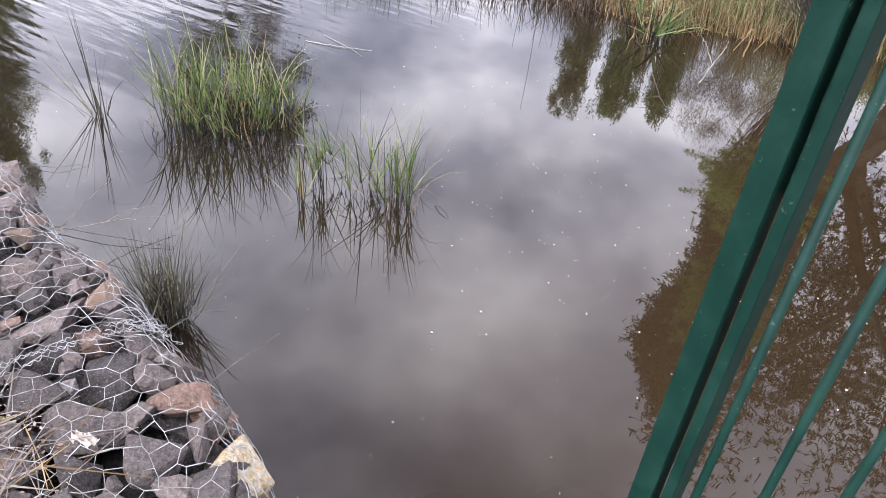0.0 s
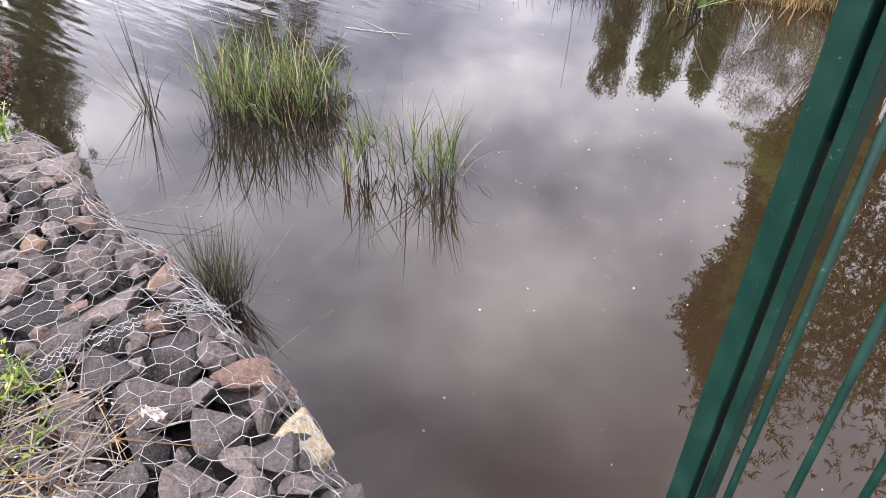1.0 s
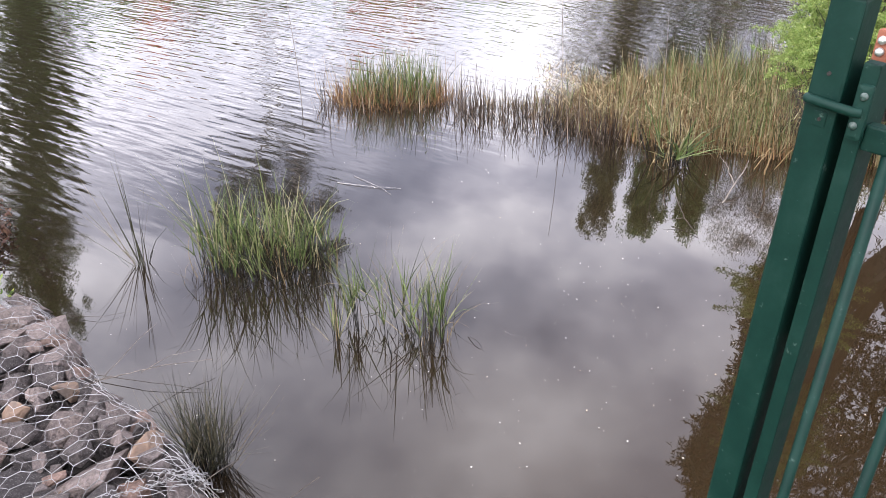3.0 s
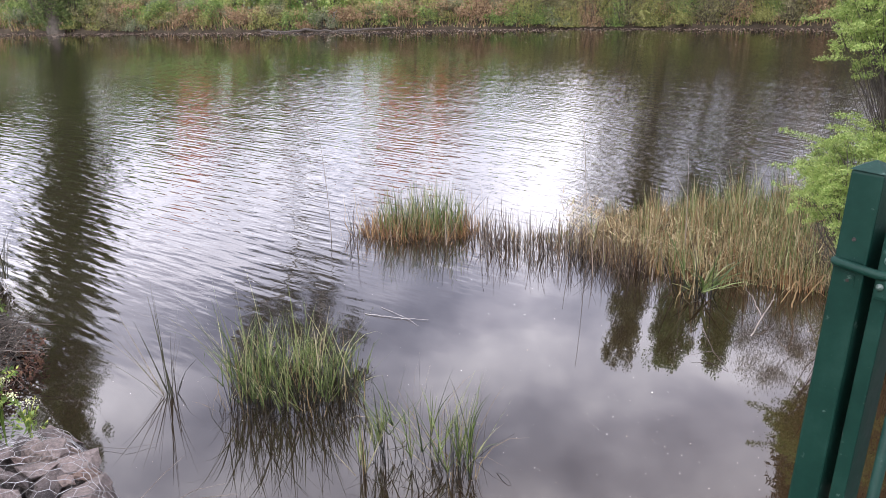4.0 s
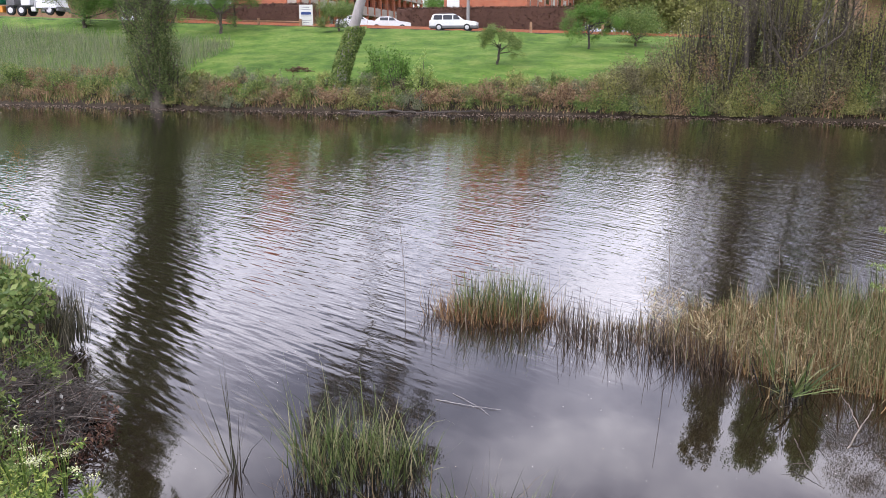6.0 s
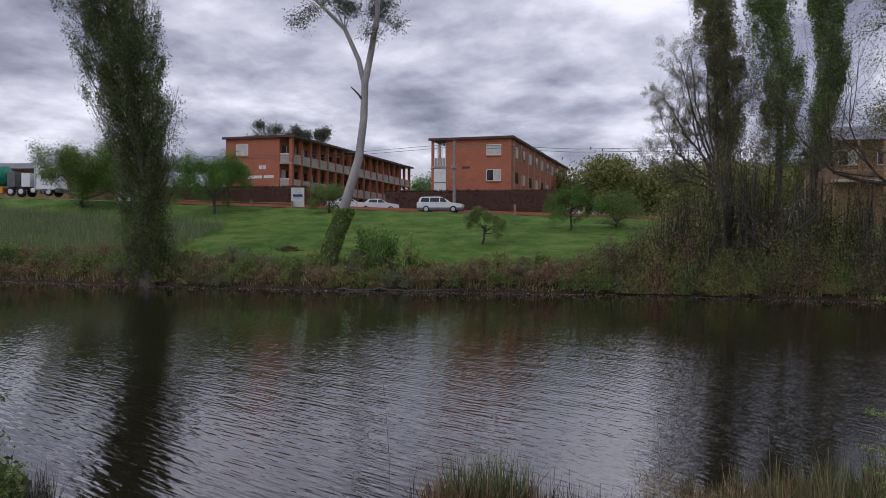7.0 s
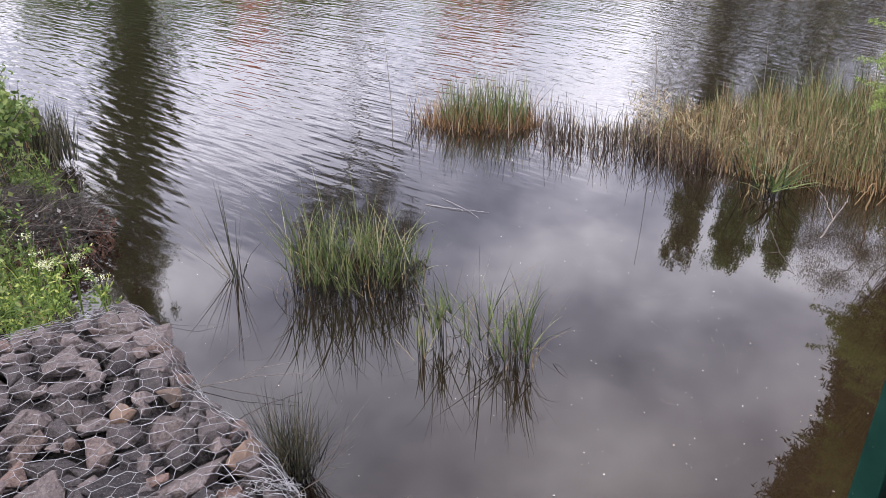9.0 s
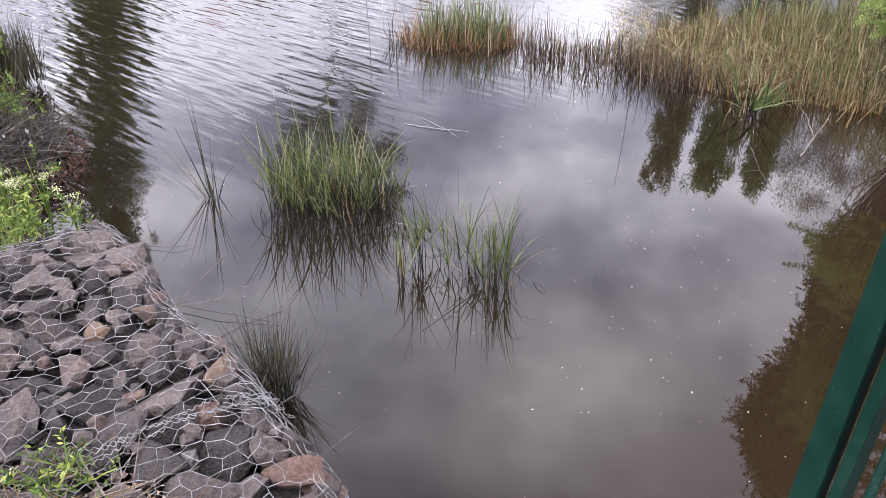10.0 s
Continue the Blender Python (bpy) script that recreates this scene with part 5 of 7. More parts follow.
make_scrap(-0.743, 1.299, 1.008)
for bx, by, bw, bh, nn in ((-4.95, 6.4, 0.62, 0.55, 3200), (-4.7, 5.5, 0.65, 0.5, 2400), (-3.9, 4.3, 0.5, 0.45, 1600), (-3.3, 3.4, 0.5, 0.4, 1400)):
    bush("bank_bush", "leafy green bush on the near bank", bx, by, float(land_z(bx, by)), bw, bw, bh, nn, 0.06, BUSH_LEAF, 60, "bushes on the near bank", near=True)
for bx, by in ((-4.55, 6.85), (-4.75, 7.1)):
    g = thing("dry_reed_tuft", pose(bx, by, float(land_z(bx, by))), "tuft of dry grey reeds at the water's edge", "reeds", "reed tufts on the near bank")
    b, a = in_disc(120, 0, 0, 0.2, 0.2)
    V, F = blades(b, R.uniform(0.25, 0.6, 120), R.uniform(0, 6.28, 120), np.abs(R.normal(0, 0.2, 120)), np.abs(R.normal(0, 0.3, 120)), R.uniform(0.006, 0.012, 120))
    tagged(build("foliage", V, F, RUSH, g), kind="stuff")


def leafy_sprig(points, n, label):
    g = thing("leafy_sprig", pose(*points[0]), label, "twig", "sprigs over the near bank")
    o = np.array(points[0])
    P = np.array(points, float) - o
    t = np.linspace(0, len(P) - 1, 10)
    Q = np.stack([np.interp(t, np.arange(len(P)), P[:, k]) for k in range(3)], -1)
    V, F = tube(Q, np.linspace(0.006, 0.002, 10), 5)
    build("stem", V, F, DARKTWIG, g)
    C = Q[R.integers(4, 10, n)] + R.normal(0, 0.03, (n, 3))
    V, F = leaves(C, 0.045, 0.45)
    tagged(build("leaves", V, F, BUSH_LEAF, g), kind="stuff")


leafy_sprig([(-5.05, 6.3, 0.75), (-4.85, 6.3, 1.35), (-4.62, 6.3, 1.45), (-4.40, 6.3, 1.36)], 34, "dark leafy twig arching over the bank bush")
leafy_sprig([(-4.75, 6.3, 0.55), (-4.6, 6.32, 0.95), (-4.5, 6.35, 1.08)], 40, "upright leafy twig above the bank bush")
leafy_sprig([(-4.6, 6.25, 0.5), (-4.4, 6.3, 0.75), (-4.27, 6.3, 0.84)], 34, "thin leafy twig leaning from the bush")


def make_near_grass():
    n = 11000
    x, y = R.uniform(-9, -1.9, n), R.uniform(2.2, 10.5, n)
    d = near_dist(x, y)
    k = (d > 0.1) & ~((x > -2.3) & (y < 2.75))
    x, y, d = x[k], y[k], d[k]
    n = len(x)
    b = np.stack([x, y, land_z(x, y) - 0.02], -1)
    V, F = blades(b, R.uniform(0.1, 0.36, n), R.uniform(0, 6.28, n), np.abs(R.normal(0.1, 0.35, n)), np.abs(R.normal(0, 0.5, n)), R.uniform(0.006, 0.014, n), 3)
    tagged(build("near_bank_grass", V, F, GRASS_TUFT), "rank grass and weeds on the near bank", "grass", kind="stuff")


make_near_grass()


# ---- trees ----
def grow(p, d, length, r, depth, out, tips, spread=0.55, up=0.25, shrink=0.72, kids=(2, 3)):
    """Adds the tapering rods of a limb and its forks to out, and the ends of the finest twigs to tips."""
    p, d = np.asarray(p, float), np.asarray(d, float)
    steps = 3
    for _ in range(steps):
        d = d + R.normal(0, 0.11, 3) + np.array([0, 0, up * 0.12])
        d /= np.linalg.norm(d)
        q = p + d * length / steps
        out.append((p, q, r, r * 0.86))
        p, r = q, r * 0.86
        if depth <= 1:
            tips.append(q)
    if depth == 0:
        return
    for _ in range(R.integers(kids[0], kids[1] + 1)):
        e = d + R.normal(0, spread, 3) + np.array([0, 0, up])
        grow(p, e / np.linalg.norm(e), length * shrink * R.uniform(0.75, 1.15), r * 0.68, depth - 1, out, tips, spread, up, shrink, kids)


def rods(out, sides=4):
    return sticks([o[0] for o in out], [o[1] for o in out], np.array([o[2] for o in out]), np.array([o[3] for o in out]), sides)


def tree(name, label, x, y, height, trunk_h, r, leaf_mat, n_leaf, leaf, bark=BARK, spread=0.55, up=0.25, depth=4, first=5, scatter=0.35, group="", length=None, lean=(0, 0), z=None, shrink=0.72, keep=None, flat=1.0, spray=0.0, fill=None, fill_n=0, span=1.2):
    z = float(land_z(x, y)) if z is None else z
    g = thing(name, pose(x, y, z), label, "tree", group)
    top = np.array([lean[0], lean[1], trunk_h])
    t = np.linspace(0, 1, 9)[:, None]
    P = t * top + np.array([0, 0, -0.25]) * (1 - t)
    P[1:-1, :2] += R.normal(0, r * 0.35, (7, 2))
    V, F = tube(P, r * np.linspace(1.25, 0.75, 9), 10)
    build("trunk", V, F, bark, g, smooth=True)
    out, tips = [], []
    length = length or (height - trunk_h) * 0.36
    for k in range(first):
        a = 6.283 * (k + R.uniform(-0.3, 0.3)) / first
        el = R.uniform(0.25, 1.1)
        s = R.uniform(0.55, 1.0)
        grow(P[-1] * s + P[0] * (1 - s), np.array([math.cos(a) * math.cos(el), math.sin(a) * math.cos(el), math.sin(el) * flat]), length, r * 0.5, depth, out, tips, spread, up, shrink)
    if keep is not None:
        ok = keep(np.array([o[1] for o in out]) + np.array([x, y, z]))
        out = [o for o, k in zip(out, ok) if k]
    V, F = rods(out)
    build("branchwork", V, F, bark, g)
    tips = np.array(tips)
    C = tips[R.integers(0, len(tips), n_leaf)] + R.normal(0, scatter, (n_leaf, 3))
    if keep is not None:
        C = C[keep(C + np.array([x, y, z]))]
    C[:, 2] = np.maximum(C[:, 2], 0.3)
    if fill is not None:
        Q = fill - np.array([x, y, z])
        knots = np.array([o[1] for o in out])
        near = np.array([knots[np.argmin(((knots - q) ** 2).sum(1))] for q in Q])
        ok = np.linalg.norm(near - Q, axis=1) < span
        near, Q = near[ok], Q[ok]
        V, F = sticks(near, Q, 0.006, 0.003, 3)
        build("hanging_twigs", V, F, bark, g)
        C = np.concatenate([C, Q])
        if fill_n:
            C = np.concatenate([C, Q[R.integers(0, len(Q), fill_n)] + R.normal(0, 0.33, (fill_n, 3))])
    if spray:
        (V, F), (V2, F2) = leaf_sprays(C, spray, leaf * 1.1, aspect=0.4, tri=True)
        build("twig_work", V2, F2, bark, g)
    else:
        V, F = leaves(C, leaf, 0.6, tri=True)
    build("crown", V, F, leaf_mat, g)
    return g


def poplar(x, y, H, widths, lean, n_leaf, leaf, label, r=0.35, branches=110, material=POPLAR_LEAF, low=0.0, bunch=0.2, rise=1.1):
    """A columnar poplar: steep branches all the way up; widths gives its radius at steps of its height."""
    z0 = float(land_z(x, y))
    g = thing("poplar_tree", pose(x, y, z0), label, "tree", "poplars across the pond")
    hs = np.array([w[0] for w in widths]) * H

    def axis(h):
        return np.stack([np.interp(h, hs, [w[2] for w in lean]), np.interp(h, hs, [w[3] for w in lean]), h], -1)

    t = np.linspace(0, 0.97, 14) * H
    P = axis(t)
    P[0, 2] -= 0.3
    V, F = tube(P, r * np.linspace(1.3, 0.12, 14), 9)
    build("trunk", V, F, BARK, g, smooth=True)
    out, pts = [], []
    for _ in range(branches):
        h = (low + (0.9 - low) * R.uniform(0.0, 1.0) ** rise) * H
        a = R.uniform(0, 6.283)
        L = (R.uniform(0.06, 0.17) if h > 0.12 * H else R.uniform(0.02, 0.12)) * H
        h2 = min(h + L, H * 0.995)
        rad = np.interp(h2, hs, [w[1] for w in widths]) * R.uniform(0.45, 1.0) * min(1.0, L / (0.09 * H))
        p0, p2 = axis(h), axis(h2) + np.array([math.cos(a) * rad, math.sin(a) * rad, 0])
        p1 = (p0 + p2) / 2 + np.array([math.cos(a) * rad * 0.22, math.sin(a) * rad * 0.22, -0.06 * L])
        rb = r * 0.10 * (1 - 0.7 * h / H)
        out += [(p0, p1, rb, rb * 0.7), (p1, p2, rb * 0.7, rb * 0.2)]
        pts += [(p0, p1, p2)]
    V, F = rods(out, 4)
    build("branchwork", V, F, BARK, g)
    # leaves sit in upright bunches along the branches
    A = np.array(pts)
    m = n_leaf // 150
    k = R.integers(0, len(A), m)
    q = R.uniform(0.08, 1.04, (m, 1)) ** 0.75
    heart = (1 - q) ** 2 * A[k, 0] + 2 * q * (1 - q) * A[k, 1] + q**2 * A[k, 2]
    size = R.uniform(0.55, 1.3, m)
    w = R.integers(0, m, n_leaf)
    d = R.normal(0, 1, (n_leaf, 3))
    d *= R.uniform(0, 1, (n_leaf, 1)) ** 0.4 / np.linalg.norm(d, axis=1, keepdims=True)
    C = heart[w] + d * np.array([bunch, bunch, bunch * 2.0]) * size[w][:, None]
    C[:, 2] = np.maximum(C[:, 2], 0.3)
    V, F = leaves(C, leaf, 0.75, tri=True)
    build("crown", V, F, material, g)


def leaned(widths, xs):
    return [(w[0], 0, a, 0) for w, a in zip(widths, xs)]


W0 = [(0.0, 1.5), (0.07, 1.9), (0.25, 2.4), (0.45, 3.4), (0.62, 3.6), (0.76, 3.4), (0.88, 2.8), (0.96, 1.7), (1.0, 0.4)]
poplar(-25.7, 50.6, 31.5, W0, leaned(W0, [0, 0.0, -0.35, -1.5, -3.1, -3.5, -3.6, -3.6, -3.6]), 220000, 0.098, "tall poplar in leaf leaning slightly over the far bank", 0.45, 620, bunch=0.50)
# tops bent sideways so that their mirror images fit the camera's view
for px, py, ph, pr, xs, mt, lb in (
    (9.5, 46.6, 19.0, 1.35, [0, 0, 0, -0.15, -1.1, -1.4, -1.45], SPRING_LEAF, "slim poplar with thin bronze spring leaf across the pond"),
    (12.0, 46.4, 18.7, 1.5, [0, 0, 0.1, 0.15, -0.7, -1.05, -1.1], YOUNG_POPLAR, "slim poplar in fresh green leaf across the pond"),
    (13.6, 45.6, 18.6, 1.05, [-0.6, -0.4, 0.2, 1.0, 0.45, -0.2, -0.2], YOUNG_POPLAR, "slender leaning poplar in green leaf across the pond"),
):
    W1 = [(0.0, 0.3), (0.1, 0.5), (0.35, pr * 0.75), (0.6, pr), (0.85, pr), (0.97, pr * 0.95), (1.0, pr * 0.6)]
    poplar(px, py, ph, W1, leaned(W1, xs), 62000, 0.092, lb, 0.2, 230, mt, 0.28, 0.34, 0.85)


def gum_tree():
    """The pale gum: a leaning trunk under ivy, a dead snag, a fork, and an open crown."""
    x, y = -13.4, 50.0
    z0 = float(land_z(x, y))
    g = thing("gum_tree", pose(x, y, z0), "tall pale-barked gum with ivy round its foot", "tree")
    o = np.array([x, y, z0])
    P = np.array([(-13.75, 50, z0 - 0.3), (-13.2, 50, 3.2), (-12.55, 50, 5.3), (-11.75, 50, 8.0), (-11.45, 50, 10.4), (-11.38, 50, 12.6), (-11.0, 50, 14.5), (-10.65, 50.1, 16.6), (-10.6, 50.2, 19.0), (-11.2, 50.3, 23.5)]) - o
    V, F = tube(P, [0.38, 0.34, 0.31, 0.26, 0.235, 0.22, 0.20, 0.17, 0.13, 0.07], 12)
    build("trunk", V, F, PALE_BARK, g, smooth=True)
    fork = np.array([(-11.4, 50, 12.4), (-11.75, 49.9, 14.0), (-12.6, 49.8, 15.9), (-14.0, 49.7, 17.3), (-16.2, 49.6, 19.4)]) - o
    V, F = tube(fork, [0.17, 0.15, 0.13, 0.10, 0.05], 8)
    build("limb", V, F, PALE_BARK, g, smooth=True)
    snag = np.array([(-11.4, 50, 11.4), (-11.75, 49.7, 11.9), (-12.15, 49.5, 12.3)]) - o
    V, F = tube(snag, [0.09, 0.06, 0.03], 6)
    build("snag", V, F, BARK, g)
    # bunches of leaf, wider towards the top
    k = 96
    z = 15.2 + 9.6 * R.uniform(0, 1, k) ** 0.6
    half = np.interp(z, [15, 17, 19, 22, 24.6], [3.0, 3.6, 4.2, 5.0, 4.2])
    a, q = R.uniform(0, 6.283, k), np.sqrt(R.uniform(0, 1, k))
    heart = np.stack([-12.6 + np.cos(a) * q * half - x, np.sin(a) * q * half * 0.6, z - z0], -1)
    limbs = np.concatenate([P[6:], fork[2:]])
    near = limbs[np.argmin(np.linalg.norm(heart[:, None] - limbs[None] + np.array([0, 0, -0.8]), axis=2), axis=1)]
    V, F = sticks(near, heart, 0.045, 0.012, 4)
    build("twig_work", V, F, PALE_BARK, g)
    C = heart[R.integers(0, k, 60000)] + R.normal(0, 1, (60000, 3)) * np.array([0.40, 0.40, 0.30])
    V, F = leaves(C, 0.13, 0.4, 0.8, tri=True)
    build("crown", V, F, GUM_LEAF, g)
    n = 5200
    t = R.uniform(0, 1, n) ** 0.8
    cx = np.interp(t * 4.9 + z0 * 0.4, P[:, 2] + z0, P[:, 0])
    a = R.uniform(0, 6.283, n)
    C = np.stack([cx + np.cos(a) * (0.42 + 0.22 * R.uniform(size=n)), np.sin(a) * 0.5, t * (4.9 - z0)], -1)
    V, F = leaves(C, 0.13, 0.8)
    build("ivy", V, F, BUSH_LEAF, g, "dark ivy climbing the trunk")


gum_tree()


def fan_tree(x, y, ends, label):
    """A tree whose few bare limbs fan upwards from a short trunk, with fine twigs and small pale leaves at their ends."""
    z0 = float(land_z(x, y))
    g = thing("bare_tree", pose(x, y, z0), label, "tree")
    V, F = tube([(0, 0, -0.3), (0.05, 0, 2.0), (-0.05, 0, 4.0), (-0.1, 0, 5.5)], [0.22, 0.19, 0.16, 0.13], 10)
    build("trunk", V, F, BARK, g, smooth=True)
    out, tips = [], []
    for ex, ey, ez in ends:
        e = np.array([ex - x, ey - y, ez - z0])
        a = np.array([-0.08, 0, R.uniform(3.6, 5.4)])
        mid = a * 0.45 + e * 0.55 + np.array([0.25 * e[0], 0, -0.06 * e[2]]) * R.uniform(0.5, 1.2)
        t = np.linspace(0, 1, 9)[:, None]
        P = (1 - t) ** 2 * a + 2 * t * (1 - t) * mid + t**2 * e
        P[1:] += R.normal(0, 0.05, (8, 3))
        r = np.linspace(0.085, 0.018, 9)
        out += [(P[q], P[q + 1], r[q], r[q + 1]) for q in range(8)]
        for q in range(3, 9):
            for _ in range(3):
                d = (P[q] - P[q - 1]) / np.linalg.norm(P[q] - P[q - 1]) + R.normal(0, 0.6, 3)
                grow(P[q], d / np.linalg.norm(d), R.uniform(0.5, 1.0), r[q] * 0.5, 2, out, tips, 0.55, 0.25, 0.7)
    V, F = rods(out, 3)
    build("branchwork", V, F, BARK, g)
    tips = np.array(tips)
    n = 56000
    C = tips[R.integers(0, len(tips), n)] + R.normal(0, 0.09, (n, 3))
    V, F = leaves(C, 0.052, 0.6, tri=True)
    build("crown", V, F, BRONZE_LEAF, g)


fan_tree(9.0, 45.6, [(5.7, 45.2, 9.6), (5.9, 46.0, 11.2), (6.7, 45.0, 12.4), (7.3, 45.6, 12.9), (8.0, 45.0, 12.6), (8.7, 46.2, 12.9), (9.5, 45.2, 12.0), (6.3, 45.6, 8.2), (7.2, 45.0, 10.2), (5.9, 45.2, 7.0)], "spreading tree with fine bare limbs and sparse young leaf")
tree("bare_tree", "dark-limbed tree with thin leaf behind the scrub", 11.3, 44.8, 11.0, 2.2, 0.18, BRONZE_LEAF, 34000, 0.066, BARK, 0.40, 0.34, 5, 7, 0.26, "", 2.7)
d = R.normal(size=(240, 3))
CROWN_TOP = np.array([16.4, 43.6, 18.2]) + d / np.linalg.norm(d, axis=1, keepdims=True) * R.uniform(0, 1, (240, 1)) ** 0.4 * np.array([4.2, 3.2, 3.1])
tree("bare_tree", "tall tree with bare limbs below and thin leaf at its top", 18.0, 43.4, 19.5, 4.5, 0.25, BRONZE_LEAF, 12000, 0.055, BARK, 0.42, 0.28, 5, 7, 0.22, "", 4.2, fill=CROWN_TOP, fill_n=52000, span=4.0)
tree("corner_tree", "tall leafy tree at the pond's corner", 21.6, 42.3, 20.0, 6.5, 0.3, OLIVE_LEAF, 60000, 0.105, BARK, 0.40, 0.40, 5, 8, 0.36, "", 3.2)
tree("corner_tree", "dense leafy tree at the pond's corner", 27.5, 39.6, 17.5, 4.0, 0.3, OLIVE_LEAF, 50000, 0.12, BARK, 0.48, 0.25, 5, 8, 0.45, "", 3.9)

# the tree on the near bank: its crown hangs over the water and shows in the pond's mirror


def crown_edge(s):
    """The crown's ragged water-side edge, as x over y against its steepness as mirrored in the pond, cut to fit the
    camera's view.
    """
    return np.interp(s, [0.0, 0.50, 0.53, 0.56, 0.62, 0.73, 0.78, 0.87, 0.95, 1.01, 1.2, 2.0], [0.62, 0.56, 0.47, 0.402, 0.398, 0.396, 0.362, 0.338, 0.366, 0.394, 0.42, 0.46])


def right_of(C):
    s = (C[:, 2] + 2.5) / C[:, 1]
    return C[:, 0] / C[:, 1] > crown_edge(s) + R.normal(0, 0.006, len(C)) + 0.010 * np.sin(C[:, 2] * 5.3 + C[:, 1])


def hanging(n):
    """Places for the outer sprays, thickest along the crown's edge."""
    y, s = R.uniform(11.8, 13.6, n), R.uniform(0.56, 1.20, n)
    q = crown_edge(s) + 0.006 + np.where(R.uniform(size=n) < 0.45, np.abs(R.normal(0, 0.05, n)), R.uniform(0.05, 0.55, n))
    return np.stack([q * y, y, s * y - 2.5], -1)


tree("overhanging_tree", "large leafy tree on the near bank leaning over the water", 8.2, 10.2, 14.5, 4.6, 0.28, GUM_LEAF, 7000, 0.080, BARK, 0.6, 0.08, 5, 9, 0.45, "", 2.4, (-1.4, 2.2), keep=right_of, spray=0.26, fill=hanging(7500))
tree("overhanging_tree", "leafy tree crowding the near bank", 9.6, 8.4, 12.0, 2.8, 0.24, GUM_LEAF, 3500, 0.068, BARK, 0.6, 0.1, 5, 8, 0.4, "", 2.0, keep=right_of, spray=0.28)


def feathery_shrub(root, centre, rx, rz, n, label):
    """Arching stems from one root; soft fronds of small leaves on a shell round the centre."""
    g = thing("feathery_shrub", pose(*root), label, "shrub", "shrubs beside the reed bed")
    k = 260
    d = R.normal(size=(k, 3))
    d /= np.linalg.norm(d, axis=1, keepdims=True)
    c = np.array(centre) - np.array(root)
    tips = c + d * R.uniform(0.35, 1.0, (k, 1)) * np.array([rx, rx, rz])
    mid = tips * np.array([0.55, 0.55, 0.6]) + R.normal(0, 0.05, (k, 3))
    V, F = join([sticks(R.normal(0, 0.03, (k, 3)) * np.array([1, 1, 0]), mid, 0.006, 0.004), sticks(mid, tips, 0.004, 0.0015)])
    tagged(build("stem_tangle", V, F, DARKTWIG, g), kind="stuff")
    # each tip carries a flat, slightly drooping frond
    f = R.integers(0, k, n)
    out = np.stack([np.cos(R.uniform(0, 6.28, k)), np.sin(R.uniform(0, 6.28, k)), R.normal(-0.15, 0.25, k)], -1)
    side = np.cross(out, [0, 0, 1.0])
    s, w = R.uniform(-0.2, 1, n), R.normal(0, 0.035, n)
    C = tips[f] + out[f] * (s * 0.2)[:, None] + side[f] * (w * (1.1 - s))[:, None] + R.normal(0, 0.012, (n, 3))
    V, F = leaves(C, 0.021, 0.40, tri=True)
    tagged(build("leaves", V, F, BRIGHT_LEAF, g), kind="stuff")


feathery_shrub((3.05, 6.3, 0.15), (2.85, 6.2, 1.12), 0.50, 0.46, 56000, "fresh yellow-green feathery shrub beside the reeds")
feathery_shrub((3.5, 6.5, 0.4), (2.92, 6.2, 2.45), 0.46, 0.66, 56000, "taller feathery green shrub behind the fence")

# ---- scrub along the far bank ----
SCRUB = "scrub along the far bank"
for k in range(30):
    sx = 2.0 + 17.0 * k / 29 + R.uniform(-0.5, 0.5)
    sy = float(shore_y(sx)) + R.uniform(0.6, 3.4)
    sh = float(np.interp(sx, [2, 4, 5.5, 7.5, 9, 13, 18], [1.4, 2.6, 4.4, 6.4, 7.6, 7.8, 7.0])) * R.uniform(0.64, 1.06)
    bush("thicket_bush", "dense twiggy scrub in dull olive and bronze on the far bank", sx, sy, float(land_z(sx, sy)), R.uniform(1.2, 1.9), 1.4, sh, 10500, 0.090, (THICKET_LEAF, OLIVE_LEAF, THICKET_LEAF, BRONZE_LEAF, OLIVE_LEAF, THICKET_LEAF)[k % 6], 80, SCRUB, shell=0.3, low=0.5)
for k in range(34):
    sx = 2.6 + 17.0 * (k % 24) / 23 + R.uniform(-0.3, 0.3) + (5.0 if k >= 24 else 0.0)
    sy = float(shore_y(sx)) + (R.uniform(0.1, 0.9) if k < 24 else R.uniform(0.6, 1.4))
    bush("thicket_bush", "leafy olive-green scrub hanging over the waterline", sx, sy, float(land_z(sx, sy)) - 0.1, R.uniform(0.9, 1.5), 1.0, R.uniform(1.2, 3.0) * (1.0 if k < 24 else 1.5), 5000, 0.088, (OLIVE_LEAF, BUSH_LEAF, THICKET_LEAF, OLIVE_LEAF, DRY_SCRUB)[k % 5], 60, SCRUB, shell=0.25, low=0.35)
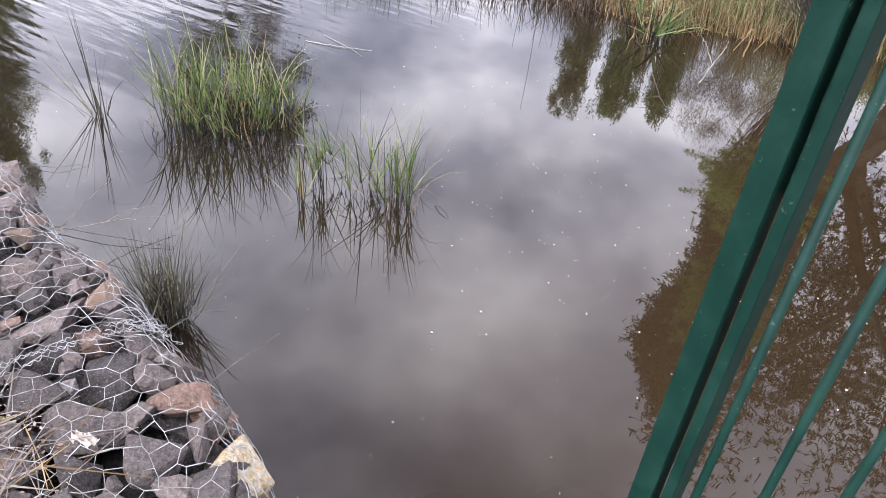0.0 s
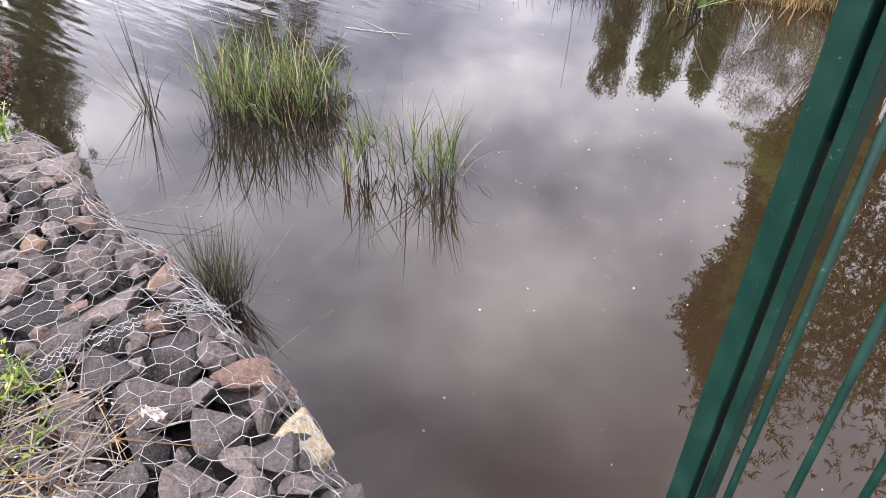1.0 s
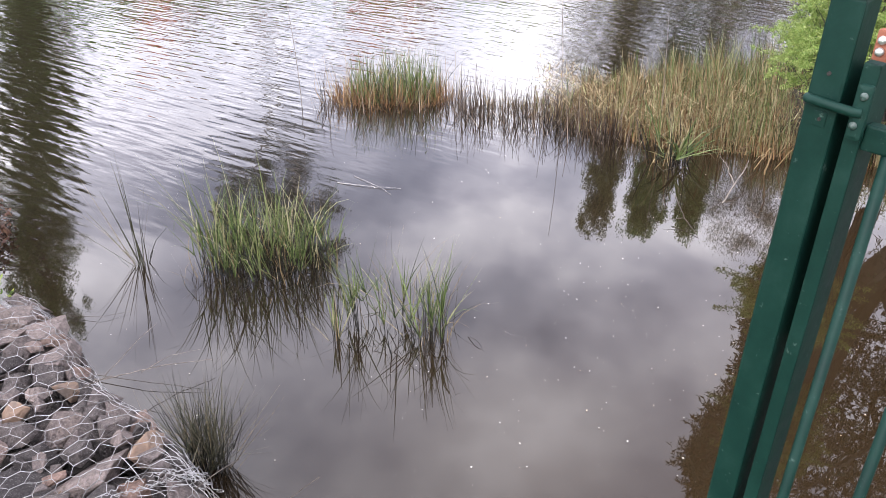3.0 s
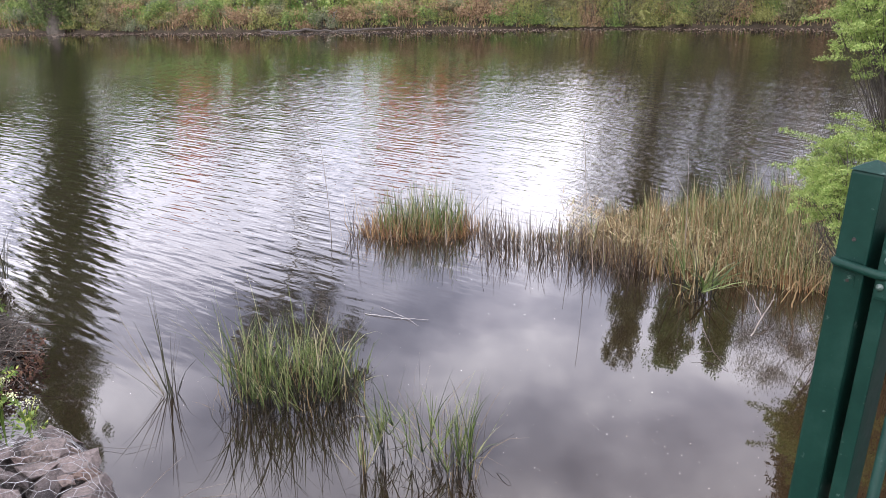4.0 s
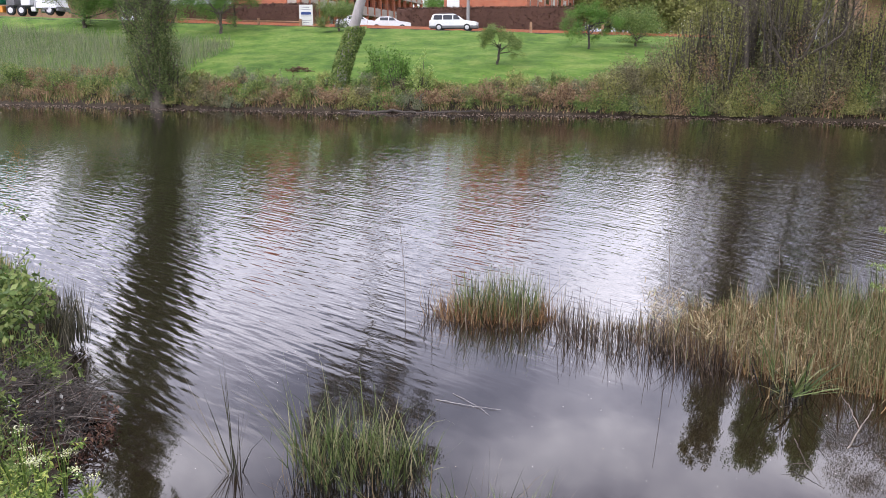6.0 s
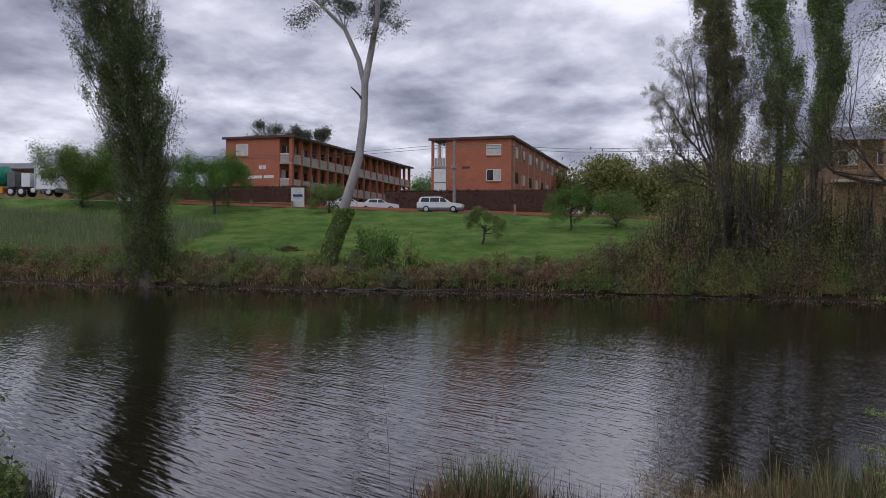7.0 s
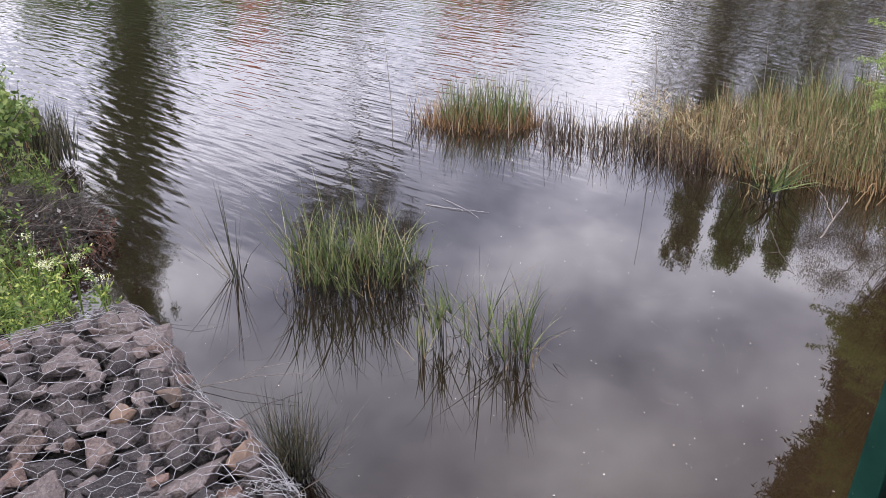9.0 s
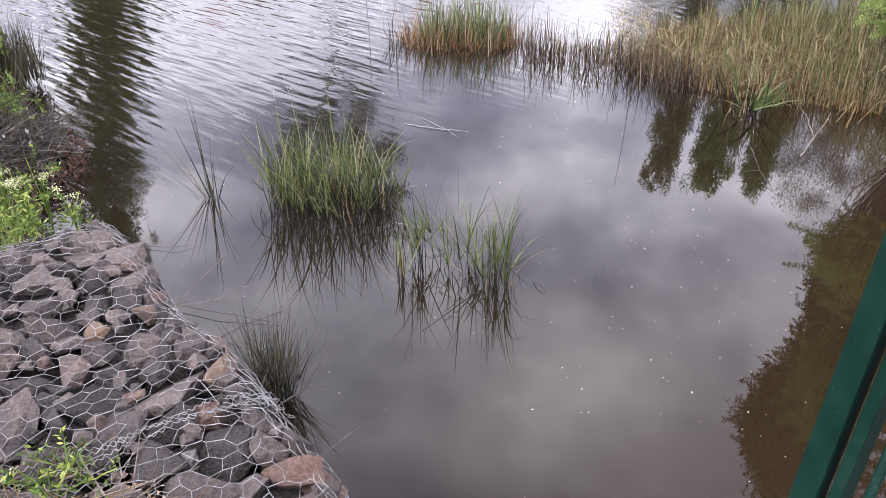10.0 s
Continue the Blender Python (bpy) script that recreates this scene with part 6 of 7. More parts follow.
for sx, dy, w, h, mt, lb in ((-9.9, 1.6, 1.3, 3.0, SEEDLING, "light green shrub on the grassy bank"), (-8.4, 1.2, 1.0, 2.5, BRIGHT_LEAF, "bright yellow-green shrub on the bank"), (-11.2, 3.4, 1.5, 2.6, SEEDLING, "soft green shrub below the lawn"), (-15.5, 1.2, 1.0, 1.2, BUSH_LEAF, "low dark green bush on the bank"), (-18.6, 1.1, 1.2, 1.2, BUSH_LEAF, "low dark bush on the far bank"), (-21.0, 1.0, 0.9, 1.0, DRY_SCRUB, "dry brown scrub on the bank"), (-24.7, 0.3, 1.2, 3.0, POPLAR_LEAF, "leafy suckers at the poplar's foot"), (-26.6, 0.4, 1.2, 3.4, POPLAR_LEAF, "tall leafy suckers at the poplar's foot"), (-28.5, 0.8, 1.5, 1.5, BUSH_LEAF, "leafy green bush on the far bank"), (-31.5, 0.9, 1.6, 1.4, BUSH_LEAF, "leafy green bush on the far bank"), (-35, 1.0, 1.8, 1.6, BUSH_LEAF, "leafy green bush on the far bank"), (-39, 1.4, 2.0, 1.8, BUSH_LEAF, "leafy green bush on the far bank"), (-6.3, 0.5, 1.2, 0.9, DRY_SCRUB, "dry straw-coloured scrub on the bank"), (-4.7, 0.5, 1.0, 1.1, DRY_SCRUB, "dry straw-coloured scrub on the bank"), (-2.6, 0.5, 1.3, 1.0, DRY_SCRUB, "dry straw-coloured scrub on the bank"), (-0.4, 0.6, 1.4, 1.0, DRY_SCRUB, "dry pinkish scrub on the bank"), (1.6, 0.6, 1.3, 1.1, DRY_SCRUB, "dry straw-coloured scrub on the bank"), (-16.8, 0.5, 1.1, 0.8, DRY_SCRUB, "dry brown scrub on the bank"), (-13.2, 0.5, 1.0, 0.8, DRY_SCRUB, "dry brown scrub on the bank")):
    sy = float(shore_y(sx)) + dy
    bush("bank_shrub", lb, sx, sy, float(land_z(sx, sy)), w, 0.9, h, int(900 * w * h) + 500, 0.11, mt, 40, SCRUB)


# low scrub and brambles all along the lawn's foot
for k in range(120):
    sx = -26.0 + 30.0 * k / 119 + R.uniform(-0.35, 0.35)
    sy = float(shore_y(sx)) + (R.uniform(0.05, 0.9) if k % 2 else R.uniform(1.0, 3.2))
    w, h = R.uniform(0.5, 1.2), R.uniform(0.5, 1.3)
    bush("bank_scrub", "low dull-green and brown scrub above the waterline", sx, sy, float(land_z(sx, sy)), w, 0.6, h, int(900 * w * h) + 250, 0.10, (BUSH_LEAF, OLIVE_LEAF, THICKET_LEAF, DRY_SCRUB, GRASS_TUFT, SOFT_GRASS, OLIVE_LEAF)[int(R.integers(0, 7))], 26, SCRUB)
for k in range(40):
    sx = -58.0 + 32.0 * k / 39 + R.uniform(-0.5, 0.5)
    sy = float(shore_y(sx)) + R.uniform(0.1, 1.0) + (k % 3) * 1.6
    w, h = R.uniform(0.9, 1.8), R.uniform(0.7, 1.5)
    bush("bank_scrub", "low rough scrub and dry stalks on the grassy slope", sx, sy, float(land_z(sx, sy)), w, 0.8, h, int(800 * w * h) + 250, 0.11, (DRY_SCRUB, THICKET_LEAF, OLIVE_LEAF, DRY_SCRUB, SOFT_GRASS)[int(R.integers(0, 5))], 26, SCRUB)
# bare dirt on the lawn, built as a low brown bush
bush("dirt_mound", "low brown dirt mound on the lawn, built of stems and leaves", -17.9, 55.5, float(land_z(-17.9, 55.5)), 1.1, 0.6, 0.35, 900, 0.09, HEDGE_LEAF, 26, category="mound")


def make_far_grass():
    n = 26000
    x = R.uniform(-62, 22, n)
    d = np.abs(R.normal(0, 0.9, n)) + 0.05
    y = shore_y(x) + d
    b = np.stack([x, y, land_z(x, y) - 0.05], -1)
    V, F = blades(b, R.uniform(0.12, 0.5, n) * (0.6 + 0.8 * np.sin(x * 1.1) ** 2) * np.clip(1.2 - 0.15 * d, 0.5, 1.2), R.uniform(0, 6.28, n), np.abs(R.normal(0, 0.35, n)), np.abs(R.normal(0, 0.5, n)), R.uniform(0.03, 0.06, n), 3)
    k = R.uniform(size=n) < 0.5
    k = np.repeat(k, 8)
    q = np.repeat(k[::8], 3)
    for nm, mk, mt, lb in (("bank_grass", True, GRASS_TUFT, "rank green grass fringing the far bank"), ("dry_bank_grass", False, DRY_SCRUB, "dry tan grass fringing the far bank")):
        f = F[q == mk]
        u, inv = np.unique(f, return_inverse=True)
        tagged(build(nm, V[u], inv.reshape(-1, 4), mt), lb, "grass", kind="stuff")
    n = 15000
    x = R.uniform(-62, -26.5, n)
    y = shore_y(x) + R.uniform(1.5, 15, n)
    b = np.stack([x, y, land_z(x, y) - 0.05], -1)
    V, F = blades(b, R.uniform(0.5, 1.5, n), R.uniform(0, 6.28, n), np.abs(R.normal(0, 0.2, n)), np.abs(R.normal(0, 0.5, n)), R.uniform(0.015, 0.035, n), 3)
    tagged(build("tall_grass", V, F, SOFT_GRASS), "tall soft grass on the far slope", "grass", kind="stuff")
    n = 14000
    x, f = R.uniform(-34, 24, n), R.uniform(0, 1, n)
    y = shore_y(x) + 1.5 + f * (77 - shore_y(x))
    b = np.stack([x, y, land_z(x, y) - 0.03], -1)
    V, F = blades(b, R.uniform(0.04, 0.10, n), R.uniform(0, 6.28, n), np.abs(R.normal(0.5, 0.3, n)), np.abs(R.normal(0, 0.5, n)), R.uniform(0.03, 0.07, n), 2)
    tagged(build("lawn_tufts", V, F, leafy("lawn_blades", [(0.0, (0.085, 0.165, 0.022)), (0.6, (0.110, 0.195, 0.028)), (1.0, (0.155, 0.22, 0.05))], 0.6, 0.3)), "bright green lawn tufts on the slope", "grass", kind="stuff")


make_far_grass()
branch("fallen_log", "long dark log lying along the far waterline", [(-12.3, 47.1, 0.05), (-9.5, 46.75, 0.10), (-6.6, 46.6, 0.10), (-4.6, 46.7, 0.16)], 0.09, DARKTWIG, "log")
branch("broken_stake", "pale broken stake on the far bank", [(-8.4, 47.3, 0.2), (-8.2, 47.2, 0.7), (-8.05, 47.2, 1.1)], 0.07, TWIG, "stake")

# ---- street and lawn trees ----
tree("street_tree", "round-headed young street tree on the lawn", -30.3, 72.0, 6.2, 1.7, 0.12, SEEDLING, 32000, 0.115, BARK, 0.6, 0.2, 4, 8, 0.30, "street trees", 1.6)
tree("street_tree", "young street tree with light green leaf", -30.6, 76.0, 4.8, 1.9, 0.09, SEEDLING, 13000, 0.10, BARK, 0.6, 0.2, 4, 5, 0.24, "street trees", 1.1)
tree("street_tree", "broad street tree behind the poplar", -44.4, 74.0, 8.6, 1.6, 0.16, BUSH_LEAF, 46000, 0.13, BARK, 0.6, 0.2, 4, 10, 0.36, "street trees", 2.0)
tree("street_tree", "yellow-green street tree behind the poplar", -40.8, 75.5, 6.2, 1.0, 0.12, SEEDLING, 30000, 0.12, BARK, 0.6, 0.2, 4, 9, 0.38, "street trees", 1.6)
tree("street_tree", "dark green young tree by the kerb", -20.3, 74.5, 3.4, 0.8, 0.09, BUSH_LEAF, 15000, 0.09, BARK, 0.6, 0.1, 4, 6, 0.22, "street trees", 0.8)
tree("lawn_tree", "small flat-topped dark tree on the lawn", -4.75, 57.5, 2.6, 1.35, 0.08, BUSH_LEAF, 13000, 0.070, DARKTWIG, 0.45, 0.12, 4, 7, 0.13, "small lawn trees", 0.66, (0.25, 0), flat=0.5)
tree("lawn_tree", "small spreading light green tree on the lawn", 1.55, 66.0, 3.3, 1.7, 0.08, SEEDLING, 14000, 0.078, DARKTWIG, 0.45, 0.1, 4, 7, 0.16, "small lawn trees", 0.9, flat=0.4)
tree("lawn_tree", "bushy light green tree at the lawn's end", 5.2, 68.0, 2.8, 0.7, 0.09, BUSH_LEAF, 18000, 0.09, BARK, 0.6, 0.1, 4, 6, 0.35, "small lawn trees", 1.0)
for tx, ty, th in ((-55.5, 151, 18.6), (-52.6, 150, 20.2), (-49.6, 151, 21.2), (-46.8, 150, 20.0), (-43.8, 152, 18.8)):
    tree("distant_gum", "gum behind the flats, with haze put into its leaf colour", tx, ty, th, 13.0, 0.35, HAZED_GUM, 9000, 0.26, BARK, 0.5, 0.45, 4, 5, 0.45, "gums behind the flats", 1.9)
for tx, ty, th in ((5.6, 122, 10.5), (9.6, 120, 14.0), (13.5, 124, 12.5), (17, 120, 10), (23, 118, 9.5), (28.5, 120, 10), (34, 118, 9)):
    tree("distant_tree", "dense dark green tree beyond the street", tx, ty, th, 2.0, 0.4, OLIVE_LEAF, 11000, 0.40, BARK, 0.6, 0.2, 4, 8, 0.8, "dark trees beyond the street", 2.6)
for tx, ty, th in ((-22.0, 150, 9.0), (-5.5, 160, 10.0), (3.0, 150, 9.0)):
    tree("distant_tree", "light green tree between the buildings", tx, ty, th, 2.5, 0.3, SEEDLING, 12000, 0.26, BARK, 0.6, 0.2, 4, 6, 0.8, "trees between the buildings", 2.3)


# ---- street furniture and planting ----
def hedge(x0, x1, y, top, label):
    zb = float(land_z((x0 + x1) / 2, y))
    g = thing("clipped_hedge", pose((x0 + x1) / 2, y, zb), label, "hedge", "hedges before the flats")
    w, h = (x1 - x0) / 2, top - zb
    part("body", box_bm(-w, w, -0.45, 0.45, -0.3, h - 0.08, 0.15), HEDGE_LEAF, g)
    n = int(w * 900)
    C = np.stack([R.uniform(-w, w, n), R.choice([-0.47, 0.47], n) + R.normal(0, 0.06, n), R.uniform(0, h, n)], -1)
    k = n // 3
    C[:k, 1], C[:k, 2] = R.uniform(-0.5, 0.5, k), h - 0.05 + R.normal(0, 0.07, k)
    V, F = leaves(C, 0.2, 0.6)
    tagged(build("leaves", V, F, HEDGE_LEAF, g), kind="stuff")


hedge(-44.0, -25.8, 86.6, 8.9, "clipped red-brown hedge before the flats")
hedge(-17.4, 0.6, 86.6, 8.35, "clipped red-brown hedge along the street")


def strip(name, label, category, y0, y1, lift, material, x0=-75.0, x1=60.0, n=60, kind="structure"):
    x = np.linspace(x0, x1, n)
    rows = [np.stack([x, np.full(n, yy), 5.45 - 0.033 * (np.clip(x, -75, 60) + 1) + lz], -1) for yy, lz in ((y0, -0.2), (y0, lift), (y1, lift), (y1, -0.2))]
    V = np.concatenate(rows)
    F = np.array([[r * n + i, r * n + i + 1, (r + 1) * n + i + 1, (r + 1) * n + i] for r in range(3) for i in range(n - 1)])
    return tagged(build(name, V, F, material), label, category, kind=kind)


strip("road", "grey asphalt street along the lawn's top", "road", 78.2, 83.6, 0.05, ROAD)
strip("kerb_wall", "low red brick kerb wall below the hedges", "wall", 84.6, 84.9, 0.55, BRICK, -44, 14)


def bollard_row():
    g = thing("timber_barrier", pose(-33, 77.6, float(land_z(-33, 77.6))), "low timber post and rail barrier along the street", "barrier")
    for k in range(5):
        x = -8.2 + 4.1 * k
        z = float(land_z(-33 + x, 77.6)) - float(land_z(-33, 77.6))
        part("post", box_bm(x - 0.1, x + 0.1, -0.1, 0.1, z - 0.2, z + 0.62, 0.02), TIMBER, g)
    for k in range(4):
        x = -8.2 + 4.1 * k
        za, zb = (float(land_z(-33 + q, 77.6)) - float(land_z(-33, 77.6)) + 0.36 for q in (x, x + 4.1))
        V, F = tube([(x + 0.1, 0, za), (x + 4.0, 0, zb)], 0.07, 6)
        build("rail", V, F, TIMBER, g)
    for x in (-3.35, 3.0):
        b = thing("bollard", pose(x, 77.6, float(land_z(x, 77.6))), "weathered timber bollard at the street's edge", "bollard", "street bollards")
        part("shaft", box_bm(-0.11, 0.11, -0.11, 0.11, -0.2, 0.95, 0.03), TIMBER, b)


def power_pole():
    zb = float(land_z(-9.72, 83.4)) - 0.1
    g = thing("street_pole", pose(-9.72, 83.4, zb), "weathered grey timber power pole beside the street", "pole")
    V, F = tube([(0, 0, -0.2), (0, 0, 3.5), (0, 0, 13.15 - zb)], [0.17, 0.15, 0.12], 12)
    build("shaft", V, F, POLE_GREY, g, smooth=True)
    part("cap", box_bm(-0.14, 0.14, -0.14, 0.14, 13.15 - zb, 13.22 - zb, 0.02), POLE_GREY, g)
    part("fuse_box", box_bm(-0.3, 0.3, -0.34, -0.13, 10.4 - zb, 10.75 - zb, 0.03), POLE_GREY, g, "grey fuse box")
    for k in range(2):
        V, F = tube([(-0.02, 0, 12.9 - zb - 0.3 * k), (-14, 3, 12.3 - zb - 0.3 * k), (-30, 8, 12.8 - zb - 0.3 * k)], 0.02, 4)
        build("cable", V, F, CAR_GREY, g)
        V, F = tube([(0.02, 0, 12.9 - zb - 0.3 * k), (12, -3, 11.9 - zb - 0.3 * k), (26, -6, 11.6 - zb - 0.3 * k)], 0.02, 4)
        build("cable", V, F, CAR_GREY, g)


def sign_board():
    x, y = -24.37, 78.0
    zb = float(land_z(x, y))
    g = thing("sign_board", pose(x, y, zb, 0, 0, 8), "white notice board with blue lettering on two posts", "sign")
    b = 6.32 - zb
    for s in (-0.6, 0.6):
        part("post", box_bm(s - 0.05, s + 0.05, 0.02, 0.1, -0.3, b + 1.75, 0.01), TIMBER, g)
    p = part("panel", box_bm(-0.63, 0.63, -0.03, 0.015, b, b + 1.87, 0.01), WHITE_PAINT, g, "white painted panel")
    for z, w, h in ((1.62, 0.34, 0.05), (1.42, 0.42, 0.04), (0.98, 0.46, 0.24), (0.84, 0.5, 0.05), (0.45, 0.4, 0.04), (0.25, 0.3, 0.04)):
        part("lettering", box_bm(-w, w, -0.04, -0.031, b + z, b + z + h), INK if h > 0.1 else INK_GREY, p, "unreadable line of lettering")


bollard_row()
power_pole()
sign_board()


# ---- buildings ----
def window(parent, x0, x1, z0, z1, y, shade=0.5, face=-1):
    w = part("window", box_bm(x0, x1, y, y + 0.05, z0, z1), WHITE_PAINT, parent, "window with pale frame")
    c = (x0 + x1) / 2
    for a, b in ((x0 + 0.06, c - 0.03), (c + 0.03, x1 - 0.06)):
        part("pane", box_bm(a, b, y - 0.006, y + 0.02, z0 + 0.06, z1 - 0.06), CURTAIN if R.uniform() < shade else GLASS, w)
    part("sill", box_bm(x0 - 0.06, x1 + 0.06, y - 0.10, y + 0.02, z0 - 0.09, z0), BRICK, w)


def flats_left():
    w, L, H, g0 = 8.5, 40.0, 8.55, 6.25
    g = thing("apartment_block", pose(-37.3, 91.9, g0, 0, 0, -9.8), "three-storey red brick flats with open access galleries", "building", "red brick flats")
    core = 6.9
    part("wall", box_bm(0, core, 0, L, -0.5, H), BRICK, g, "red brick walls")
    roof = part("roof", box_bm(-0.25, w + 0.35, -0.3, L + 0.3, H, H + 0.14), ROOF_METAL, g, "flat sheet roof")
    part("fascia", box_bm(-0.28, w + 0.38, -0.36, -0.301, H - 0.06, H + 0.2), FASCIA, roof, "dark roof fascia")
    part("fascia", box_bm(w + 0.351, w + 0.41, -0.36, L + 0.3, H - 0.06, H + 0.2), FASCIA, roof, "dark roof fascia")
    storey = 2.83
    for k in range(3):
        z = storey * k + (0.0 if k else 0.02)
        part("gallery_floor", box_bm(core + 0.003, w, 0.0, L, z - 0.12, z + 0.06), CREAM, g, "concrete gallery floor")
        end = part("end_balustrade", box_bm(core + 0.1, w - 0.42, 0.02, 0.12, z + 0.06, z + 0.95), CREAM, g, "balustrade at the gallery's end")
        part("coping", box_bm(core + 0.05, w - 0.40, -0.01, 0.15, z + 0.953, z + 1.06), WHITE_PAINT, end, "white coping")
    n = 17
    col = []
    for i in range(n + 1):
        y = 0.02 + (L - 0.34) * i / n
        d = 0.42 if i == 0 else 0.26
        c = part("column", box_bm(w - 0.38, w, y, y + d, 0, H - 0.003), BRICK, g)
        if i < n:
            for k in range(3):
                z = storey * k
                y1 = 0.02 + (L - 0.34) * (i + 1) / n
                part("balustrade", box_bm(w - 0.20, w - 0.10, y + d + 0.004, y1 - 0.004, z + 0.062, z + 1.0), CREAM, g)
                dr = part("door", box_bm(core + 0.004, core + 0.05, y + 0.5, y + 1.35, z + 0.063, z + 2.1), (TIMBER, CURTAIN, FASCIA)[(i + k) % 3], g)
                part("side_window", box_bm(core + 0.004, core + 0.05, y + 1.45, y + 2.1, z + 1.0, z + 2.1), GLASS if (i * 3 + k) % 3 else CURTAIN, g)
    window(g, 1.35, 2.9, 6.55, 7.9, -0.03, 1.0)
    for x0, x1, z0, z1 in ((4.35, 4.75, 5.0, 5.42), (4.85, 5.2, 5.0, 5.42), (2.9, 4.7, 3.95, 4.28), (4.95, 6.2, 3.95, 4.28)):
        part("lettering", box_bm(x0, x1, -0.06, -0.004, z0, z1), WHITE_PAINT, g, "white raised lettering, unreadable")


def flats_right():
    w, L, H, g0 = 9.1, 40.0, 8.6, 5.75
    g = thing("apartment_block", pose(-13.3, 91.8, g0, 0, 0, -9.8), "red brick flats end-on with corner balconies", "building", "red brick flats")
    core = 1.75
    part("wall", box_bm(core, w, 0, L, -0.5, H), BRICK, g, "red brick walls")
    roof = part("roof", box_bm(-0.2, w + 0.3, -0.3, L + 0.3, H, H + 0.14), ROOF_METAL, g, "flat sheet roof")
    part("fascia", box_bm(-0.23, w + 0.33, -0.36, -0.301, H - 0.06, H + 0.2), FASCIA, roof, "dark roof fascia")
    part("fascia", box_bm(w + 0.301, w + 0.36, -0.36, L + 0.3, H - 0.06, H + 0.2), FASCIA, roof, "dark roof fascia")
    for k in range(3):
        z = 2.83 * k
        part("gallery_floor", box_bm(0, core - 0.003, 0.0, L, z - 0.12, z + 0.06), CREAM, g, "concrete gallery floor")
        if k == 2:
            b = part("end_balustrade", box_bm(0.3, core - 0.05, 0.03, 0.08, z + 0.06, z + 0.95), CREAM, g, "rail panel with white bars")
            for i in range(5):
                part("upright", box_bm(0.32 + 0.33 * i, 0.40 + 0.33 * i, -0.01, 0.02, z + 0.06, z + 2.6), WHITE_PAINT, b, "white upright")
        else:
            b = part("end_balustrade", box_bm(0.3, core - 0.05, 0.03, 0.08, z + 0.06, z + 2.6), WHITE_PAINT, g, "white infill panel")
            part("bar", box_bm(0.3, core - 0.05, 0.0, 0.026, z + 1.0, z + 1.08), FASCIA, b)
        for i in range(15):
            part("balustrade", box_bm(0.06, 0.14, 0.4 + 2.6 * i, 2.7 + 2.6 * i, z + 0.062, z + 1.0), CREAM, g)
    for i in range(16):
        part("column", box_bm(0, 0.28, 0.02 + 2.6 * i, 0.28 + 2.6 * i, 0, H - 0.003), BRICK, g)
    window(g, 6.35, 8.0, 6.75, 7.95, -0.03, 1.0)
    window(g, 6.35, 8.0, 3.95, 5.2, -0.03, 0.5)
    for i in range(10):
        y = 1.2 + 3.9 * i
        part("downpipe", box_bm(w + 0.004, w + 0.11, y, y + 0.11, 0, H - 0.1), CREAM, g, "pale downpipe")
        for k in range(3):
            part("side_window", box_bm(w - 0.02, w + 0.03, y + 1.0, y + 2.4, 2.83 * k + 1.0, 2.83 * k + 2.2), GLASS if (i + k) % 2 else CURTAIN, g)
    part("stain", box_bm(3.6, 4.5, -0.004, 0.001, 5.35, 5.6), FASCIA, g, "dark patch of lettering, unreadable")


def low_building(x, y, z, w, d, h, turn, name, label, wall_mat, roof_h, eave=0.5, windows=3):
    g = thing(name, pose(x, y, z, 0, 0, turn), label, "building")
    part("wall", box_bm(-w / 2, w / 2, 0, d, -1.0, h), wall_mat, g)
    bm = bmesh.new()
    a, b, e = w / 2 + eave, d + eave, -eave
    vs = [bm.verts.new(c) for c in ((-a, e, h), (a, e, h), (a, b, h), (-a, b, h), (-a + roof_h * 1.2, d / 2, h + roof_h), (a - roof_h * 1.2, d / 2, h + roof_h))]
    for f in ((0, 1, 5, 4), (2, 3, 4, 5), (1, 2, 5), (3, 0, 4), (3, 2, 1, 0)):
        bm.faces.new([vs[i] for i in f])
    r = part("roof", bm, ROOF_METAL, g, "hipped dark roof")
    part("gutter", box_bm(-a, a, e - 0.1, e - 0.002, h - 0.12, h + 0.05), FASCIA, r)
    for i in range(windows):
        c = -w / 2 + w * (i + 0.5) / windows
        window(g, c - 0.8, c + 0.8, h - 2.1, h - 0.8, -0.03, 0.5)
    return g


flats_left()
flats_right()
low_building(-23.0, 150.0, 6.6, 14, 10, 5.6, -10, "low_block", "low tan brick building between the flats", TAN_WALL, 0.4, 0.4, 4)
low_building(-92.0, 112.0, 7.4, 44, 16, 6.2, 4, "long_shed", "long low building with a grey metal roof", TAN_WALL, 1.7, 0.8, 8)
house = low_building(30.2, 75.5, 4.6, 12.5, 11, 7.2, -6, "brick_house", "two-storey tan brick house behind bare trees", TAN_WALL, 2.0, 0.7, 4)
part("balcony_floor", box_bm(-6.2, 2.0, -1.4, -0.004, 3.6, 3.8), CREAM, house)
for k in range(5):
    part("balcony_post", box_bm(-6.2 + 2.0 * k, -6.05 + 2.0 * k, -1.4, -1.25, 0, 7.1), TIMBER, house)
part("balcony_rail", box_bm(-6.2, 2.0, -1.4, -1.34, 4.5, 4.6), TIMBER, house)


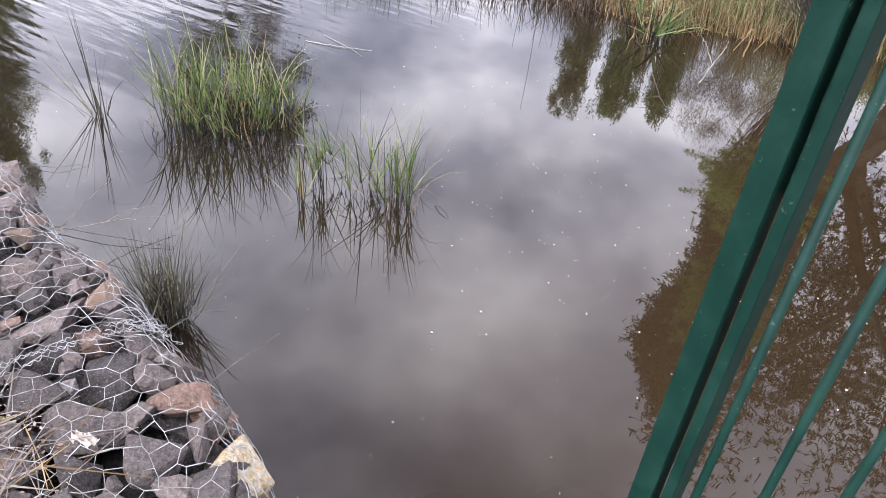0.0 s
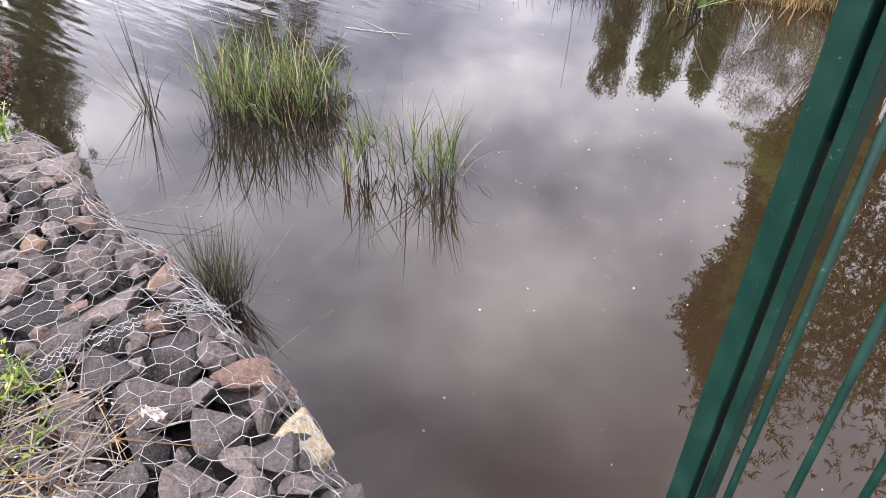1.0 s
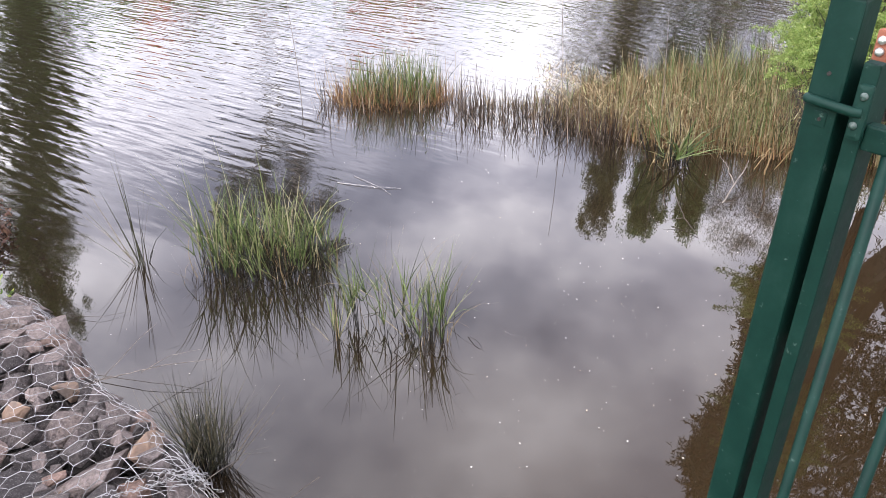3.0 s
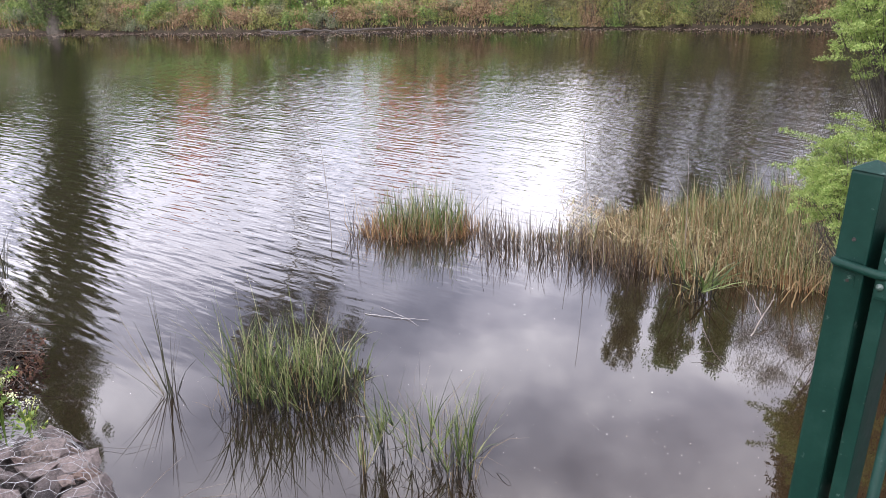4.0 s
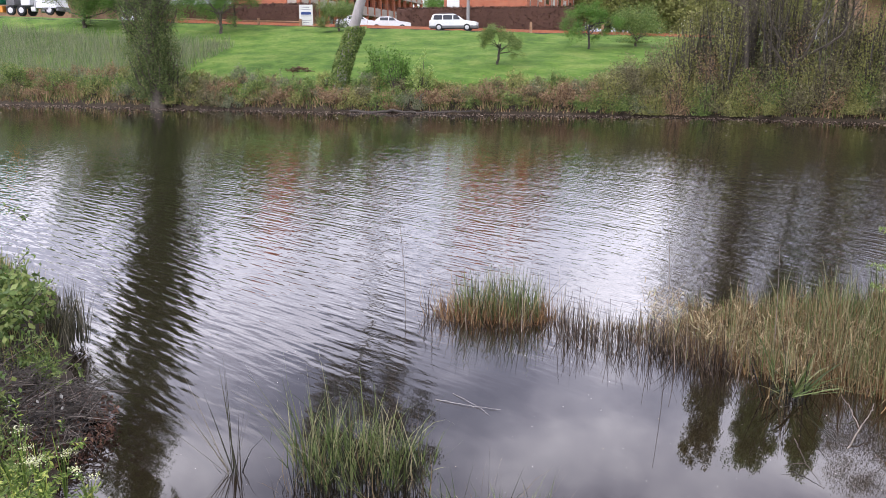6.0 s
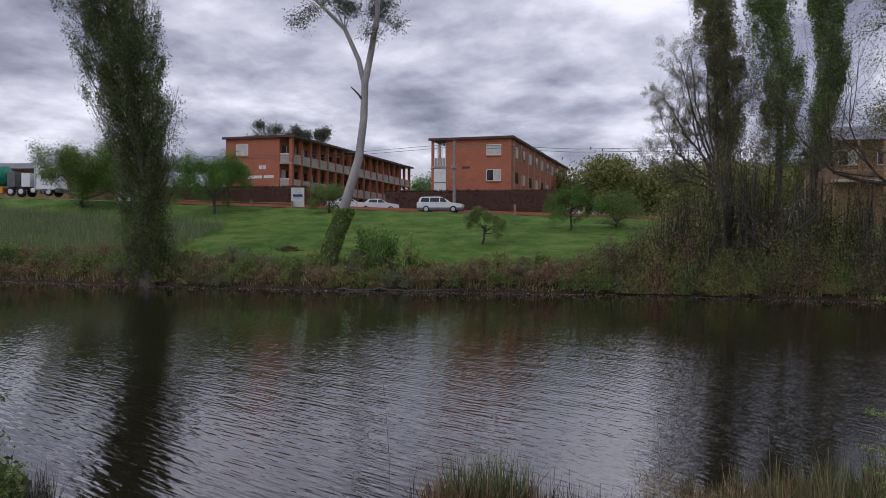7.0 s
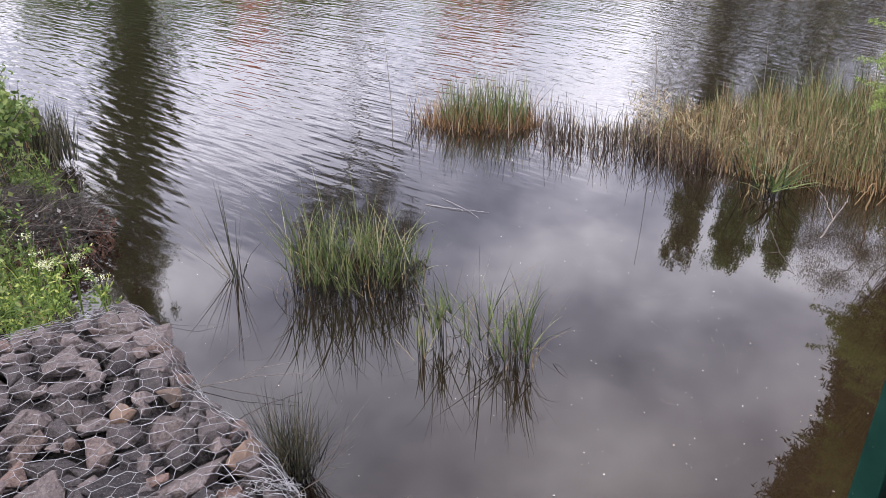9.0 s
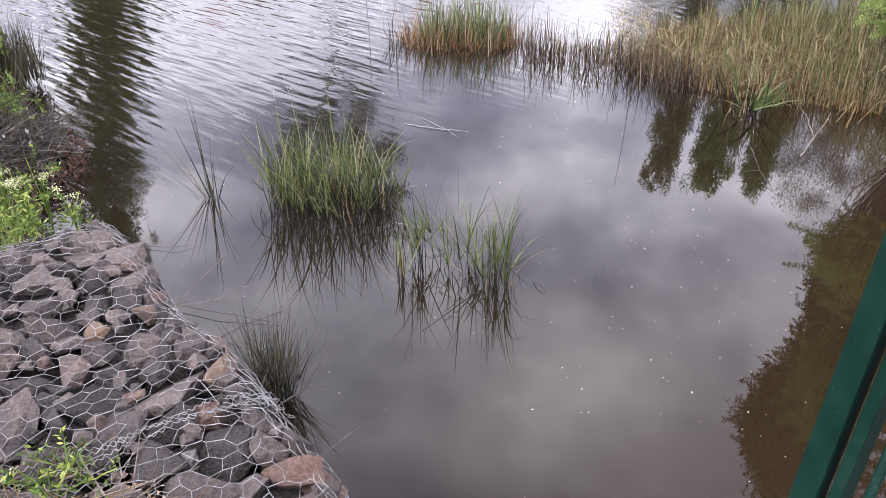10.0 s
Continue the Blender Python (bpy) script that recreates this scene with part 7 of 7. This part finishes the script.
# ---- vehicles ----
def wheel(parent, x, y, r, w=0.2):
    bm = bmesh.new()
    bmesh.ops.create_cone(bm, cap_ends=True, segments=20, radius1=r, radius2=r, depth=w, matrix=Matrix.Translation((x, y, r)) @ Matrix.Rotation(radians(90), 4, "X"))
    bmesh.ops.bevel(bm, geom=[e for e in bm.edges if len(e.link_faces) == 2 and any(len(f.verts) > 4 for f in e.link_faces)], offset=0.03, segments=2, affect="EDGES")
    t = part("tyre", bm, RUBBER, parent)
    bm = bmesh.new()
    s = -1 if y < 0 else 1
    bmesh.ops.create_cone(bm, cap_ends=True, segments=16, radius1=r * 0.64, radius2=r * 0.5, depth=0.04, matrix=Matrix.Translation((x, y + s * (w / 2 + 0.005), r)) @ Matrix.Rotation(radians(90), 4, "X"))
    part("rim", bm, ALLOY, t)


def extrude_profile(pts, half, tuck=0.0, bevel=0.05, z_tuck=1.0):
    """A body from its side outline; above z_tuck the sides lean in by tuck a metre."""
    bm = bmesh.new()
    sides = []
    for s in (-1, 1):
        sides.append([bm.verts.new((x, s * (half - max(0, z - z_tuck) * tuck), z)) for x, z in pts])
    n = len(pts)
    for i in range(n):
        bm.faces.new((sides[0][i], sides[0][(i + 1) % n], sides[1][(i + 1) % n], sides[1][i]))
    bm.faces.new(sides[0][::-1])
    bm.faces.new(sides[1])
    bmesh.ops.bevel(bm, geom=bm.edges[:], offset=bevel, segments=2, affect="EDGES", profile=0.6)
    return bm


def car(x, y, turn, label, wagon=True, paint=CAR_WHITE):
    z = float(land_z(x, y)) + 0.05
    g = thing("parked_car", pose(x, y, z, 0, 0, turn), label, "car", "parked cars")
    lower = [(-2.2, 0.42), (-2.22, 0.95), (-2.05, 1.0), (0.95, 1.0), (2.05, 0.86), (2.2, 0.70), (2.2, 0.40), (1.9, 0.28), (-1.9, 0.28)]
    body = part("body", extrude_profile(lower, 0.86), paint, g, smooth=False)
    top = [(-2.08, 0.98), (-1.92, 1.45), (-1.75, 1.53), (0.0, 1.55), (0.25, 1.49), (1.05, 0.98)] if wagon else [(-1.5, 0.98), (-0.95, 1.40), (0.0, 1.43), (0.3, 1.37), (1.05, 0.98)]
    cabin = part("cabin", extrude_profile(top, 0.84, 0.28, 0.04), paint, g)
    part("cladding", extrude_profile([(-2.24, 0.26), (-2.24, 0.5), (2.23, 0.5), (2.23, 0.26)], 0.875, 0, 0.03), CAR_GREY, g, "grey lower cladding")
    for s in (-1, 1):
        spans = ((-1.85, -1.0), (-0.92, -0.05), (0.03, 0.72)) if wagon else ((-1.0, -0.1), (-0.03, 0.7))
        for a, b in spans:
            bm = bmesh.new()
            zt = 1.45 if wagon else 1.33
            cut = 0.34 if b > 0.5 else 0.0
            quad = [(a, 1.03), (b, 1.03), (b - cut, zt), (a + (0.12 if a < -1.5 or (not wagon and a < -0.9) else 0), zt)]
            front = [bm.verts.new((px, s * (0.845 - (pz - 1.0) * 0.28), pz)) for px, pz in quad]
            back = [bm.verts.new((px, s * (0.815 - (pz - 1.0) * 0.28), pz)) for px, pz in quad]
            bm.faces.new(front), bm.faces.new(back)
            for i in range(4):
                bm.faces.new((front[i], front[(i + 1) % 4], back[(i + 1) % 4], back[i]))
            part("side_window", bm, GLASS, cabin)
    if wagon:
        for s in (-0.6, 0.6):
            V, F = tube([(-1.7, s, 1.56), (-1.6, s, 1.62), (-0.1, s, 1.62), (0.05, s, 1.56)], 0.02, 5)
            build("roof_rail", V, F, CAR_GREY, cabin)
    for s in (-0.7, 0.7):
        part("headlight", box_bm(2.1, 2.225, s - 0.17, s + 0.17, 0.68, 0.82, 0.02), LAMP_CLEAR, body)
        part("tail_light", box_bm(-2.245, -2.15, s - 0.12, s + 0.12, 0.75, 1.0, 0.02), LAMP_RED, body)
        for wx in (-1.3, 1.32):
            wheel(g, wx, 0.80 if s > 0 else -0.80, 0.33)


car(-10.6, 79.6, 0, "white station wagon with grey lower panels parked by the lawn")
car(-21.3, 85.4, 20, "white sedan parked before the flats", False)
car(-18.2, 86.2, 15, "silver-white sedan parked before the flats", False, CAR_WHITE)


def tanker():
    x, y = -56.0, 85.0
    z = float(land_z(x, y)) + 0.6
    g = thing("tanker_truck", pose(x, y, z, 0, 0, 3), "white-cabbed truck with a green tank parked across the street", "truck")
    part("chassis", box_bm(-11, 2.6, -0.5, 0.5, 0.75, 1.0, 0.03), CAR_GREY, g)
    cab = part("cab", extrude_profile([(0.3, 0.7), (0.3, 3.3), (0.8, 3.55), (2.0, 3.2), (2.55, 1.9), (2.65, 0.7)], 1.2, 0, 0.08), CAR_WHITE, g, "white cab")
    part("windscreen", box_bm(2.12, 2.2, -1.0, 1.0, 2.0, 2.75, 0.02), GLASS, cab)
    for s in (-1, 1):
        part("side_window", box_bm(0.95, 2.0, s * 1.205 - 0.01, s * 1.205 + 0.01, 1.9, 2.8), GLASS, cab)
        part("grab_step", box_bm(1.0, 1.6, s * 1.24 - 0.04, s * 1.24 + 0.04, 0.55, 0.75, 0.01), CAR_GREY, cab)
        part("mirror", box_bm(2.2, 2.35, s * 1.4 - 0.1, s * 1.4 + 0.1, 1.9, 2.6, 0.02), CAR_GREY, cab)
    part("bumper", box_bm(2.5, 2.8, -1.2, 1.2, 0.4, 0.85, 0.05), CAR_GREY, cab)
    part("locker", box_bm(-1.35, -0.35, -1.15, 1.15, 1.0, 2.5, 0.06), CAR_WHITE, g, "white body locker")
    for s in (-0.9, 0.9):
        V, F = tube([(0.05, s, 0.9), (0.05, s, 3.3), (-0.05, s, 3.7)], 0.09, 8)
        build("exhaust_stack", V, F, ALLOY, g, "bright exhaust stack", True)
        part("fuel_tank", box_bm(-0.3, 0.25, s - 0.28, s + 0.28, 0.35, 0.85, 0.1), ALLOY, g, "alloy fuel tank")
    part("sun_visor", box_bm(1.95, 2.35, -1.1, 1.1, 2.95, 3.05, 0.02), CAR_GREY, cab)
    part("rack", box_bm(-3.0, -2.1, -1.1, 1.1, 1.0, 2.7, 0.05), CAR_GREY, g, "dark pump rack")
    bm = bmesh.new()
    bmesh.ops.create_cone(bm, cap_ends=True, segments=28, radius1=1.1, radius2=1.1, depth=7.2, matrix=Matrix.Translation((-7.0, 0, 2.25)) @ Matrix.Rotation(radians(90), 4, "Y"))
    bmesh.ops.bevel(bm, geom=[e for e in bm.edges if any(len(f.verts) > 4 for f in e.link_faces)], offset=0.22, segments=3, affect="EDGES")
    part("tank", bm, TANK_GREEN, g, "green cylindrical tank", True)
    part("toolbox", box_bm(-4.6, -3.4, -1.25, -0.6, 0.3, 0.95, 0.04), ORANGE, g, "orange side box")
    for wx in (1.7, -1.4, -2.6, -8.6, -9.8):
        for s in (-1.0, 1.0):
            wheel(g, wx, s, 0.5, 0.3)


tanker()
